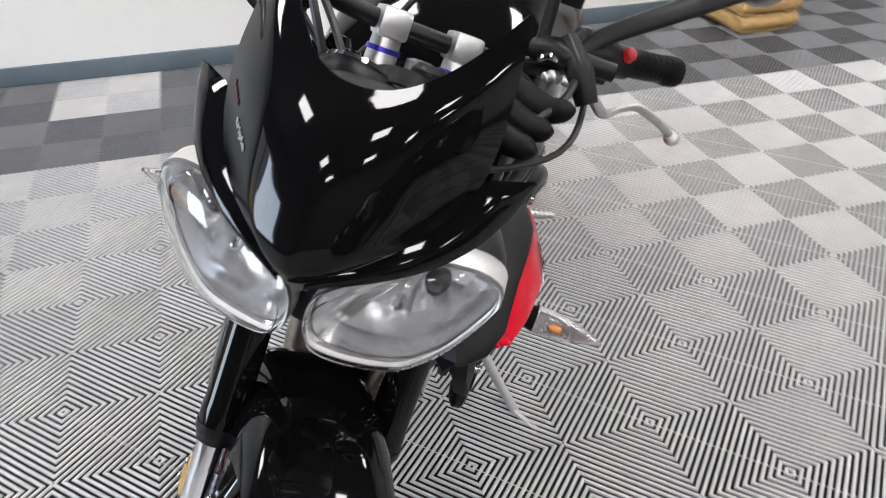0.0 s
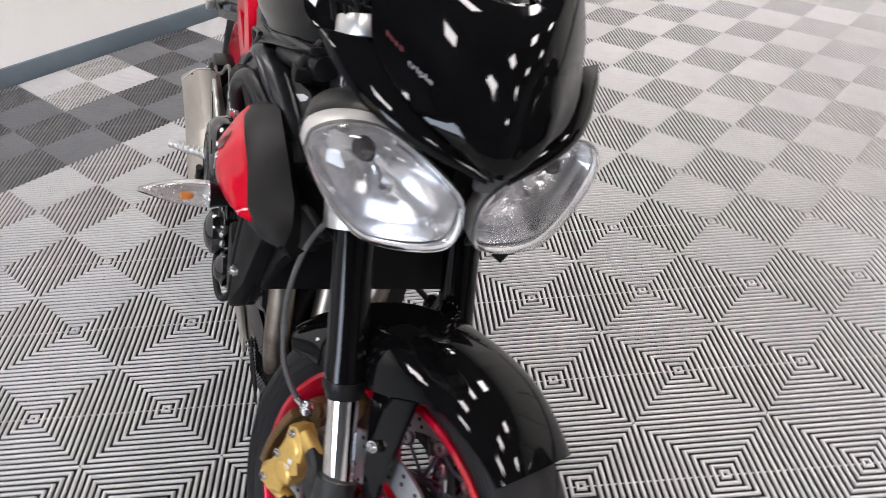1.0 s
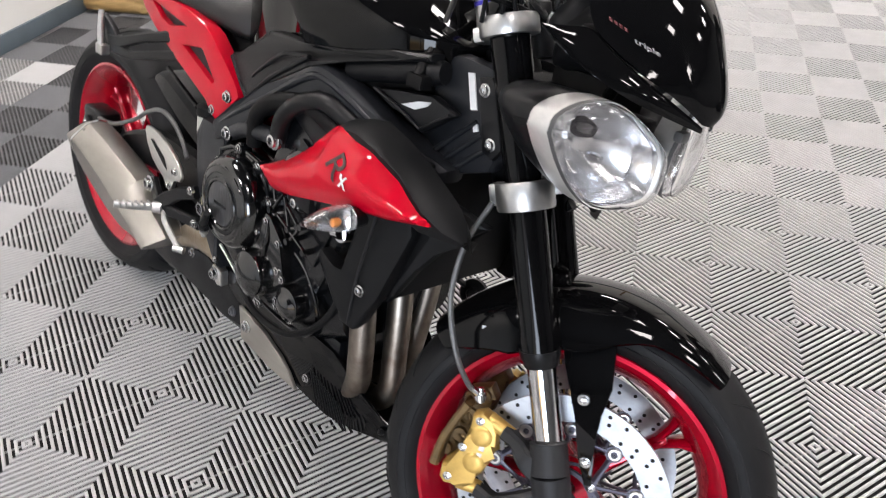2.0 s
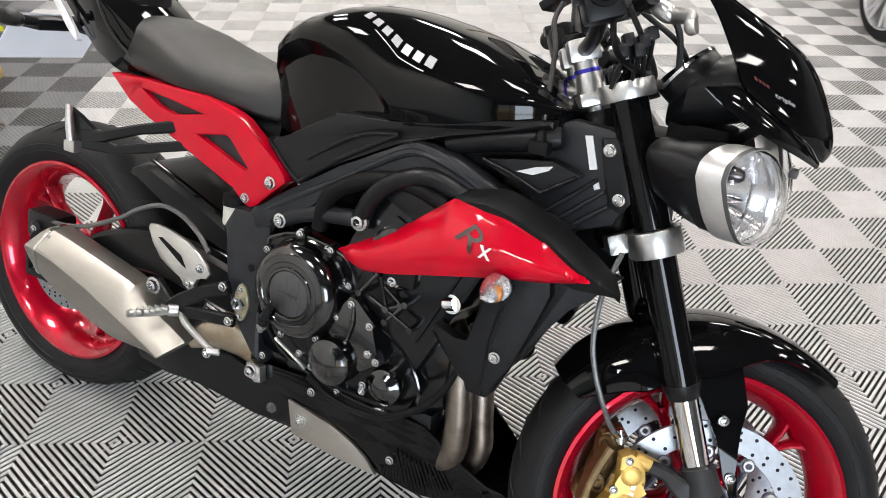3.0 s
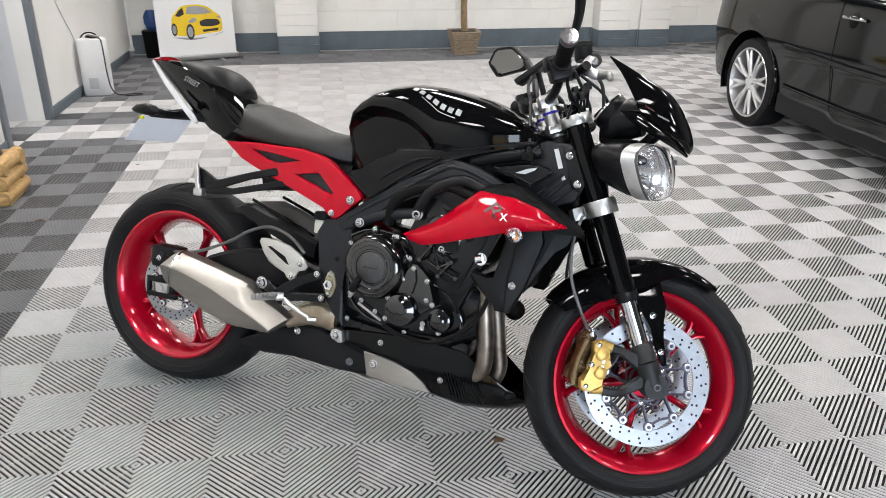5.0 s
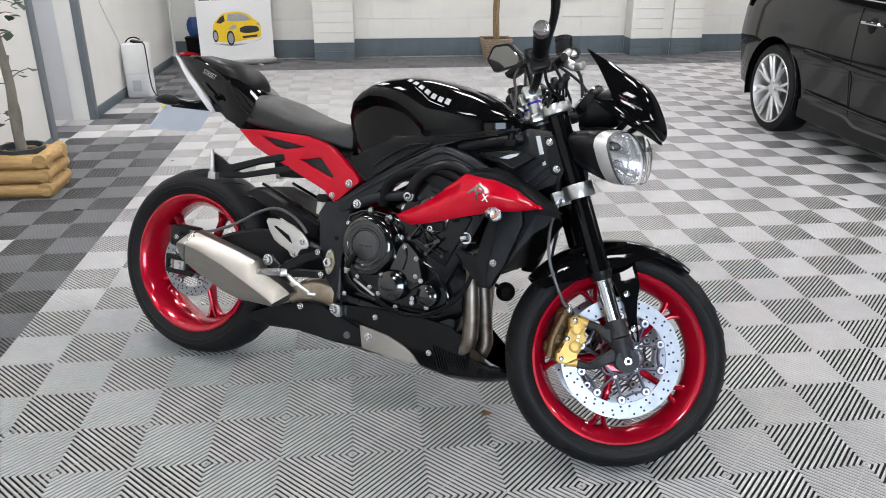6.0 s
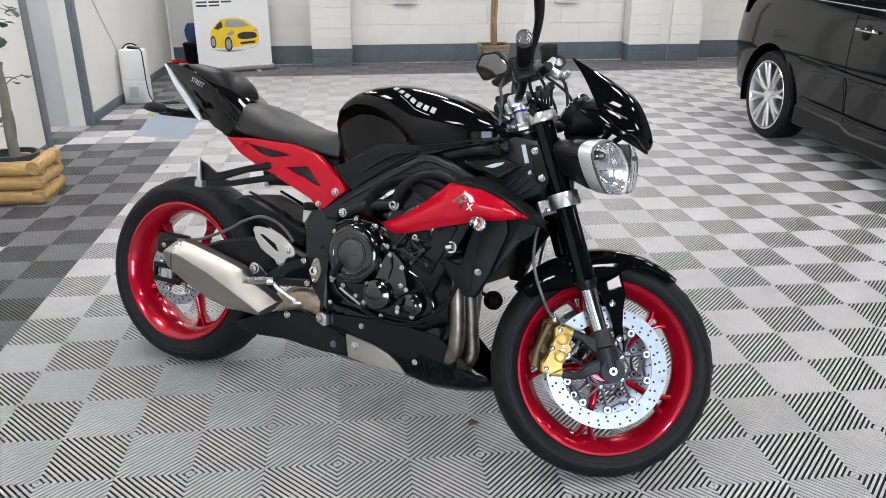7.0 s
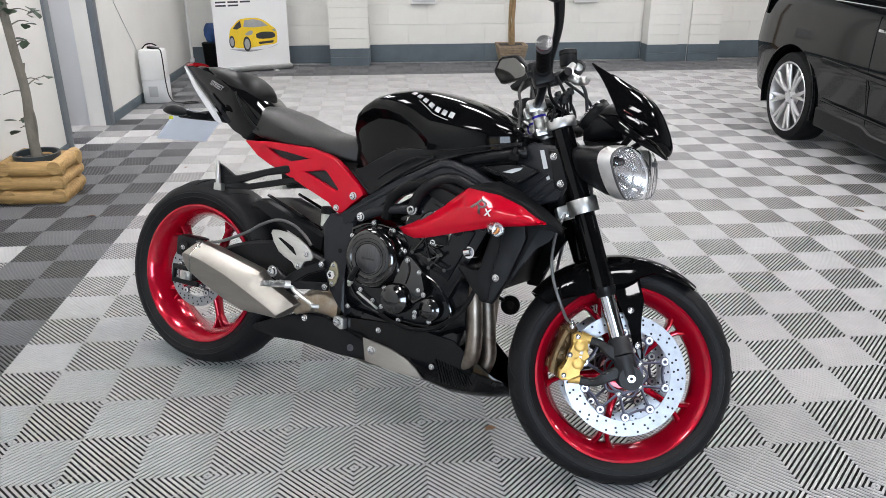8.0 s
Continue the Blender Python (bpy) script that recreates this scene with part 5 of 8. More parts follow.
part("crankcase_cover", slab([(0.63, 0.57), (0.70, 0.60), (0.80, 0.585), (0.835, 0.52), (0.87, 0.49), (0.93, 0.46), (0.975, 0.40), (0.95, 0.34), (0.86, 0.33), (0.76, 0.345), (0.68, 0.37), (0.64, 0.43)], -0.165, -0.12, 0.012), engine_black, engine)
outline = [(0.64, 0.575), (0.70, 0.598), (0.80, 0.584), (0.835, 0.52), (0.87, 0.49), (0.93, 0.46), (0.972, 0.40), (0.95, 0.345), (0.86, 0.335), (0.76, 0.350), (0.685, 0.375), (0.645, 0.43)]
part("cover_flange", tube([(x, -0.163, z) for x, z in (*outline, outline[0])], 0.004, n=8, k=3), cover_gloss, engine)
part("timing_case", slab([(0.832, 0.532), (0.846, 0.530), (0.888, 0.495), (0.889, 0.447), (0.904, 0.431), (0.868, 0.403), (0.800, 0.443), (0.799, 0.483)], -0.188, -0.150, 0.007), cover_gloss, engine, "gloss black cast timing case")
part("case_ridge", tube([(0.842, -0.187, 0.522), (0.845, -0.190, 0.490), (0.838, -0.190, 0.455)], [0.003, 0.0045, 0.003], n=8, k=4), cover_gloss, engine)
part("cylinder_block", moved(box(-0.075, 0.070, -0.172, -0.150, -0.085, 0.075, 0.008), Matrix.Translation((0.925, 0, 0.585)) @ Matrix.Rotation(radians(24), 4, "Y")), engine_black, engine)
for a, b in (((0.882, 0.588), (0.852, 0.546)), ((0.886, 0.583), (0.905, 0.534)), ((0.905, 0.534), (0.938, 0.552)), ((0.938, 0.553), (0.906, 0.512)), ((0.872, 0.545), (0.953, 0.513)), ((0.896, 0.570), (0.930, 0.548))):
    part("cable_bracket", merge(rod((a[0], -0.190, a[1]), (b[0], -0.190, b[1]), 0.0035, 0.003, 8), rod((b[0], -0.196, b[1]), (b[0], -0.170, b[1]), 0.0055, 0.005, 10)), cover_gloss, engine)
bolt((0.906, -0.182, 0.580), RIGHT, 0.010, engine)
part("coil_cap", merge(lathe([(0.016, 0), (0.016, 0.03), (0.011, 0.034)], 18, along((0.965, -0.150, 0.62), (0.2, -0.9, 0.1))), box(0.885, 0.945, -0.186, -0.160, 0.575, 0.605, 0.006)), satin_black, engine)
part("coolant_pipe", tube([(0.76, -0.175, 0.352), (0.817, -0.188, 0.338), (0.871, -0.190, 0.334), (0.928, -0.190, 0.345), (0.986, -0.188, 0.383), (1.019, -0.182, 0.424), (1.036, -0.176, 0.468), (1.042, -0.168, 0.52)], 0.0062, n=10, k=6), matte_black, bike)
part("breather_hose", tube([(0.74, -0.16, 0.62), (0.76, -0.172, 0.68), (0.82, -0.176, 0.722), (0.90, -0.172, 0.738), (0.97, -0.168, 0.72)], 0.014, n=12, k=6), matte_black, bike)
part("gear_link", rod((0.683, -0.178, 0.400), (0.753, -0.178, 0.365), 0.0032), alu, bike)
part("pressure_switch", merge(rod((0.698, -0.219, 0.478), (0.682, -0.216, 0.448), 0.0065, 0.008), rod((0.684, -0.216, 0.452), (0.679, -0.212, 0.440), 0.010)), satin_black, engine)
part("switch_tip", merge(rod((0.679, -0.212, 0.440), (0.672, -0.208, 0.420), 0.0058, 0.005), rod((0.677, -0.211, 0.434), (0.675, -0.210, 0.429), 0.0085)), alu, engine)
for x, z, y in ((0.710, 0.604, 0.168), (0.766, 0.589, 0.168), (0.806, 0.541, 0.168), (0.838, 0.519, 0.189), (0.812, 0.487, 0.186), (0.877, 0.492, 0.189), (0.880, 0.443, 0.189), (0.897, 0.434, 0.189), (0.768, 0.429, 0.178), (0.765, 0.373, 0.178),
                (0.842, 0.393, 0.178), (0.823, 0.345, 0.178), (0.687, 0.406, 0.168), (0.730, 0.383, 0.168), (0.872, 0.378, 0.178), (0.872, 0.366, 0.178), (0.937, 0.415, 0.178), (0.918, 0.361, 0.178), (0.650, 0.350, 0.168)):
    bolt((x, -y, z), RIGHT, 0.0058, engine)
part("engine_mount", merge(rod((1.005, -0.13, 0.568), (1.005, -0.168, 0.568), 0.020, 0.016), rod((0.995, -0.168, 0.566), (1.012, -0.170, 0.571), 0.011)), chrome, bike)
# added filler box so the gap behind the link guard stays dark
part("gearbox_case", box(0.55, 0.70, -0.10, 0.10, 0.22, 0.40, 0.015), engine_black, engine)
part("sump", loft([super_ring(0.66, 0, 0.27, 0.09, 0.03, 16), super_ring(0.80, 0, 0.255, 0.10, 0.05, 16), super_ring(0.95, 0, 0.27, 0.09, 0.04, 16)]), engine_black, engine)

# ---- radiator and shrouds
part("radiator", merge(moved(box(-0.022, 0.022, -0.165, 0.165, -0.13, 0.13, 0.005), Matrix.Translation((1.085, 0, 0.60)) @ Matrix.Rotation(radians(12), 4, "Y"))), matte_black, bike)
part("horn", merge(lathe([(0.026, 0.0), (0.030, 0.004), (0.030, 0.014), (0.024, 0.018), (0.014, 0.019), (0.010, 0.023)], 28, along((1.014, 0.195, 0.374), (0.25, -0.95, 0.12))), rod((1.010, 0.19, 0.378), (0.95, 0.13, 0.42), 0.006)), satin_black, bike, "round black horn on a bracket")
shroud_black = material("shroud_plastic", (0.0050, 0.0052, 0.0058), 0.46, spec=0.18, var=0.3, var_scale=40, bump=0.12, bump_scale=900, rough_var=0.08)
for s in (-1, 1):
    # outer shroud strip, and the deeper duct panel ahead of it
    black = [(0.988, 0.526), (0.993, 0.540), (1.030, 0.528), (1.050, 0.522), (1.058, 0.530), (1.066, 0.630), (1.10, 0.660), (1.150, 0.670), (1.158, 0.630), (1.138, 0.560), (1.126, 0.515), (1.107, 0.463), (1.097, 0.450), (1.064, 0.450), (1.058, 0.462), (1.056, 0.474)]
    sh = part("radiator_shroud", slab(black, *sides(s, 0.164, 0.188), 0.007, dy=lambda x, z, s=s: -s * max(0, x - 1.10) * 0.35 + s * max(0, 0.62 - z) * 0.06), shroud_black, bike, "black plastic radiator shroud")
    part("shroud_duct", slab([(1.10, 0.668), (1.19, 0.688), (1.241, 0.667), (1.202, 0.634), (1.180, 0.606), (1.155, 0.566), (1.137, 0.524), (1.118, 0.496)], *sides(s, 0.140, 0.158), 0.008, dy=lambda x, z, s=s: -s * max(0, x - 1.14) * 0.5), shroud_black, sh)
    part("shroud_seam", tube([(1.105, s * 0.189, 0.655), (1.098, s * 0.192, 0.600), (1.090, s * 0.196, 0.540), (1.086, s * 0.198, 0.455)], 0.0022, n=6, k=4), satin_black, sh)
    # rounded upper shroud, from the red panel in towards the frame
    rings = []
    for x, z, yo, xi, zi, yi in ((0.985, 0.735, 0.180, 1.00, 0.752, 0.150), (1.045, 0.745, 0.196, 1.06, 0.765, 0.150), (1.09, 0.738, 0.199, 1.11, 0.752, 0.150), (1.143, 0.722, 0.199, 1.16, 0.730, 0.148), (1.200, 0.692, 0.203, 1.208, 0.702, 0.145), (1.234, 0.675, 0.192, 1.238, 0.683, 0.150), (1.252, 0.660, 0.166, 1.253, 0.664, 0.160)):
        o, i = Vector((x, s * yo, z)), Vector((xi, s * yi, zi))
        low = Vector((x - 0.004, s * (yo - 0.004), z - 0.05 * min(1, max(0.1, (1.26 - x) / 0.10))))
        m = (o + i) / 2 + Vector((0, s * 0.003, 0.003))
        rings.append([low, o, o * 0.75 + m * 0.25 + Vector((0, s * 0.001, 0.001)), m, i, i + Vector((0, -s * 0.012, -0.02)), low + Vector((0, -s * 0.03, 0.0))])
    part("shroud_upper", loft(rings), shroud_black, sh, angle=40)
    red = [(0.796, 0.603), (0.810, 0.589), (0.849, 0.582), (0.900, 0.594), (0.997, 0.625), (1.089, 0.653), (1.160, 0.665), (1.217, 0.678), (1.204, 0.692), (1.144, 0.720), (1.088, 0.736), (1.041, 0.741), (0.987, 0.737), (0.976, 0.711), (0.921, 0.682), (0.861, 0.646)]

    def skin(x, z, s=s):
        """How far the panel stands out at (x, z): a bulge along its length, its upper face folded in at a crease."""
        low = float(np.interp(x, [0.80, 0.85, 1.0, 1.16, 1.217], [0.60, 0.582, 0.626, 0.665, 0.678]))
        high = float(np.interp(x, [0.80, 0.861, 0.976, 0.987, 1.041, 1.088, 1.144, 1.217], [0.61, 0.646, 0.715, 0.737, 0.741, 0.736, 0.720, 0.684]))
        u = min(1.0, max(0.0, (z - low) / max(0.012, high - low)))
        y = float(np.interp(x, [0.80, 0.90, 1.0, 1.08, 1.15, 1.217], [0.188, 0.206, 0.222, 0.232, 0.227, 0.212])) - 0.206
        return s * (y - 0.034 * max(0.0, u - 0.52) / 0.48 - 0.006 * max(0.0, 0.3 - u) / 0.3)
    flat = bmesh.new()
    flat.faces.new([flat.verts.new((x, s * 0.206, z)) for x, z in red])
    bmesh.ops.triangulate(flat, faces=flat.faces[:])
    for k in range(3):
        bmesh.ops.subdivide_edges(flat, edges=[e for e in flat.edges if e.calc_length() > 0.012], cuts=1)
        bmesh.ops.triangulate(flat, faces=flat.faces[:])
    for v in flat.verts:
        v.co.y += skin(v.co.x, v.co.z)
        if v.is_boundary:
            v.co.y -= s * 0.004
    bmesh.ops.recalc_face_normals(flat, faces=flat.faces[:])
    if (sum(f.normal.y for f in flat.faces) > 0) != (s > 0):
        bmesh.ops.reverse_faces(flat, faces=flat.faces[:])
    back = bmesh.ops.extrude_face_region(flat, geom=flat.faces[:])
    for v in back["geom"]:
        if isinstance(v, bmesh.types.BMVert):
            v.co.y -= s * 0.010
    rp = part("red_panel", flat, red_paint, bike, "red painted side panel with a dark and white badge", angle=50)
    lettering("R", 0.074, None, dark_decal, rp, "badge_letter", shear=0.35, wrap=lambda co, s=s: Vector((1.034 - s * (co.x * 0.85 + co.y * 0.20), s * (0.2078 + co.z) + skin(1.034 - s * (co.x * 0.85 + co.y * 0.20), 0.701 + co.y * 0.62 - co.x * 0.42), 0.701 + co.y * 0.62 - co.x * 0.42)))
    lettering("x", 0.040, None, white_decal, rp, "badge_letter", wrap=lambda co, s=s: Vector((1.070 - s * co.x, s * (0.2078 + co.z) + skin(1.070 - s * co.x, 0.690 + co.y), 0.690 + co.y)))
    # front indicator: black root, clear pointed lens, amber bulb
    ix, iz = 1.102, 0.648

    def drop(yy, rx, rz, fwd, s=s, ix=ix, iz=iz):
        return [Vector((ix + fwd + rx * math.cos(q), s * (yy + 0.018), iz + 0.15 * (yy - 0.222) + rz * math.sin(q) * (1.0 if math.sin(q) > 0 else 0.85))) for q in np.linspace(0, 2 * math.pi, 18, endpoint=False)]
    it = part("front_indicator", loft([drop(0.198, 0.016, 0.012, 0), drop(0.212, 0.018, 0.016, 0), drop(0.222, 0.021, 0.020, 0)]), satin_black, bike)
    lens = loft([drop(0.2225, 0.021, 0.020, 0), drop(0.245, 0.0205, 0.0195, 0.004), drop(0.272, 0.0165, 0.0155, 0.009), drop(0.297, 0.0095, 0.0090, 0.014), drop(0.314, 0.003, 0.003, 0.018)])
    lo = part("indicator_lens", lens, indicator_lens, it, "clear indicator lens with an amber bulb")
    lo.visible_shadow = False
    # a silver back shell as long as the lens, the bulb in front of it
    shell = loft([[Vector((min(p.x, ix + f + 0.004), p.y, p.z)) for p in drop(yy, rx, rz, f)] for yy, rx, rz, f in ((0.2245, 0.0185, 0.0175, 0.0), (0.246, 0.0178, 0.0168, 0.003), (0.272, 0.0138, 0.0128, 0.008), (0.294, 0.0078, 0.0072, 0.013), (0.306, 0.003, 0.003, 0.016))])
    part("indicator_reflector", shell, indicator_silver, it, "silver reflector shell")
    part("indicator_dish", loft([drop(0.2226, 0.0196, 0.0186, 0), drop(0.2238, 0.0192, 0.0182, 0), drop(0.2232, 0.010, 0.0095, 0.002)]), indicator_silver, it)
    part("indicator_bulb", lathe([(0.0025, 0.000), (0.0046, 0.004), (0.0050, 0.010), (0.0040, 0.016), (0.001, 0.018)], 12, along((ix + 0.007, s * 0.262, iz + 0.002), (0.22, s, 0.1))), amber, it)
    bolt((1.100, s * 0.195, 0.520), (0, s, 0), 0.008, sh)

tanned_steel = material("heat_tanned_steel", (0.55, 0.50, 0.42), 0.32, metal=1, var=0.5, var_scale=14, second=(0.36, 0.27, 0.18), rough_var=0.12)
# ---- exhaust: headers, collector, silencer
for line in ([(0.975, -0.098, 0.520), (1.002, -0.098, 0.465), (1.016, -0.098, 0.385), (1.024, -0.098, 0.315), (1.018, -0.092, 0.262), (0.980, -0.080, 0.222), (0.90, -0.055, 0.200), (0.80, -0.03, 0.190)],
             [(0.97, -0.005, 0.520), (1.000, -0.010, 0.465), (1.022, -0.020, 0.390), (1.039, -0.030, 0.310), (1.048, -0.036, 0.258), (1.024, -0.036, 0.212), (0.95, -0.025, 0.188), (0.80, -0.01, 0.180)],
             [(0.95, 0.095, 0.520), (0.980, 0.090, 0.470), (0.994, 0.075, 0.400), (1.002, 0.055, 0.320), (0.996, 0.046, 0.250), (0.965, 0.040, 0.205), (0.90, 0.030, 0.188), (0.80, 0.02, 0.180)]):
    part("exhaust_header", tube(line, 0.0228, n=20, k=6), pipe_steel, bike, "heat-stained steel exhaust header pipe")
part("collector", loft([super_ring(0.45, -0.05, 0.235, 0.04, 0.035, 18), super_ring(0.55, -0.04, 0.215, 0.055, 0.045, 18), super_ring(0.68, -0.02, 0.205, 0.075, 0.05, 18), super_ring(0.82, 0, 0.185, 0.06, 0.035, 18)]), pipe_steel, bike)
part("link_guard", slab([(0.265, 0.205), (0.349, 0.240), (0.466, 0.290), (0.530, 0.284), (0.590, 0.268), (0.69, 0.252), (0.70, 0.182), (0.60, 0.182), (0.48, 0.190), (0.36, 0.178), (0.28, 0.185)], -0.112, -0.05, 0.014), satin_black, bike, "satin black guard over the exhaust link pipe")
for x, z, mt in ((0.468, 0.268, chrome), (0.64, 0.212, dark_metal)):
    bolt((x, -0.114, z), RIGHT, 0.009, bike, mt)
ax0, ax1 = Vector((0.038, -0.170, 0.385)), Vector((0.448, -0.160, 0.292))
dd = (ax1 - ax0).normalized()
upv = Vector((0, 0, 1)) - dd * dd.z
upv.normalize()
sdv = dd.cross(upv)


def can_ring(t, top, crease, low, k=1.0, rear=0.0, front=0.0):
    """A ring round the silencer: a lit upper face and a lower face that meet in a crease."""
    out = []
    for x, z in ((-0.042, 0.3 * top), (-0.038, top - 0.018), (-0.024, top - 0.004), (-0.004, top), (0.018, top - 0.004), (0.030, top - 0.013), (0.044, crease + 0.45 * (top - crease) - 0.004), (0.053, crease + 0.006), (0.055, crease),
                 (0.053, crease - 0.006), (0.045, crease + 0.5 * (low - crease)), (0.036, low + 0.010), (0.024, low + 0.002), (-0.008, low), (-0.032, low + 0.012), (-0.042, 0.4 * low)):
        z *= k
        out.append(ax0 + dd * (t + rear * abs(z - 0.02) + front * z) + sdv * x * k + upv * z)
    return out


CAN = [can_ring(t, a, b, c, front=f) for t, a, b, c, f in ((0.052, 0.078, 0.034, -0.034, 0), (0.10, 0.080, 0.036, -0.045, 0), (0.20, 0.080, 0.028, -0.060, 0), (0.270, 0.079, 0.016, -0.062, 0), (0.286, 0.077, 0.013, -0.060, 0.05),
       (0.302, 0.062, 0.010, -0.058, 0.1), (0.318, 0.054, 0.007, -0.054, 0.2), (0.370, 0.044, -0.002, -0.044, 0.5), (0.412, 0.033, -0.010, -0.036, 0.7), (0.418, 0.030, -0.010, -0.033, 0.7))]
sil = part("silencer", loft(CAN), brushed, bike, "brushed steel triangular silencer", angle=24)
part("silencer_end_cap", loft([can_ring(0.010, 0.074, 0.028, -0.026, 0.80, 0.45), can_ring(0.016, 0.076, 0.030, -0.028, 0.94, 0.40), can_ring(0.028, 0.077, 0.032, -0.030, 1.0, 0.28), can_ring(0.050, 0.078, 0.034, -0.034, 1.0, 0.0)]), brushed, sil, angle=24)
part("silencer_outlet", ring_lathe([(0.016, 0), (0.021, 0), (0.021, 0.03), (0.016, 0.03)], 20, along(ax0 - dd * 0.006 + upv * 0.02, dd)), matte_black, sil)
part("silencer_seam", loft([can_ring(0.0485, 0.079, 0.0345, -0.0348, 1.012), can_ring(0.0540, 0.079, 0.0345, -0.0352, 1.012)]), steel, sil)
for k in (0.3, 1.6):
    bolt(ax0 + dd * 0.060 + sdv * (0.030 + 0.012 * k) + upv * (0.070 - 0.018 * k), sdv + upv * 0.5, 0.003, sil)
part("link_pipe", loft([super_ring(0.445, -0.118, 0.300, 0.024, 0.026, 18), super_ring(0.475, -0.112, 0.318, 0.028, 0.034, 18), super_ring(0.51, -0.106, 0.333, 0.031, 0.040, 18), super_ring(0.55, -0.100, 0.332, 0.032, 0.042, 18), super_ring(0.585, -0.09, 0.315, 0.030, 0.038, 18)]), tanned_steel, bike, "heat-tanned exhaust collector")

# ---- belly pan
rings = []
for x, zt, zb, w in ((0.60, 0.300, 0.262, 0.118), (0.68, 0.308, 0.235, 0.124), (0.78, 0.316, 0.205, 0.126), (0.88, 0.316, 0.172, 0.124), (0.97, 0.306, 0.158, 0.116), (1.03, 0.262, 0.162, 0.104), (1.09, 0.222, 0.172, 0.085), (1.135, 0.200, 0.185, 0.055)):
    half = [(w * 0.98, zt), (w, zt - (zt - zb) * 0.3), (w * 0.97, zb + 0.01), (w * 0.85, zb), (w * 0.45, zb - 0.018), (0.0, zb - 0.022)]
    inner = [(0.0, zb - 0.012), (w * 0.5, zb - 0.008), (w * 0.86, zb + 0.012), (w * 0.93, zt - (zt - zb) * 0.3), (w * 0.93, zt)]
    rings.append([Vector((x, -y, z)) for y, z in half] + [Vector((x, y, z)) for y, z in reversed(half[:-1])] + [Vector((x, y, z)) for y, z in reversed(inner[1:])] + [Vector((x, -y, z)) for y, z in inner])
belly = part("belly_pan", loft(rings), gloss_black, bike, "gloss black belly pan", angle=28)
for s in (-1, 1):
    part("belly_plate", slab([(0.690, 0.257), (0.735, 0.252), (0.785, 0.244), (0.84, 0.226), (0.871, 0.207), (0.896, 0.182), (0.808, 0.182), (0.705, 0.190)], s * 0.128 - 0.004, s * 0.128 + 0.004, 0.002), brushed, belly, "brushed metal plate on the belly pan")
    bolt((0.724, s * 0.132, 0.227), (0, s, 0), 0.011, belly)
    bolt((0.735, s * 0.124, 0.288), (0, s, 0), 0.007, belly)
    bolt((0.918, s * 0.126, 0.222), (0, s, 0), 0.007, belly)
    bolt((1.095, s * 0.09, 0.205), (0, s, 0), 0.005, belly, satin_black)
    part("vent_grille", merge(*[beam([(0.925 + 0.009 * k, s * 0.1235, 0.246 - 0.0022 * k), (0.950 + 0.009 * k, s * 0.121, 0.182)], 0.003, 0.003) for k in range(11)]), matte_black, belly)

pivot_gold = material("pivot_gold", (0.42, 0.38, 0.26), 0.35, metal=0.8, var=0.2)
heel_alu = material("heel_guard_alu", (0.66, 0.65, 0.62), 0.30, metal=1, var=0.15, var_scale=12, stretch=(1, 1, 6), rough_var=0.08)
# ---- swingarm, footrests, rear brake, shock
for s in (-1, 1):
    y = s * 0.105
    part("swingarm", merge(beam([(-0.03, y, 0.318), (0.05, y, 0.335), (0.17, y, 0.405), (0.30, s * 0.10, 0.435), (0.43, s * 0.09, 0.425), (0.56, s * 0.085, 0.40)], [0.06, 0.05, 0.075, 0.09, 0.10, 0.09], 0.04, 4)), satin_black, bike, "satin black banana swingarm")
    adj = part("chain_adjuster", merge(box(-0.060, 0.05, s * 0.126 - 0.006, s * 0.126 + 0.006, 0.330, 0.346, 0.003), box(-0.060, 0.05, s * 0.126 - 0.006, s * 0.126 + 0.006, 0.284, 0.300, 0.003), box(-0.062, -0.050, s * 0.126 - 0.006, s * 0.126 + 0.006, 0.284, 0.346, 0.003)), satin_black, bike)
    part("adjuster_block", merge(box(-0.026, 0.018, s * 0.128 - 0.006, s * 0.128 + 0.006, 0.300, 0.330, 0.004), rod((-0.004, s * 0.13, 0.315), (-0.004, s * 0.142, 0.315), 0.012)), alu, adj)
part("rear_caliper", merge(box(-0.045, 0.052, -0.140, -0.085, 0.378, 0.446, 0.012), lathe([(0.018, 0), (0.018, 0.012), (0.012, 0.015)], 18, along((-0.004, -0.136, 0.410), RIGHT))), satin_black, bike)
bolt((-0.004, -0.150, 0.410), RIGHT, 0.007, bike)
part("rear_brake_hose", tube([(0.0, -0.13, 0.43), (0.08, -0.14, 0.440), (0.148, -0.14, 0.456), (0.245, -0.14, 0.500), (0.295, -0.14, 0.531), (0.358, -0.14, 0.555), (0.415, -0.142, 0.549), (0.46, -0.145, 0.526), (0.492, -0.15, 0.500)], 0.0048, n=8, k=7), hose_grey, bike, "grey rear brake hose")
part("rear_hugger", loft([[Vector((x, yy * w, z - dz * k)) for yy, k in ((-1.0, 1.0), (-0.97, 0.25), (-0.85, 0.03), (0, 0), (0.85, 0.03), (0.97, 0.25), (1.0, 1.0), (0.93, 1.0), (0.90, 0.35), (0.80, 0.13), (0, 0.1), (-0.80, 0.13), (-0.90, 0.35), (-0.93, 1.0))] for x, z, w, dz in ((0.205, 0.588, 0.080, 0.012), (0.235, 0.604, 0.088, 0.03), (0.275, 0.608, 0.092, 0.05), (0.34, 0.588, 0.092, 0.06), (0.42, 0.558, 0.090, 0.06), (0.485, 0.528, 0.085, 0.05))]), satin_black, bike, "slim black rear hugger mudguard")
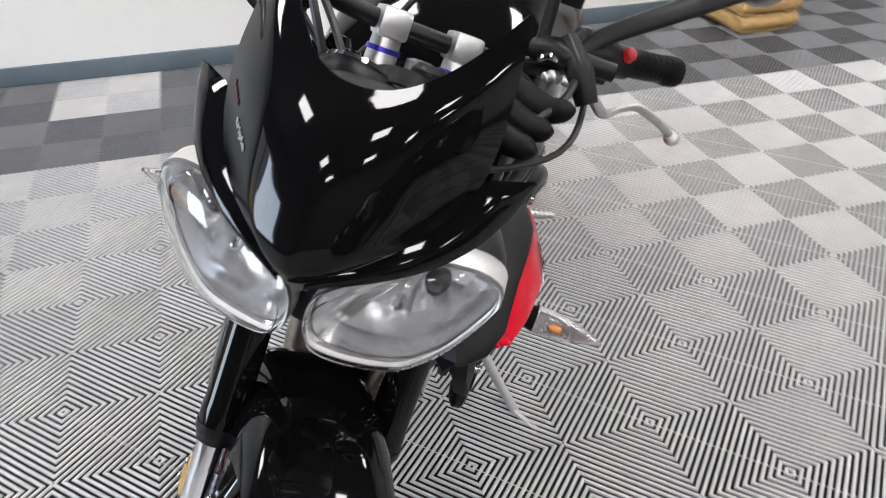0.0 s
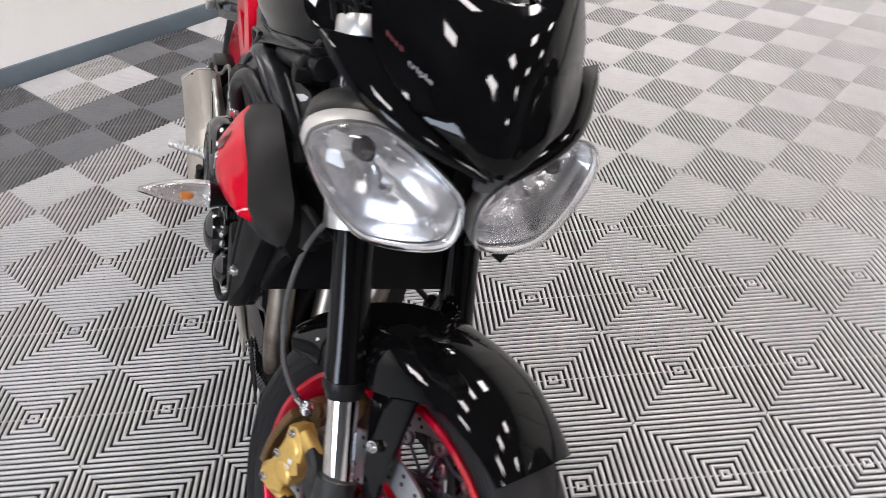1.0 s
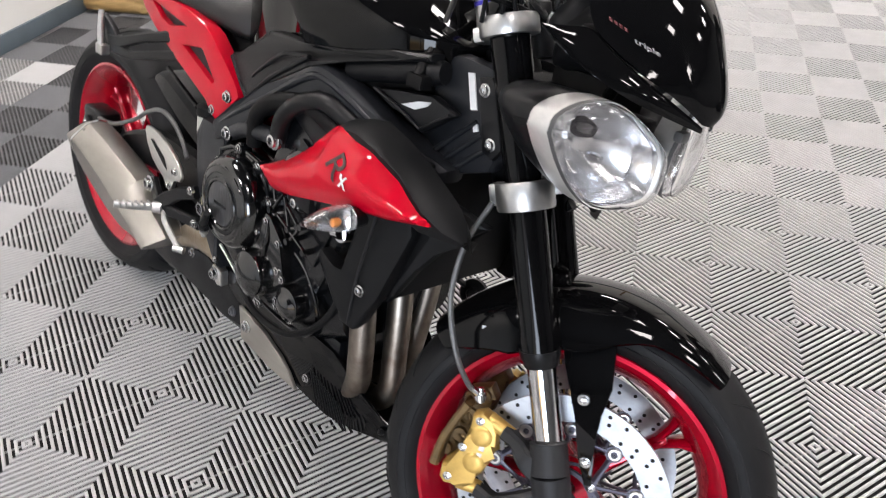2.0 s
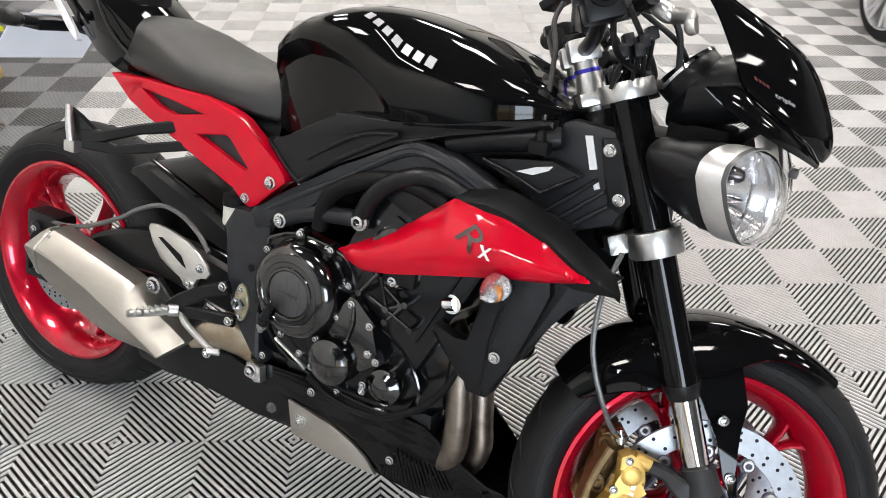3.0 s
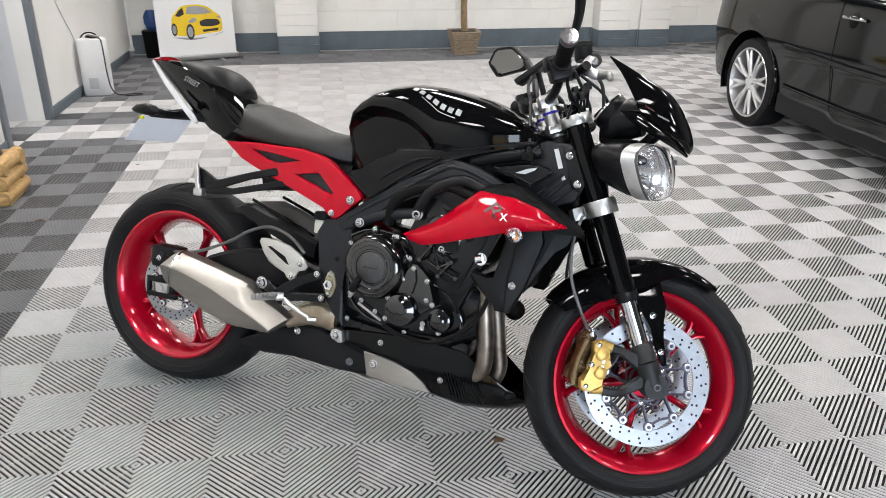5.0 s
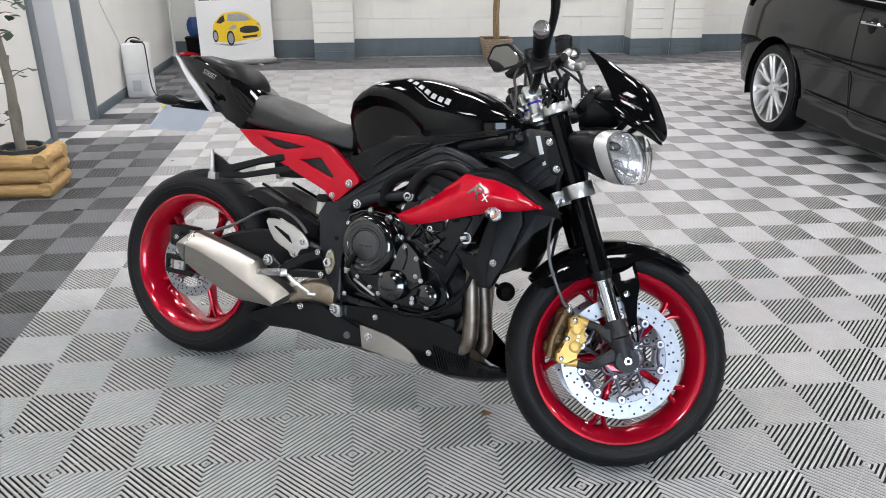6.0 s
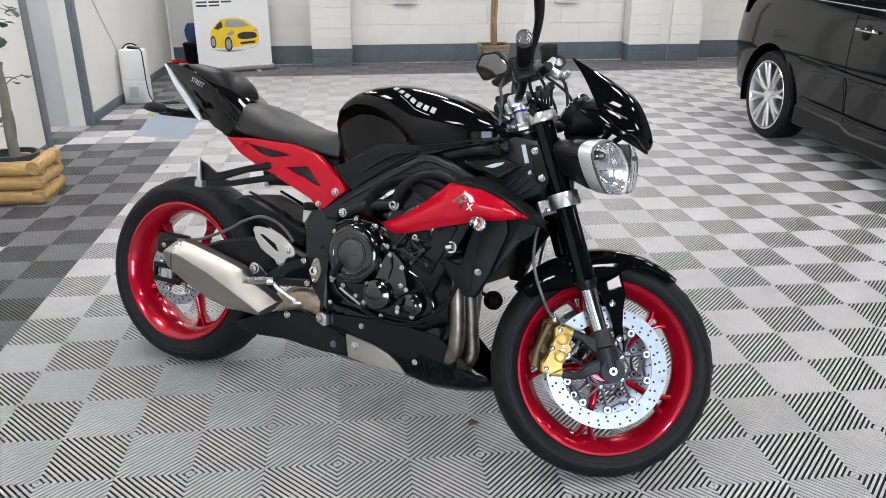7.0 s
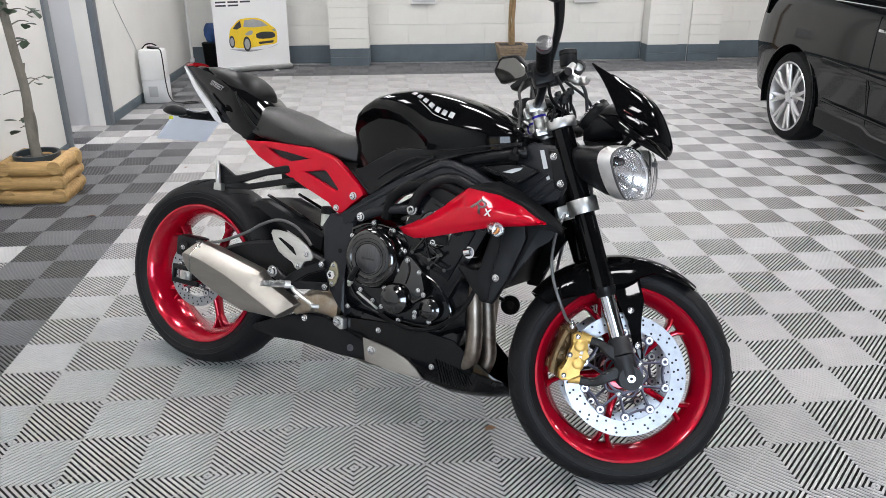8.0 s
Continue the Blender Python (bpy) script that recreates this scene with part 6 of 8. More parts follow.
for s in (-1, 1):
    part("hugger_rib", beam([(0.265, s * 0.080, 0.618), (0.36, s * 0.080, 0.585), (0.475, s * 0.076, 0.540)], [0.008, 0.010, 0.008], 0.008, 1), gloss_black, bike)
part("chain_guard", beam([(0.14, 0.08, 0.52), (0.32, 0.09, 0.50), (0.48, 0.09, 0.44)], [0.03, 0.04, 0.03], 0.02, 3), satin_black, bike)
part("rear_shock", merge(tube([(0.48, 0, 0.40), (0.54, 0, 0.66)], 0.03, n=14, k=1), rod((0.505, 0, 0.50), (0.53, 0, 0.62), 0.038)), red_paint, bike)
part("fluid_bottle", merge(lathe([(0.020, 0), (0.021, 0.004), (0.021, 0.036)], 20, Matrix.Translation((0.528, -0.128, 0.562)))), material("cloudy_plastic", (0.45, 0.45, 0.40), 0.3, var=0.1), bike, "cloudy plastic brake fluid bottle with a black lid")
part("bottle_lid", lathe([(0.023, 0.037), (0.023, 0.055), (0.018, 0.058)], 20, Matrix.Translation((0.528, -0.128, 0.562))), matte_black, bike)
for s in (-1, 1):
    heel = [(0.362, 0.518), (0.366, 0.528), (0.384, 0.531), (0.420, 0.529), (0.461, 0.519), (0.490, 0.503), (0.512, 0.486), (0.520, 0.470), (0.512, 0.458), (0.488, 0.455), (0.485, 0.434), (0.470, 0.423), (0.456, 0.430), (0.450, 0.446), (0.418, 0.454), (0.395, 0.467), (0.375, 0.494)]
    hp = part("heel_plate", slab(heel, s * 0.172 - 0.004, s * 0.172 + 0.004, 0.003), heel_alu, bike, "brushed aluminium heel guard with a slot")
    part("heel_slot", slab([(0.390, 0.508), (0.400, 0.510), (0.448, 0.488), (0.462, 0.466), (0.452, 0.470), (0.432, 0.482)], s * 0.1767 - 0.0006, s * 0.1767 + 0.0006, 0), matte_black, hp)
    bolt((0.498, s * 0.178, 0.476), (0, s, 0), 0.0075, hp)
    bolt((0.472, s * 0.178, 0.438), (0, s, 0), 0.0065, hp)
    fb = part("footrest_bracket", merge(beam([(0.556, s * 0.162, 0.452), (0.50, s * 0.168, 0.428), (0.455, s * 0.174, 0.398), (0.43, s * 0.176, 0.376)], [0.026, 0.026, 0.030, 0.030], 0.014), beam([(0.572, s * 0.162, 0.390), (0.51, s * 0.168, 0.384), (0.43, s * 0.176, 0.374)], [0.024, 0.022, 0.030], 0.014),
                               beam([(0.375, s * 0.160, 0.402), (0.40, s * 0.166, 0.392), (0.435, s * 0.175, 0.376)], [0.036, 0.030, 0.028], 0.014), rod((0.470, s * 0.165, 0.400), (0.475, s * 0.168, 0.440), 0.006)), satin_black, bike)
    for x, z in ((0.548, 0.454), (0.566, 0.390)):
        bolt((x, s * 0.170, z), (0, s, 0), 0.0075, fb)
    fr_rest = part("footrest", merge(rod((0.452, s * 0.178, 0.377), (0.436, s * 0.190, 0.376), 0.012), tube([(0.440, s * 0.186, 0.376), (0.425, s * 0.225, 0.378), (0.410, s * 0.262, 0.382)], [0.011, 0.0105, 0.009], n=14, k=2, flat=0.75)) , alu, bike, "ribbed silver rider footrest")
    for k in range(6):
        part("footrest_rib", box(0.406 + 0.0042 * k, 0.424 + 0.0042 * k, s * (0.254 - 0.011 * k) - 0.002, s * (0.254 - 0.011 * k) + 0.002, 0.378, 0.3895, 0.0015), alu, fr_rest)
    bolt((0.375, s * 0.168, 0.402), (0, s, 0), 0.015, fb)
    pp = part("pivot_plate", slab([(0.574, 0.462), (0.582, 0.468), (0.592, 0.462), (0.600, 0.442), (0.602, 0.428), (0.596, 0.408), (0.590, 0.396), (0.582, 0.392), (0.574, 0.398), (0.568, 0.415), (0.566, 0.430), (0.568, 0.445)], s * 0.156 - 0.003, s * 0.156 + 0.004, 0.002), pivot_gold, bike, "gold plated oval pivot cover")
    part("pivot_nut", lathe([(0.014, 0.0), (0.014, 0.010), (0.009, 0.010), (0.008, 0.004)], 6, along((0.583, s * 0.160, 0.430), (0, s, 0))), chrome, pp)
    for z in (0.457, 0.403):
        bolt((0.583, s * 0.161, z), (0, s, 0), 0.005, pp)
part("brake_pedal", merge(tube([(0.455, -0.175, 0.372), (0.478, -0.185, 0.360), (0.520, -0.19, 0.344), (0.551, -0.192, 0.333)], [0.0075, 0.007, 0.0065, 0.0065], n=10, k=4), rod((0.546, -0.200, 0.333), (0.566, -0.188, 0.333), 0.007)), alu, bike, "aluminium brake pedal")
part("stand_lug", slab([(0.588, 0.302), (0.604, 0.306), (0.622, 0.300), (0.626, 0.270), (0.612, 0.266), (0.592, 0.276)], -0.138, -0.118, 0.004), alu, bike)
bolt((0.602, -0.138, 0.288), RIGHT, 0.012, bike)
stand_top, stand_foot = Vector((0.66, 0.13, 0.27)), Vector((0.748, 0.327, 0.096))
part("side_stand", merge(tube([stand_top, (stand_top + stand_foot) / 2 + Vector((0.012, 0.0, -0.004)), stand_foot], [0.012, 0.011, 0.010], n=12, k=4), tube([stand_foot, stand_foot + Vector((0.014, 0.030, -0.003)), stand_foot + Vector((0.018, 0.058, -0.010))], [0.011, 0.010, 0.008], n=10, k=3, flat=0.7)), material("stand_grey", (0.42, 0.42, 0.42), 0.4, metal=0.6, var=0.2), bike, "grey metal side stand, folded down")

# ---- headlamps and cowl (fixed to the frame head)
LENS = ((-0.176, 0.849), (-0.171, 0.870), (-0.146, 0.887), (-0.111, 0.892), (-0.078, 0.879), (-0.040, 0.853), (-0.014, 0.830), (-0.008, 0.802), (-0.013, 0.776), (-0.031, 0.764), (-0.073, 0.759), (-0.109, 0.763), (-0.140, 0.787), (-0.163, 0.820))
LENS = [(p.x, p.y) for p in spline([Vector((a, b, 0)) for a, b in (*LENS, LENS[0])], 3)[:-1]]
LCY, LCZ = -0.092, 0.827


def lamp_ring(s, x, k, dz=0.0, sweep=0.348):
    out = []
    for y, z in LENS:
        yy, zz = LCY + (y - LCY) * k, LCZ + (z - LCZ) * k + dz
        out.append(Vector((x - 0.022 + sweep * (yy + 0.095) - 0.054 * (zz - 0.833) - 1.2 * (yy + 0.095) ** 2 - 0.42 * (zz - 0.833) ** 2, yy if s < 0 else -yy, zz)))
    return out


for s in (-1, 1):
    lamp = part("headlamp", loft([lamp_ring(s, 1.276, 0.46, 0.016), lamp_ring(s, 1.284, 0.64, 0.013), lamp_ring(s, 1.308, 0.78, 0.008), lamp_ring(s, 1.338, 0.89, 0.004), lamp_ring(s, 1.380, 0.982), lamp_ring(s, 1.382, 0.94), lamp_ring(s, 1.350, 0.90)], caps=False), satin_black, bike, "large angular headlamp in a black bowl", angle=70)
    part("lamp_back", loft([lamp_ring(s, 1.272, 0.2, 0.016), lamp_ring(s, 1.2765, 0.46, 0.016)]), satin_black, lamp)
    part("bezel", loft([lamp_ring(s, 1.370, 0.972), lamp_ring(s, 1.378, 1.000), lamp_ring(s, 1.392, 1.008), lamp_ring(s, 1.403, 1.008), lamp_ring(s, 1.410, 0.998), lamp_ring(s, 1.408, 0.975), lamp_ring(s, 1.390, 0.965)], caps=False), lamp_bezel, lamp, "bright metallic lamp bezel", angle=70)
    bowl = []
    for x, k in ((1.404, 0.972), (1.392, 0.93), (1.366, 0.80), (1.350, 0.62), (1.342, 0.46), (1.337, 0.30), (1.334, 0.15), (1.333, 0.001)):
        ring = lamp_ring(s, x, k)
        # upright flutes pressed into the middle of the reflector
        for p in ring:
            if k < 0.8:
                p.x += 0.0022 * math.cos((p.y - s * 0.097) * 2 * math.pi / 0.017)
        bowl.append(ring)
    part("reflector_bowl", loft(bowl, caps=False), reflector, lamp, angle=20)
    part("lamp_step", loft([lamp_ring(s, 1.3985, 0.93), lamp_ring(s, 1.380, 0.80), lamp_ring(s, 1.376, 0.80), lamp_ring(s, 1.395, 0.935)], caps=False), reflector, lamp)
    part("bulb", merge(lathe([(0.012, 0.0), (0.013, 0.008), (0.010, 0.020), (0.007, 0.026), (0.003, 0.028)], 20, along((1.338, s * 0.112, 0.852), (1, 0, 0)))), lamp_cap, lamp)
    part("bulb", lathe([(0.006, 0.0), (0.007, 0.010), (0.005, 0.020), (0.002, 0.022)], 16, along((1.348, s * 0.085, 0.815), (1, 0, 0))), chrome, lamp)
    skin_bm = loft([lamp_ring(s, 1.404, 0.985), lamp_ring(s, 1.413, 0.978), lamp_ring(s, 1.420, 0.93), lamp_ring(s, 1.426, 0.78), lamp_ring(s, 1.430, 0.52), lamp_ring(s, 1.432, 0.26), lamp_ring(s, 1.4325, 0.002)], caps=False)
    bmesh.ops.recalc_face_normals(skin_bm, faces=skin_bm.faces[:])
    bmesh.ops.solidify(skin_bm, geom=skin_bm.faces[:], thickness=0.0025)
    lens = part("lens", skin_bm, lens_glass, lamp, "clear polycarbonate lens")
    lens.visible_shadow = False
    part("lens_seal", loft([lamp_ring(s, 1.4040, 1.010), lamp_ring(s, 1.4066, 1.011), lamp_ring(s, 1.4100, 1.002), lamp_ring(s, 1.4095, 0.990)], caps=False), lamp_seal, lamp)
    part("lamp_slot", slab([(1.288, 0.850), (1.312, 0.853), (1.318, 0.846), (1.292, 0.842)], s * 0.168 - 0.004, s * 0.168 + 0.004, 0.001), matte_black, lamp)
part("lamp_bracket", merge(box(1.24, 1.33, -0.05, 0.05, 0.80, 0.90, 0.010), box(1.20, 1.26, -0.07, 0.07, 0.83, 0.875, 0.006), box(1.33, 1.375, -0.016, 0.016, 0.76, 0.86, 0.006)), matte_black, bike)
part("lamp_tie", box(1.412, 1.425, -0.011, 0.011, 0.848, 0.862, 0.004), lamp_seal, bike)

COWL = (  # x and z on the middle line; then the side edge: y, x, z
    (1.451, 0.878, 0.016, 1.446, 0.880), (1.457, 0.892, 0.052, 1.428, 0.903), (1.455, 0.910, 0.086, 1.400, 0.924), (1.447, 0.932, 0.110, 1.364, 0.946), (1.436, 0.954, 0.122, 1.336, 0.966),
    (1.422, 0.978, 0.124, 1.318, 0.996), (1.405, 1.000, 0.122, 1.300, 1.024), (1.387, 1.017, 0.118, 1.278, 1.055), (1.369, 1.028, 0.108, 1.248, 1.087))
rings = []
for cx, cz, sy, sx, sz in COWL:
    row = []
    for q in np.linspace(-1, 1, 29):
        a = abs(q)
        # a broad, gently rounded middle and flatter sides that fold back
        f = 0.30 * (a / 0.50) ** 1.5 if a < 0.50 else 0.30 + 0.70 * ((a - 0.50) / 0.50)
        g = min(1.0, max(0.0, (cz - 0.93) / 0.09))
        f = f * (1 - g) + a ** 2.2 * g
        row.append(Vector((cx + (sx - cx) * f, sy * q, cz + (sz - cz) * a ** (1.7 + 0.5 * g))))
    rings.append(row)
NJ = 29
smooth = [spline([r[j] for r in rings], 4) for j in range(NJ)]
rows = [[smooth[j][i] for j in range(NJ)] for i in range(len(smooth[0]))]
bm = loft(rows, caps=False, closed=False)
bmesh.ops.recalc_face_normals(bm, faces=bm.faces[:])
bmesh.ops.solidify(bm, geom=bm.faces[:], thickness=0.0035)
cowl = part("fly_screen", bm, gloss_black, bike, "gloss black pointed fly screen over the headlamps", angle=40)
for s in (-1, 1):
    top = [(1.446, 0.012, 0.876), (1.425, 0.052, 0.899), (1.397, 0.086, 0.921), (1.361, 0.110, 0.944), (1.334, 0.122, 0.963), (1.314, 0.144, 0.962), (1.297, 0.166, 0.960)]
    low = [(1.445, 0.012, 0.869), (1.422, 0.066, 0.885), (1.396, 0.106, 0.899), (1.368, 0.133, 0.914), (1.342, 0.149, 0.928), (1.318, 0.160, 0.942), (1.296, 0.167, 0.957)]
    blade = []
    for a, b in zip(spline(top, 3), spline(low, 3)):
        a, b = Vector((a.x, s * a.y, a.z)), Vector((b.x, s * b.y, b.z))
        out = Vector((0.006, s * 0.005, 0))
        g = min(1.0, (a - b).length / 0.03)
        blade.append([a, a * 0.75 + b * 0.25 + out * g * 0.7, (a + b) / 2 + out * g, a * 0.25 + b * 0.75 + out * g * 0.7, b])
    wb = loft(blade, caps=False, closed=False)
    bmesh.ops.recalc_face_normals(wb, faces=wb.faces[:])
    bmesh.ops.solidify(wb, geom=wb.faces[:], thickness=0.003)
    part("screen_wing", wb, gloss_black, cowl, angle=40)
    part("screen_strut", tube([(1.33, s * 0.045, 0.88), (1.355, s * 0.075, 0.905), (1.372, s * 0.085, 0.925)], 0.008, n=8, k=3), matte_black, cowl)
    part("screen_fixing", rod((1.31, s * 0.10, 0.955), (1.345, s * 0.108, 0.962), 0.009), matte_black, cowl)


def on_cowl(co):
    """Along the skin of the screen's right side: across and up."""
    a = 0.70 - co.x / 0.15
    i = min(len(rows) - 2.0, max(0.0, (0.475 + co.y / 0.19 - 1.9 * co.x) * (len(rows) - 1)))
    j = min(NJ - 2.0, max(0.0, (1 - a) * (NJ - 1) / 2))
    i0, j0 = int(i), int(j)
    fi, fj = i - i0, j - j0
    p = (rows[i0][j0] * (1 - fj) + rows[i0][j0 + 1] * fj) * (1 - fi) + (rows[i0 + 1][j0] * (1 - fj) + rows[i0 + 1][j0 + 1] * fj) * fi
    n = (rows[i0][j0 + 1] - rows[i0][j0]).cross(rows[i0 + 1][j0] - rows[i0][j0]).normalized()
    if n.x < 0:
        n = -n
    return p + n * (0.0008 + co.z)


lettering("triple", 0.0105, None, grey_decal, cowl, "screen_lettering", shear=0.25, wrap=on_cowl)
for k in range(4):
    bm = box(-0.030 + 0.0042 * k, -0.0272 + 0.0042 * k, 0.004, 0.0075, 0, 0.0004)
    for v in bm.verts:
        v.co = on_cowl(v.co)
    part("screen_writing", bm, red_decal, cowl)
panel_m = Matrix.Translation((1.010, 0.115, 1.058)) @ Matrix.Rotation(radians(-39), 4, "Y")
panel = part("instrument_panel", moved(box(-0.056, 0.056, -0.035, 0.035, -0.008, 0.008, 0.004), panel_m), satin_black, bike)
part("panel_stalk", rod((1.02, 0.115, 1.055), (1.045, 0.12, 0.99), 0.008), satin_black, panel)
part("tachometer", lathe([(0.030, -0.030), (0.043, -0.012), (0.047, 0.004), (0.047, 0.018), (0.0445, 0.022), (0.042, 0.018), (0.041, 0.012), (0.0, 0.011)], 32, along((1.262, -0.028, 0.955), (-0.80, 0.05, 0.60))), satin_black, bike, "round black rev counter")
part("tachometer_rim", ring_lathe([(0.0445, 0.018), (0.0485, 0.018), (0.0480, 0.0225), (0.0445, 0.0225)], 32, along((1.262, -0.028, 0.955), (-0.80, 0.05, 0.60))), chrome, bike)
part("instrument_pod", merge(loft([super_ring(1.235, 0, 0.915, 0.050, 0.030, 20), super_ring(1.26, 0, 0.935, 0.075, 0.048, 20), super_ring(1.30, 0, 0.95, 0.080, 0.052, 20), super_ring(1.335, 0, 0.955, 0.070, 0.045, 20)])), satin_black, bike, "black instrument pod behind the fly screen")
part("instrument_bezel", ring_lathe([(0.036, 0), (0.042, 0), (0.042, 0.016), (0.036, 0.016)], 28, along((1.245, 0.02, 0.965), (-0.7, 0, 0.7))), satin_black, bike)
part("instrument_face", lathe([(0.036, 0.0), (0.036, 0.006), (0.001, 0.0065)], 28, along((1.245, 0.02, 0.965), (-0.7, 0, 0.7))), white_decal, bike)

# ------------------------------------------------------------------ the parked car: x across, nose towards -y
CAR_M = Matrix.Translation((2.48, 3.48, 0)) @ Matrix.Rotation(radians(180), 4, "Z")   # own axes: y ahead, origin under the rear axle
car = thing("car", "black hatchback car with silver alloy wheels, parked", "car", CAR_M)
CW = 0.895


def rail(pts, w, t):
    """A flat strip along the car's side: w high, t thick, with softened edges."""
    ws = w if isinstance(w, (list, tuple)) else [w] * len(pts)
    rings = []
    for (x, y, z), h in zip(pts, ws):
        a, b, c = t / 2, h / 2, min(t, h) * 0.3
        rings.append([Vector((x + i, y, z + j)) for i, j in ((-a, -b), (a - c, -b), (a, -b + c), (a, b - c), (a - c, b), (-a, b))])
    return loft(rings)


# y, floor, sill half width, waist height, waist half width, shoulder z, roof z, roof half width
BODY = ((-0.72, 0.42, 0.62, 0.62, 0.66, 0.84, 0.90, 0.60), (-0.69, 0.34, 0.72, 0.61, 0.77, 0.90, 1.02, 0.66), (-0.62, 0.27, 0.80, 0.61, 0.84, 0.94, 1.18, 0.60), (-0.52, 0.24, 0.84, 0.61, 0.870, 0.965, 1.29, 0.57), (-0.36, 0.22, 0.855, 0.61, 0.885, 0.98, 1.37, 0.58), (-0.10, 0.20, 0.86, 0.61, CW, 0.985, 1.42, 0.59),
        (0.25, 0.19, 0.86, 0.61, CW, 0.985, 1.445, 0.60), (0.75, 0.18, 0.86, 0.60, 0.892, 0.975, 1.455, 0.60), (1.25, 0.18, 0.86, 0.59, 0.890, 0.965, 1.44, 0.60), (1.65, 0.18, 0.86, 0.58, 0.888, 0.95, 1.37, 0.58), (2.05, 0.19, 0.86, 0.57, 0.888, 0.93, 1.17, 0.57), (2.35, 0.20, 0.86, 0.57, 0.885, 0.90, 0.95, 0.62),
        (2.75, 0.22, 0.85, 0.56, 0.875, 0.82, 0.88, 0.64), (3.10, 0.24, 0.82, 0.54, 0.84, 0.76, 0.81, 0.60), (3.35, 0.27, 0.72, 0.50, 0.75, 0.67, 0.71, 0.52), (3.45, 0.32, 0.58, 0.46, 0.60, 0.59, 0.61, 0.42))


def car_rings(lo, hi, grow=0.0):
    out = []
    ys = np.linspace(lo, hi, 40)
    key = [b[0] for b in BODY]
    for y in ys:
        v = [float(np.interp(y, key, [b[k] for b in BODY])) for k in range(1, 8)]
        zf, ws, zw, ww, zs, zr, wr = v
        half = [(ws * 0.6, zf - 0.01), (ws * 0.92, zf), (ws, zf + 0.05), (ws + 0.006, zf + 0.09), (ww - 0.022, (zf + zw) / 2), (ww - 0.012, zw - 0.06), (ww, zw), (ww - 0.001, zw + 0.05), (ww - 0.008, zw + 0.35 * (zs - zw)), (ww - 0.020, zw + 0.65 * (zs - zw)), (ww - 0.034, zs - 0.06), (ww - 0.046, zs - 0.025), (ww - 0.064, zs)]
        half += [(ww - 0.076 + (wr - ww + 0.076) * t, zs + 0.01 + (zr - 0.05 - zs) * t ** 0.95) for t in (0.05, 0.35, 0.7, 0.95)]
        half += [(wr - 0.03, zr - 0.02), (wr * 0.75, zr - 0.004), (wr * 0.4, zr), (0.0, zr + 0.002)]
        out.append([Vector((x + grow, y, z)) for x, z in half] + [Vector((-x - grow, y, z)) for x, z in reversed(half[:-1])])
    return out


def baked(bm, cutters):
    """The mesh with the cutters' volumes taken out of it."""
    bmesh.ops.recalc_face_normals(bm, faces=bm.faces[:])
    obs = []
    for b in (bm, *cutters):
        bmesh.ops.recalc_face_normals(b, faces=b.faces[:])
        me = bpy.data.meshes.new("tmp")
        b.to_mesh(me)
        b.free()
        obs.append(new("tmp", me))
    for c in obs[1:]:
        md = obs[0].modifiers.new("cut", "BOOLEAN")
        md.operation, md.object, md.solver = "DIFFERENCE", c, "EXACT"
    bpy.context.view_layer.update()
    me = bpy.data.meshes.new_from_object(obs[0].evaluated_get(bpy.context.evaluated_depsgraph_get()))
    for o in obs:
        bpy.data.objects.remove(o)
    out = bmesh.new()
    out.from_mesh(me)
    bpy.data.meshes.remove(me)
    return out


WB = 2.62


def arch(profile, s, y):
    """An open half ring over a wheel: radius and depth outwards from the car's side."""
    return loft([[Vector((s * (CW + d), y + r * math.cos(a), 0.325 + r * math.sin(a))) for r, d in profile] for a in np.linspace(radians(-18), radians(198), 40)], caps=False, closed=False)


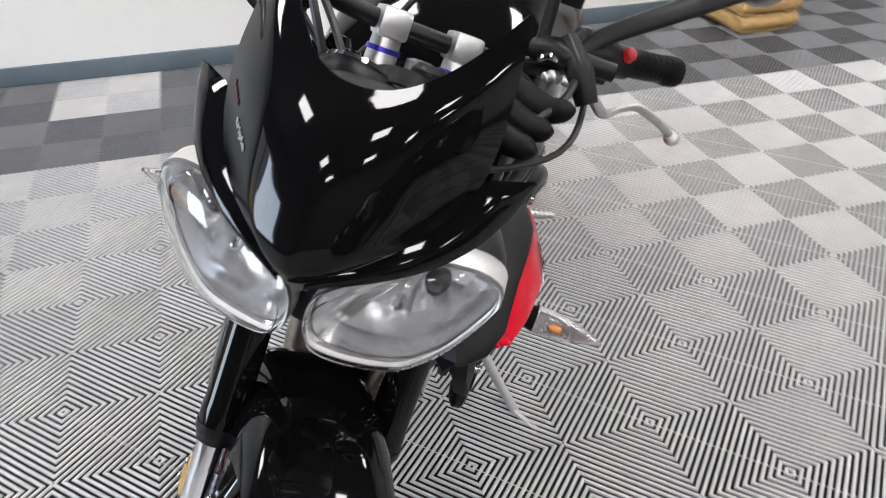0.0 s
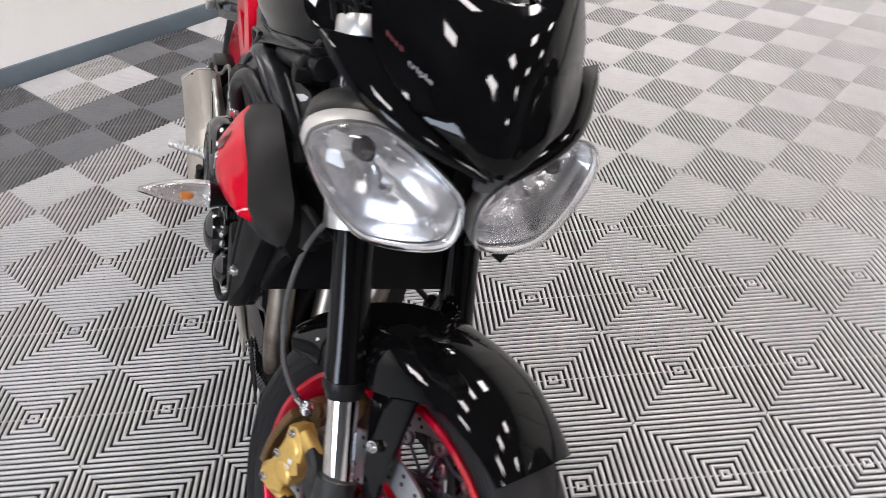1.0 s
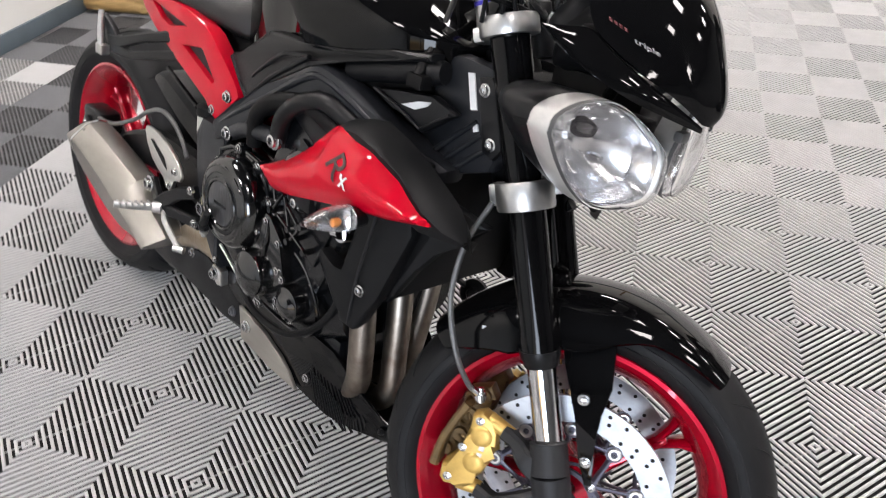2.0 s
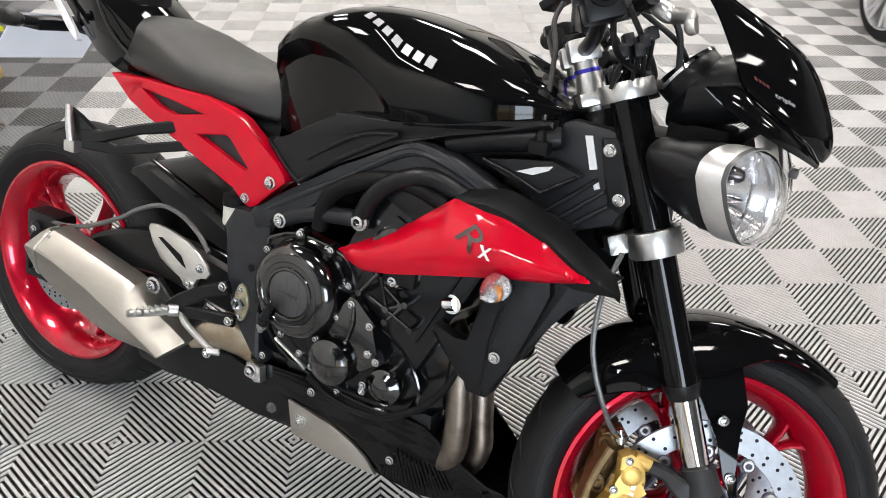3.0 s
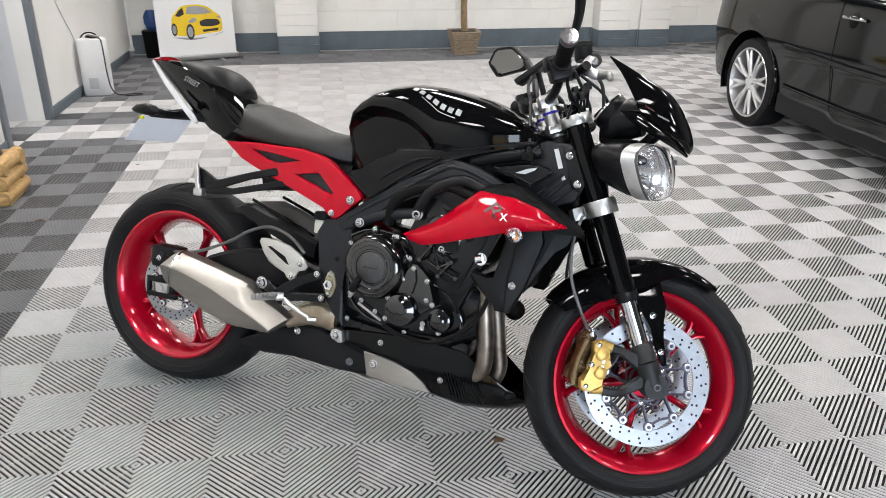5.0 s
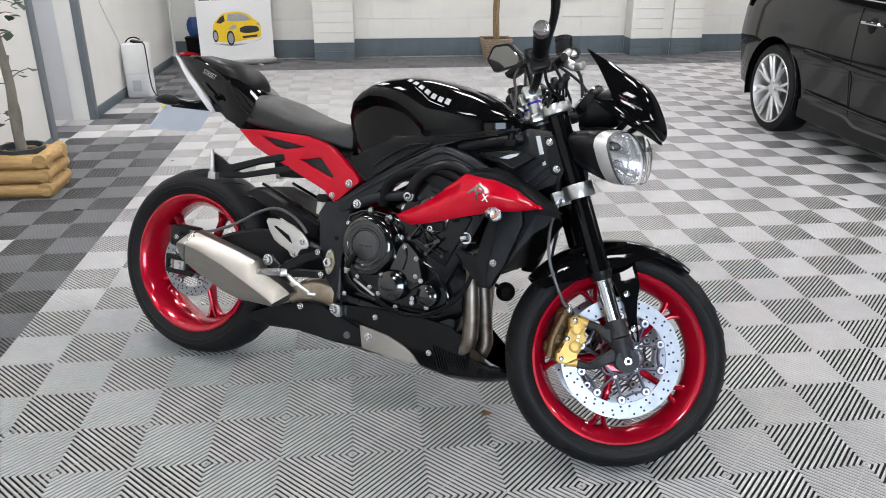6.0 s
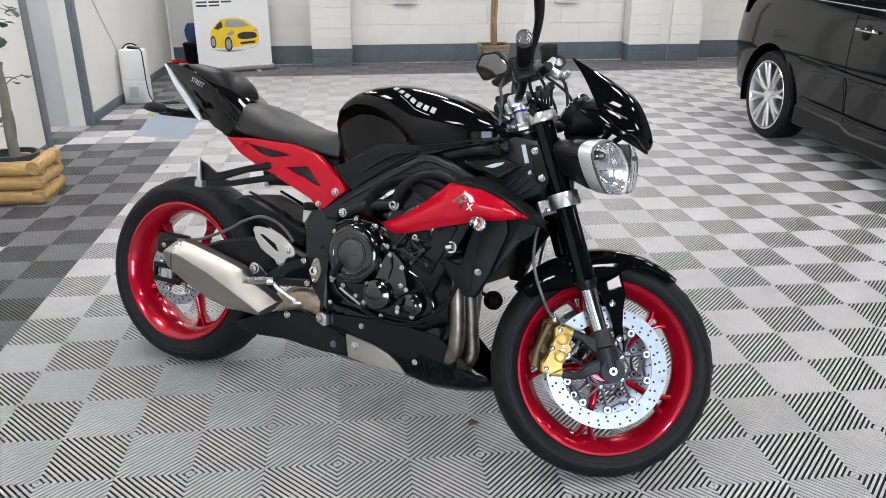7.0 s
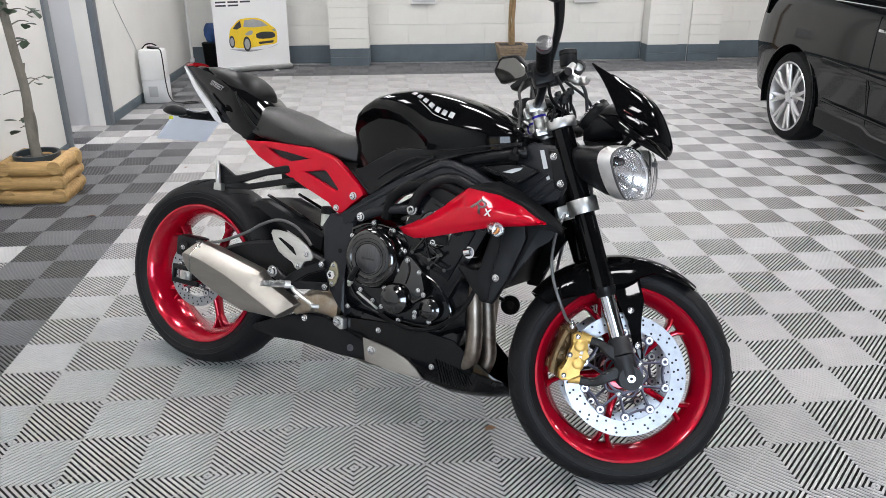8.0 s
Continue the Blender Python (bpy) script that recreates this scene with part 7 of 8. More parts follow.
cuts = [lathe([(0.352, 0.0), (0.352, 0.30)], 48, along((s * 1.0, y, 0.325), (-s, 0, 0))) for s in (-1, 1) for y in (0, WB)]
part("body", baked(loft(car_rings(-0.72, 3.45)), cuts), car_paint, car, "glossy black car body", angle=22)
for s in (-1, 1):
    for y in (0, WB):
        part("wheel_liner", arch([(0.351, -0.012), (0.351, -0.25), (0.30, -0.252), (0.05, -0.254)], s, y), matte_black, car)
        part("arch_lip", arch([(0.347, -0.030), (0.347, -0.004), (0.350, -0.001), (0.356, -0.004), (0.358, -0.014)], s, y), car_paint, car)
        M = along((s * (CW - 0.012), y, 0.312), (s, 0, 0))
        tyre = part("wheel", merge(ring_lathe([(0.228, -0.20), (0.250, -0.205), (0.292, -0.200), (0.308, -0.185), (0.312, -0.11), (0.308, -0.03), (0.294, -0.010), (0.250, -0.002), (0.238, -0.008)], 64, M)), rubber, car, "black road tyre on a silver alloy wheel")
        part("rim", ring_lathe([(0.240, -0.002), (0.246, -0.010), (0.238, -0.20), (0.221, -0.19), (0.221, -0.03), (0.232, -0.004)], 64, M), alloy, tyre)
        part("hub", lathe([(0.075, -0.055), (0.072, -0.030), (0.055, -0.022), (0.032, -0.020), (0.030, -0.014), (0.001, -0.013)], 32, M), alloy, tyre)
        part("brake_drum", lathe([(0.15, -0.13), (0.15, -0.10), (0.06, -0.095)], 32, M), dark_metal, tyre)
        for i in range(8):
            a = 2 * math.pi * i / 8 + 0.2
            for da in (-0.13, 0.13):
                u0, u1 = Vector((math.cos(a), math.sin(a), 0)), Vector((math.cos(a + da), math.sin(a + da), 0))
                part("wheel_spoke", moved(tube([u0 * 0.050 + Vector((0, 0, -0.034)), (u0 * 0.5 + u1 * 0.5) * 0.12 + Vector((0, 0, -0.020)), u1 * 0.226 + Vector((0, 0, -0.010))], [0.016, 0.016, 0.009], n=8, k=3), M), alloy, tyre)
        for i in range(5):
            a = 2 * math.pi * i / 5
            part("wheel_nut", lathe([(0.009, -0.026), (0.009, -0.016), (0.006, -0.014)], 6, M @ Matrix.Translation((0.045 * math.cos(a), 0.045 * math.sin(a), 0))), chrome, tyre)
    # glass, doors' seams, rubbing strip, handles, sill
    for run in ((-0.05, 0.3, 0.80), (0.88, 1.3, 1.75)):
        panes = []
        for y in run:
            zf, ws, zw, ww, zs, zr, wr = (float(np.interp(y, [b[0] for b in BODY], [b[k] for b in BODY])) for k in range(1, 8))
            line = [(ww - 0.076 + (wr - ww + 0.076) * t, zs + 0.01 + (zr - 0.05 - zs) * t ** 0.95) for t in (0.06, 0.30, 0.55, 0.80, 0.94)]
            panes.append([Vector((s * (x + 0.006), y, z)) for x, z in line] + [Vector((s * (x - 0.006), y, z - 0.004)) for x, z in reversed(line)])
        part("side_window", loft(panes), car_glass, car)
    part("rubbing_strip", rail([(s * (CW - 0.003), 0.37, 0.628), (s * (CW + 0.003), 0.42, 0.626), (s * (CW + 0.003), 1.06, 0.592), (s * (CW - 0.002), 1.95, 0.575)], [0.012, 0.034, 0.034, 0.030], 0.016), car_paint, car)
    # added chrome strip standing in for the highlight along the shoulder
    part("window_line", tube([(s * (CW - 0.074), -0.30, 0.988), (s * (CW - 0.066), 0.25, 0.992), (s * (CW - 0.070), 1.25, 0.972), (s * (CW - 0.075), 1.9, 0.946)], 0.005, n=6, k=3), chrome, car)
    for y in (0.86, 2.02):
        part("door_seam", tube([(s * (CW - 0.030), y + 0.06, 0.30), (s * (CW - 0.016), y + 0.045, 0.45), (s * (CW - 0.004), y + 0.03, 0.60), (s * (CW - 0.018), y + 0.01, 0.80), (s * (CW - 0.042), y - 0.005, 0.94)], 0.0030, n=6, k=4), matte_black, car)
    part("door_handle", merge(tube([(s * (CW - 0.026), 0.91, 0.862), (s * (CW + 0.010), 0.945, 0.868), (s * (CW + 0.010), 1.05, 0.868), (s * (CW - 0.026), 1.09, 0.862)], 0.011, n=8, k=4)), chrome, car, "chrome-edged door handle")
    part("handle_recess", lathe([(0.045, 0), (0.042, 0.002)], 24, along((s * (CW - 0.027), 0.99, 0.852), (s, 0, 0.15))), matte_black, car)
    part("sill", rail([(s * 0.858, 0.385, 0.255), (s * 0.862, 0.90, 0.245), (s * 0.862, 1.00, 0.222), (s * 0.860, 2.20, 0.222)], [0.13, 0.13, 0.10, 0.10], 0.036), satin_black, car)
    part("door_crease", rail([(s * (CW - 0.022), 0.43, 0.376), (s * (CW - 0.020), 1.15, 0.350), (s * (CW - 0.022), 2.1, 0.345)], 0.022, 0.022), car_paint, car)
    part("tail_lamp", loft([[Vector((s * (xx), y, z)) for xx, y, z in ((0.80, -0.60, 0.84), (0.862, -0.50, 0.84), (0.860, -0.47, 0.95), (0.80, -0.53, 1.12), (0.72, -0.60, 1.12), (0.76, -0.655, 0.95))], [Vector((s * (xx + 0.008), y - 0.008, z)) for xx, y, z in ((0.80, -0.60, 0.85), (0.858, -0.50, 0.85), (0.856, -0.48, 0.95), (0.80, -0.54, 1.10), (0.73, -0.60, 1.10), (0.77, -0.645, 0.95))]]), car_glass, car, "tall smoked tail lamp")
    part("headlamp", loft([super_ring(s * 0.70, 3.18, 0.68, 0.06, 0.06, 14), super_ring(s * 0.70, 3.20, 0.68, 0.05, 0.05, 14)]), car_glass, car)
part("fuel_flap", ring_lathe([(0.080, 0), (0.083, 0), (0.083, 0.002), (0.080, 0.002)], 40, along((-(CW - 0.022), -0.233, 0.83), (-1, 0, 0.10))), matte_black, car)
part("rear_bumper", loft([[Vector((x, y, z)) for x, y in ((-0.80, -0.55), (-0.74, -0.70), (-0.4, -0.765), (0, -0.78), (0.4, -0.765), (0.74, -0.70), (0.80, -0.55), (0.70, -0.60), (0, -0.70), (-0.70, -0.60))] for z in (0.30, 0.34, 0.46, 0.54, 0.56)]), car_paint, car)
part("rear_window", loft([[Vector((x, y, z)) for x in (-0.50, 0, 0.50)] + [Vector((x, y + 0.01, z)) for x in (0.50, 0, -0.50)] for y, z in ((-0.705, 0.97), (-0.65, 1.10), (-0.56, 1.24))]), car_glass, car)
part("windscreen", loft([[Vector((x, y, z)) for x in (-0.58, 0, 0.58)] + [Vector((x, y - 0.01, z)) for x in (0.58, 0, -0.58)] for y, z in ((2.36, 0.945), (2.06, 1.18), (1.70, 1.36))]), car_glass, car)

# ------------------------------------------------------------------ log planter with a small tree
PX0, PX1, PY0, PY1 = -3.385, -3.02, 2.41, 2.72
planter = thing("log_planter", "square planter of stacked round pine logs with cut ends", "planter", pose(0, 0, 0))
rnd = random.Random(4)


def log(p0, p1, r):
    p0, p1 = Vector(p0), Vector(p1)
    d = (p1 - p0).normalized()
    pts = [p0, p0 + d * 0.004, p0 * 0.6 + p1 * 0.4, p1 - d * 0.004, p1]
    return tube(pts, [r * 0.93, r, r * (1 + rnd.uniform(-0.03, 0.03)), r, r * 0.93], n=16, k=1)


for k in range(3):
    z = 0.042 + 0.079 * k
    for y in (PY0 + 0.04, PY1 - 0.04):
        part("log", log((PX0 + rnd.uniform(-0.01, 0.01), y, z), (PX1 + rnd.uniform(-0.012, 0.012) - 0.012, y, z), 0.040), log_wood, planter)
    for x in (PX0 + 0.05, PX1 - 0.045):
        part("log", log((x, PY0 - 0.006 + rnd.uniform(0, 0.012), z + 0.008), (x, PY1 + 0.01, z + 0.008), 0.0395), log_wood, planter)
part("planter_base", box(PX0 + 0.03, PX1 - 0.03, PY0 + 0.03, PY1 - 0.03, 0.001, 0.02), log_wood, planter)
tree = thing("potted_tree", "slender grey-barked tree with a few round leaves in a black pot", "tree", pose(-3.205, 2.565, 0.0))
part("pot", ring_lathe([(0.075, 0.024), (0.098, 0.024), (0.112, 0.235), (0.122, 0.238), (0.122, 0.262), (0.108, 0.262), (0.104, 0.225), (0.085, 0.05)], 32), pot_black, tree, "round black plastic pot")
part("soil", lathe([(0.100, 0.20), (0.104, 0.228), (0.05, 0.236), (0.001, 0.238)], 24), soil, tree)
part("trunk", tube([(0.0, 0.0, 0.20), (-0.004, 0.0, 0.40), (0.010, -0.004, 0.60), (-0.012, 0.006, 0.85), (-0.02, 0.0, 1.10), (0.006, 0.0, 1.45), (0.02, 0.0, 1.75), (0.0, 0.0, 2.0)], [0.030, 0.026, 0.024, 0.023, 0.021, 0.018, 0.013, 0.006], n=14, k=6), bark, tree)
for pts in ([(0.012, 0.006, 0.28), (0.03, 0.0, 0.45), (0.015, -0.02, 0.62), (0.030, 0.0, 0.75)],):
    part("creeper_stem", tube(pts, 0.006, n=8, k=6), bark, tree)
LEAF = [(0.0, 0.0), (0.010, 0.013), (0.021, 0.018), (0.033, 0.015), (0.044, 0.0), (0.033, -0.015), (0.021, -0.018), (0.010, -0.013)]


def leaf(p, d, size, curl):
    p, d = Vector(p), Vector(d).normalized()
    side = d.cross(Vector((0.2, 0.3, 1))).normalized()
    up = side.cross(d)
    bm = bmesh.new()
    a = [bm.verts.new(p + d * (u * size) + side * (v * size) + up * (curl * size * abs(v))) for u, v in LEAF]
    mid = [bm.verts.new(p + d * (u * size)) for u in (0.014, 0.03)]
    for i, j, k in ((0, 1, 8), (1, 2, 8), (2, 9, 8), (2, 3, 9), (3, 4, 9), (4, 5, 9), (5, 6, 9), (6, 8, 9), (6, 7, 8), (7, 0, 8)):
        vs = (a + mid)
        bm.faces.new((vs[i], vs[j], vs[k]))
    bmesh.ops.solidify(bm, geom=bm.faces[:], thickness=0.0012)
    return bm


heights = [0.36, 0.40, 0.44, 0.60, 0.62, 0.66, 0.84, 0.86, 0.95, 1.0, 1.02, 1.05, 1.08] + [1.1 + 0.05 * k for k in range(18)]
for n, z in enumerate(heights):
    a = rnd.uniform(0, 6.28)
    base = Vector((0.01, 0, z))
    tip = base + Vector((math.cos(a) * rnd.uniform(0.05, 0.13), math.sin(a) * rnd.uniform(0.04, 0.10), rnd.uniform(-0.02, 0.06)))
    part("twig", tube([base, (base + tip) / 2 + Vector((0, 0, 0.012)), tip], [0.004, 0.003, 0.002], n=6, k=3), bark, tree)
    for q in range(1 if z < 0.9 else 3):
        part("leaf", leaf(tip + Vector((rnd.uniform(-0.02, 0.02), rnd.uniform(-0.02, 0.02), rnd.uniform(-0.02, 0.02))), (rnd.uniform(-1, 1), rnd.uniform(-1, 1), rnd.uniform(-0.7, 0.3)), rnd.uniform(1.3, 1.9), 0.3), leaf_green, tree)

# ------------------------------------------------------------------ dehumidifier by the wall
dh = thing("dehumidifier", "white upright dehumidifier with a water tank and a black cable", "dehumidifier", pose(-3.272, 5.33, 0))
part("body", loft([[Vector((u, v, z)) for u, v in [(0.112 * k * math.copysign(abs(math.cos(a)) ** 0.45, math.cos(a)), 0.085 * k * math.copysign(abs(math.sin(a)) ** 0.45, math.sin(a))) for a in np.linspace(0, 2 * math.pi, 32, endpoint=False)]] for z, k in ((0.205, 0.99), (0.208, 1.0), (0.43, 0.985), (0.455, 0.94), (0.465, 0.80))]), white_plastic, dh)
part("water_tank", loft([[Vector((u, v, z)) for u, v in [(0.112 * k * math.copysign(abs(math.cos(a)) ** 0.45, math.cos(a)), 0.085 * k * math.copysign(abs(math.sin(a)) ** 0.45, math.sin(a))) for a in np.linspace(0, 2 * math.pi, 32, endpoint=False)]] for z, k in ((0.0, 0.94), (0.008, 1.0), (0.20, 1.0), (0.2035, 0.98))]), pale_plastic, dh, "pale translucent water tank")
part("tank_window", box(-0.048, 0.03, -0.0875, -0.084, 0.055, 0.15, 0.004), material("tank_window", (0.42, 0.43, 0.44), 0.3, var=0.1), dh)
part("control_panel", moved(box(-0.05, 0.045, -0.05, 0.03, -0.006, 0.012, 0.005), Matrix.Translation((0.02, 0, 0.468)) @ Matrix.Rotation(radians(12), 4, "Y")), satin_black, dh)
part("carry_handle", tube([(-0.09, 0, 0.455), (-0.05, 0, 0.497), (0.0, 0, 0.508), (0.045, 0, 0.49)], 0.006, n=8, k=5), satin_black, dh)
part("power_cable", tube([(0.06, -0.03, 0.47), (0.098, -0.085, 0.45), (0.105, -0.092, 0.33), (0.108, -0.092, 0.18), (0.125, -0.095, 0.06), (0.18, -0.10, 0.008), (0.30, -0.06, 0.006), (0.37, -0.10, 0.006), (0.27, -0.14, 0.006), (0.20, -0.11, 0.012), (0.30, -0.16, 0.006)], 0.0055, n=8, k=8), cable_black, dh, "coiled black mains cable")

# ------------------------------------------------------------------ roll-up banner with a printed car
BM = Matrix.Translation((-2.645, 6.98, 0)) @ Matrix.Rotation(radians(22), 4, "Z")
ban = thing("roll_up_banner", "white roll-up banner printed with a small yellow car", "banner", BM)
part("banner_base", merge(box(-0.42, 0.42, -0.045, 0.045, 0.008, 0.062, 0.018, 3), box(-0.30, -0.26, -0.13, 0.13, 0.0, 0.010, 0.003), box(0.20, 0.24, -0.13, 0.13, 0.0, 0.010, 0.003)), alu, ban, "silver banner cassette with feet")
part("banner_sheet", box(-0.40, 0.40, -0.0015, 0.0015, 0.055, 2.0), banner_white, ban)
part("banner_rail", box(-0.405, 0.405, -0.012, 0.012, 1.99, 2.02, 0.004), alu, ban)
part("banner_pole", rod((0, 0.03, 0.03), (0, 0.02, 2.0), 0.009), alu, ban)


def printed(poly, name, mat, layer, k=1):
    pts = [(p.x, p.y) for p in spline([Vector((a, b, 0)) for a, b in (*poly, poly[0])], k)[:-1]] if k > 1 else poly
    return part(name, slab(pts, -0.0017 - 0.0004 * layer, -0.0016 - 0.0004 * layer, 0), mat, ban)


CX, CZ, KS = 0.012, 0.40, 1.0
at_print = lambda pts: [(CX + x * KS, CZ + z * KS) for x, z in pts]
printed(at_print([(-0.27, -0.15), (0.10, -0.17), (0.27, -0.12), (0.20, -0.15), (-0.05, -0.19)]), "printed_shadow", print_grey, 0, 3)
printed(at_print([(-0.262, -0.03), (-0.245, 0.05), (-0.20, 0.10), (-0.13, 0.155), (0.02, 0.165), (0.12, 0.14), (0.20, 0.08), (0.255, 0.03), (0.262, -0.06), (0.24, -0.115), (0.10, -0.13), (-0.08, -0.15), (-0.20, -0.135), (-0.255, -0.10)]), "printed_car_body", print_yellow, 1, 4)
printed(at_print([(-0.215, 0.06), (-0.175, 0.11), (-0.13, 0.14), (-0.12, 0.075), (-0.17, 0.05)]), "printed_window", print_dark, 2)
printed(at_print([(-0.10, 0.075), (-0.085, 0.145), (0.02, 0.152), (0.10, 0.13), (0.17, 0.075), (0.02, 0.065)]), "printed_window", print_grey, 2)
printed(at_print([(0.03, -0.005), (0.10, 0.015), (0.22, 0.005), (0.235, -0.045), (0.14, -0.06), (0.04, -0.05)]), "printed_grille", print_dark, 2, 3)
printed(at_print([(0.05, -0.09), (0.22, -0.08), (0.215, -0.105), (0.06, -0.115)]), "printed_grille", print_dark, 2)
printed(at_print([(-0.09, 0.0), (-0.03, 0.035), (0.0, 0.02), (-0.02, -0.01), (-0.07, -0.015)]), "printed_lamp", print_grey, 2, 3)
printed(at_print([(0.21, 0.035), (0.245, 0.04), (0.25, 0.015), (0.23, 0.015)]), "printed_lamp", print_grey, 2)
for wx, wz, ww, wh in ((-0.235, -0.075, 0.03, 0.065), (-0.075, -0.105, 0.042, 0.08)):
    ring = [(wx + ww * math.cos(a), wz + wh * math.sin(a)) for a in np.linspace(0, 2 * math.pi, 20, endpoint=False)]
    printed(at_print(ring), "printed_tyre", print_dark, 3)
    printed(at_print([(wx + (x - wx) * 0.68, wz + (z - wz) * 0.68) for x, z in ring]), "printed_rim", print_grey, 4)
for row, n in ((0.735, 3), (0.70, 2)):
    for q in range(n):
        part("printed_line", box(-0.36 + 0.13 * q, -0.25 + 0.13 * q, -0.0022, -0.0016, row - 0.009, row + 0.009), print_dark, ban)

# ------------------------------------------------------------------ things in the corner behind the banner
bag = thing("blue_bag", "crumpled blue plastic bag hung in the corner", "bag", pose(-3.13, 7.24, 0.28))
part("bag_skin", loft([[Vector((0.075 * k * math.cos(a) * (1 + 0.18 * math.sin(3 * a + z * 30)), 0.055 * k * math.sin(a) * (1 + 0.15 * math.cos(5 * a + z * 20)), z)) for a in np.linspace(0, 2 * math.pi, 20, endpoint=False)] for z, k in ((0.0, 0.55), (0.02, 0.9), (0.08, 1.05), (0.14, 0.95), (0.18, 0.8), (0.21, 0.6))]), blue_bag, bag)
bin_ob = thing("black_bin", "slim black waste bin standing in the corner", "bin", pose(-3.14, 7.25, 0))
part("bin_body", loft([[Vector((0.10 * k * math.copysign(abs(math.cos(a)) ** 0.5, math.cos(a)), 0.09 * k * math.copysign(abs(math.sin(a)) ** 0.5, math.sin(a)), z)) for a in np.linspace(0, 2 * math.pi, 24, endpoint=False)] for z, k in ((0.0, 0.85), (0.01, 0.88), (0.25, 1.0), (0.262, 1.04), (0.28, 1.04))]), matte_black, bin_ob)
pipe = thing("wall_conduit", "white plastic conduit pipe running up the corner of the wall", "pipe", pose(-3.385, 7.30, 0))
part("conduit", rod((0, 0, 0.09), (0, 0, 2.6), 0.016), white_plastic, pipe)
part("conduit_foot", box(-0.025, 0.022, -0.022, 0.022, 0.062, 0.10, 0.006), white_plastic, pipe)
for z in (0.5, 1.1, 1.9):
    part("pipe_clip", ring_lathe([(0.0165, -0.008), (0.022, -0.008), (0.022, 0.008), (0.0165, 0.008)], 20, Matrix.Translation((0, 0, z))), white_plastic, pipe)

# ------------------------------------------------------------------ wicker basket with a braided trunk
bk = thing("basket_plant", "braided tan trunk in a square wicker basket by the wall", "potted plant", pose(0.222, 7.05, 0))
rows_n = 13
for k in range(rows_n):
    z = 0.010 + k * 0.0192
    w = 0.118 + 0.052 * k / rows_n
    ring = []
    for a in np.linspace(0, 2 * math.pi, 48, endpoint=False):
        c, s_ = math.cos(a), math.sin(a)
        r = w / max(abs(c), abs(s_)) ** 0.85 * (1 + 0.012 * math.sin(12 * a + math.pi * (k % 2)))
        ring.append(Vector((r * c, r * s_, z)))
    part("wicker_strand", tube(ring + [ring[0]], 0.0105, n=6, k=1), wicker, bk)
part("basket_lining", box(-0.11, 0.11, -0.11, 0.11, 0.001, 0.235), matte_black, bk)
part("soil", box(-0.125, 0.125, -0.125, 0.125, 0.232, 0.242, 0.003), soil, bk)
for ph in (0, 2.1, 4.2):
    part("braided_trunk", tube([(0.024 * math.cos(ph + 3.2 * t), 0.024 * math.sin(ph + 3.2 * t), 0.23 + 1.0 * t) for t in np.linspace(0, 1.4, 15)], 0.017, n=10, k=3), bark_tan, bk)

# ------------------------------------------------------------------ boxes on the wall, leaves on the floor
for x, w in ((-0.743, 0.285), (1.15, 0.285)):
    wb = thing("wall_heater", "white wall box fixed to the blockwork", "wall box", pose(x, ROOM_N - 0.003, 0.66), group="white wall boxes")
    part("casing", box(-w / 2, w / 2, -0.05, 0.0, 0.0, 0.22, 0.008), white_plastic, wb)
    part("casing_lip", box(-w / 2 + 0.012, w / 2 - 0.012, -0.054, -0.049, 0.02, 0.20, 0.002), pale_plastic, wb)
for n, (x, y, a, sz) in enumerate(((-1.015, 0.135, 0.4, 0.9), (1.27, 1.90, 2.0, 1.3), (-2.86, 2.2, 0.2, 1.1), (-2.55, 3.1, 1.0, 0.6))):
    lf = thing("fallen_leaf", "small dry brown leaf lying on the floor tiles", "leaf", pose(x, y, 0.0), group="fallen leaves")
    part("leaf_blade", leaf((0, 0, 0.0016), (math.cos(a), math.sin(a), 0.0), sz, 0.25), dry_leaf, lf)

cab = thing("wall_cable", "thin white cable running down the painted wall", "cable", pose(ROOM_W, 0, 0))
part("cable", tube([(0.004, 4.62, 1.25), (0.004, 4.916, 0.895), (0.004, 5.15, 0.65), (0.006, 5.34, 0.45), (0.010, 5.36, 0.30)], 0.0035, n=8, k=4), pale_plastic, cab)

# ------------------------------------------------------------------ wall blocks
def block_mesh(w, h, d, mat):
    bm = box(0.0002, w - 0.0002, -d, 0, 0.0012, h - 0.0012, 0.0012, 1)
    me = bpy.data.meshes.new("block")
    bmesh.ops.recalc_face_normals(bm, faces=bm.faces[:])
    bm.to_mesh(me)
    bm.free()
    me.materials.append(mat)
    return me


def lay_blocks(parent, x0, x1, y, z0, courses, length, height, mat, stagger=True):
    cache = {}
    for c in range(courses):
        x = x0 - (length / 2 if stagger and c % 2 else 0)
        while x < x1 - 0.01:
            a, b = max(x, x0), min(x + length, x1)
            x += length
            if b - a < 0.03:
                continue
            key = round(b - a, 3)
            if key not in cache:
                cache[key] = block_mesh(b - a, height, 0.016, mat)
            ob = new("block", cache[key])
            ob.parent = parent
            ob.matrix_world = pose(a, y + 0.001 * ((int(a * 37) + c * 5) % 3), z0 + c * height)


edges = [ROOM_W] + [v for p in PIERS for v in p] + [ROOM_E]
for x0, x1 in zip(edges[0::2], edges[1::2]):
    lay_blocks(north, x0, x1, ROOM_N + 0.014, 0.0, 1, 0.45, BAND, skirt_grey)
    lay_blocks(north, x0, x1, ROOM_N + 0.014, BAND, 5, 0.45, 0.225, block_white)
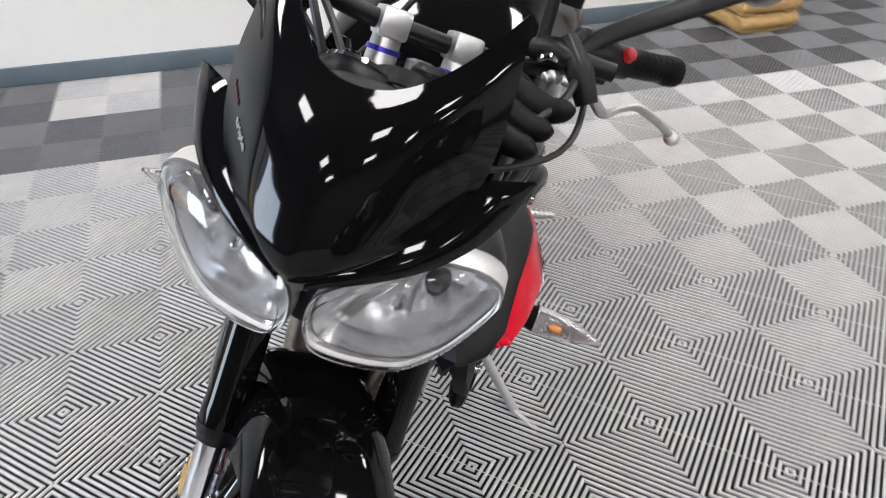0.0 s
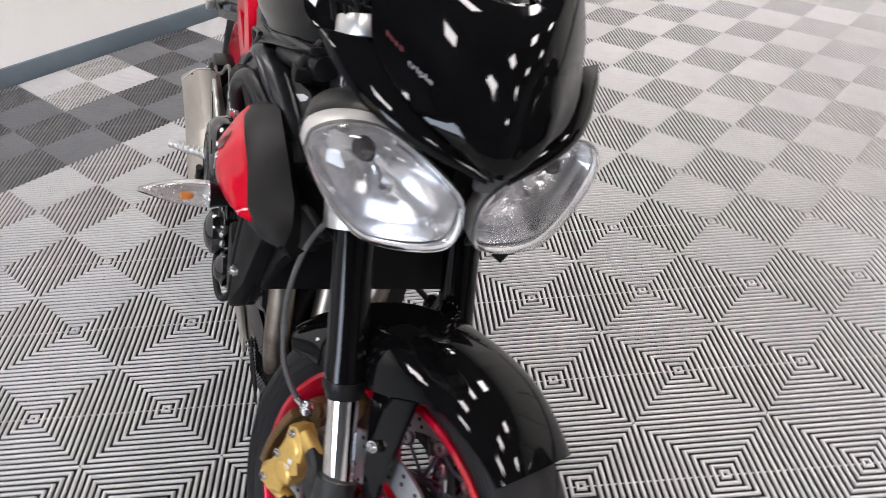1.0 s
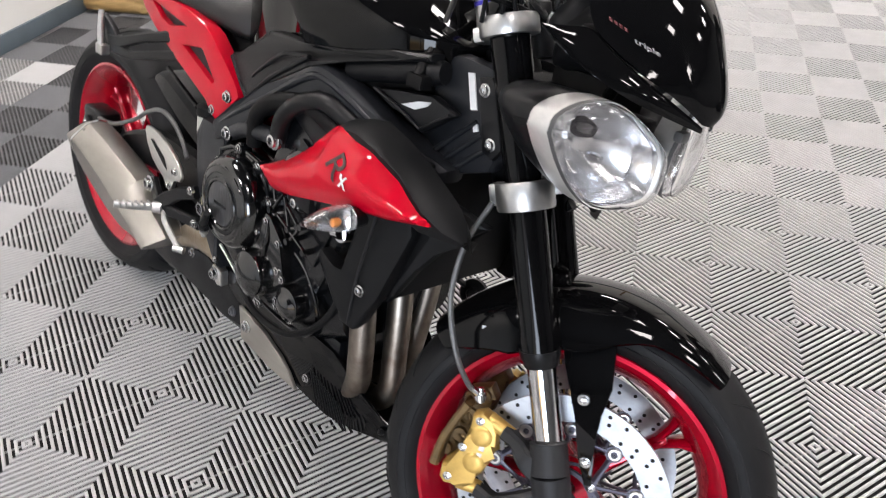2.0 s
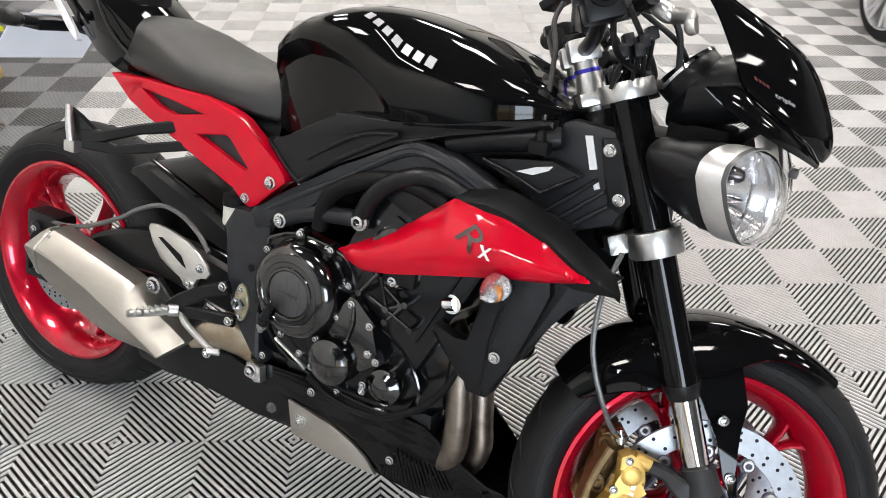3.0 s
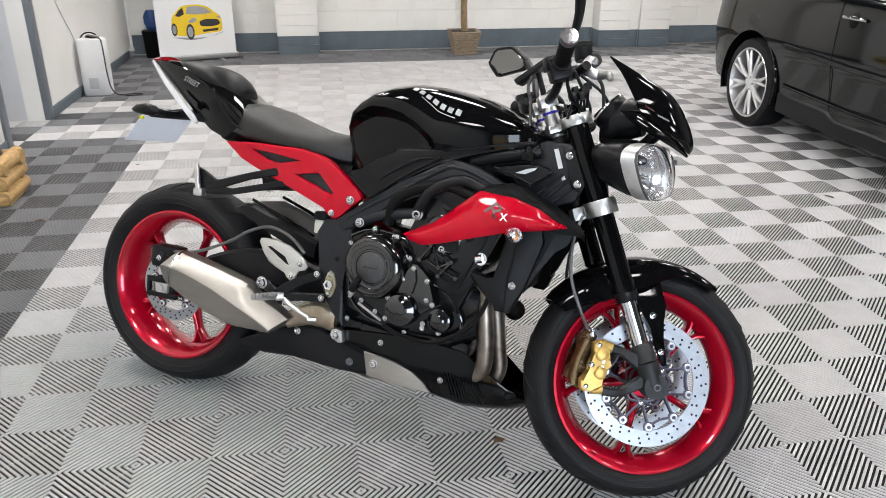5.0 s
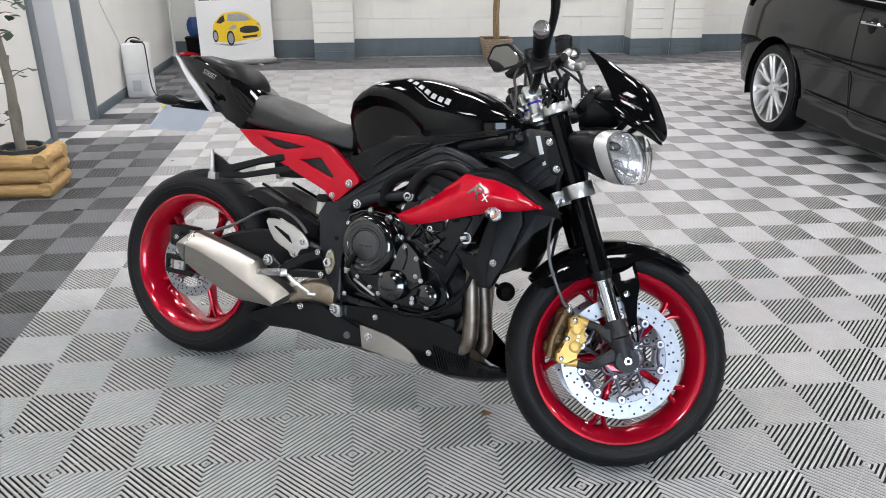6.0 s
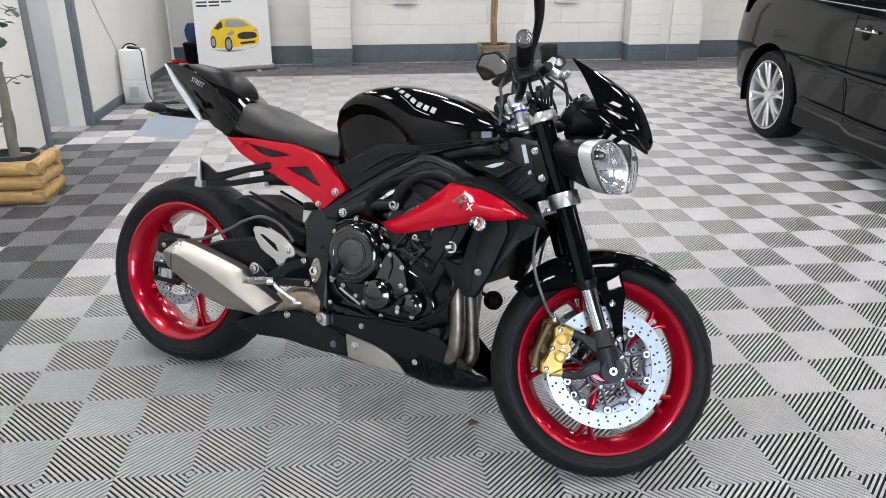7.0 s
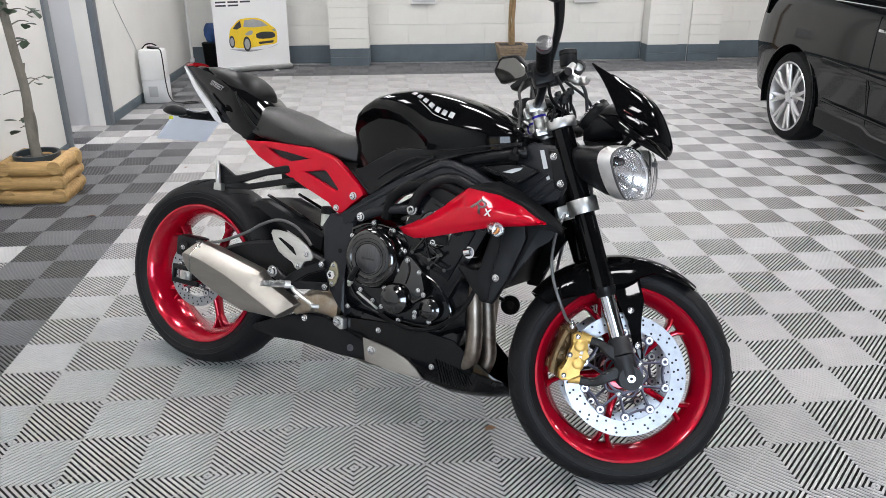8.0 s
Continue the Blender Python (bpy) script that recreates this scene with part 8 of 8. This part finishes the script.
for p, x0, x1 in pier_obs:
    lay_blocks(p, x0, x1, ROOM_N - 0.222, 0.0, 2, 0.45, BAND / 2 - 0.005, skirt_grey, False)
    lay_blocks(p, x0, x1, ROOM_N - 0.222, BAND - 0.01, 9, 0.45, 0.1125, block_white, False)

# ------------------------------------------------------------------ floor tiles
CELL, RIBS = 0.2, 21
PITCH = CELL * math.sqrt(2) / RIBS


def tile_geometry():
    """One 0.4 m tile of four ribbed quarters: ribs run diagonally, turned in neighbouring quarters."""
    vs, fs = [], []
    w, top, deep = PITCH * 0.268, 0.0, -0.0044
    e = 0.0003

    for qx in range(2):
        for qy in range(2):
            flip = (qx + qy) % 2
            ox, oy = qx * CELL, qy * CELL
            for k in range(RIBS):
                s = (k - (RIBS - 1) / 2) * PITCH
                half = CELL / math.sqrt(2) - abs(s)
                if half < 0.004:
                    half = 0.004
                # along the rib: u; across: v (rotated by 45 degrees round the quarter's middle)
                rows = []
                for v, z in ((s - w, deep), (s - w, top - 0.0028), (s - w + 0.0018, top), (s + w - 0.0018, top), (s + w, top - 0.0028), (s + w, deep)):
                    hh = max(0.0015, CELL / math.sqrt(2) - abs(v) - e)
                    pair = []
                    for u in (-hh, hh):
                        a, b = (u, v) if not flip else (u, -v)
                        x = (a - b) / math.sqrt(2)
                        y = (a + b) / math.sqrt(2)
                        if flip:
                            x, y = (a + b) / math.sqrt(2), (b - a) / math.sqrt(2)
                        pair.append((ox + CELL / 2 + x, oy + CELL / 2 + y, z))
                    rows.append(pair)
                base = len(vs)
                for pr in rows:
                    vs.extend(pr)
                for r in range(5):
                    i = base + 2 * r
                    fs.append((i, i + 1, i + 3, i + 2))
                fs.append(tuple(base + 2 * r for r in range(6)))
                fs.append(tuple(base + 2 * r + 1 for r in reversed(range(6))))
            # in every other quarter a tie bar crosses under the ribs
            if flip:
                base = len(vs)
                hh = CELL / math.sqrt(2) - 0.004
                for u, v in ((-0.0016, -hh), (0.0016, -hh), (0.0016, hh), (-0.0016, hh)):
                    vs.append((ox + CELL / 2 + (u + v) / math.sqrt(2), oy + CELL / 2 + (v - u) / math.sqrt(2), -0.0054))
                fs.append((base, base + 1, base + 2, base + 3))
    return vs, fs


TV, TF = tile_geometry()


def tile_mesh(mat):
    me = bpy.data.meshes.new("floor_tile")
    me.from_pydata(TV, [], TF)
    me.materials.append(mat)
    return me


TILE_KINDS = {"light": tile_mesh(tile_light), "mid": tile_mesh(tile_mid), "dark": tile_mesh(tile_dark)}


def tile_tone(x, y):
    """Light tiles over the floor; a darker mixed border along the west and north walls."""
    i, j = round(x / 0.4), round(y / 0.4)
    if y > 6.55:
        return "mid"
    if x < -2.65:
        if x > -3.05 and y < 2.1:
            return "mid"
        return "light" if (i + j) % 2 else "mid"
    return "light"


tiles_near, tiles_far = [], []
GX = [round(-1.4 - 0.4 * 5 + 0.4 * k, 3) - 0.0 for k in range(-4, 26)]
GY = [round(0.2 - 0.4 * 13 + 0.4 * k, 3) for k in range(0, 33)]
for gx in GX:
    for gy in GY:
        if gx + 0.4 < ROOM_W - 0.8 or gx > ROOM_E - 0.4 or gy < ROOM_S or gy + 0.4 > ROOM_N + 0.2:
            continue
        if gx + 0.4 < ROOM_W + 0.02 and not (DOOR_A - 0.3 < gy < DOOR_B + 0.1):
            continue
        d = math.hypot(gx + 1.0, (gy - 0.8) * 0.8)
        (tiles_near if d < 4.2 else tiles_far).append((gx, gy))
tiles_near.sort(key=lambda p: math.hypot(p[0] + 1.0, (p[1] - 0.8) * 0.8))
tiles_far += tiles_near[300:]
for gx, gy in tiles_near[:300]:
    ob = new("floor_tile", TILE_KINDS[tile_tone(gx, gy)])
    ob.parent = slab_ob
    ob.location = (gx, gy, 0)
base_v, base_f = np.array(TV), TF
for tone, mat in (("light", tile_light), ("mid", tile_mid), ("dark", tile_dark)):
    spots = [p for p in tiles_far if tile_tone(*p) == tone]
    if not spots:
        continue
    vs, fs = [], []
    for n, (gx, gy) in enumerate(spots):
        vs.extend(map(tuple, base_v + np.array((gx, gy, 0))))
        off = n * len(TV)
        fs.extend(tuple(i + off for i in f) for f in base_f)
    me = bpy.data.meshes.new("floor_tiles_far")
    me.from_pydata(vs, [], fs)
    me.materials.append(mat)
    ob = tagged(new("floor_tiles_far", me), kind="stuff")
    ob.parent = slab_ob
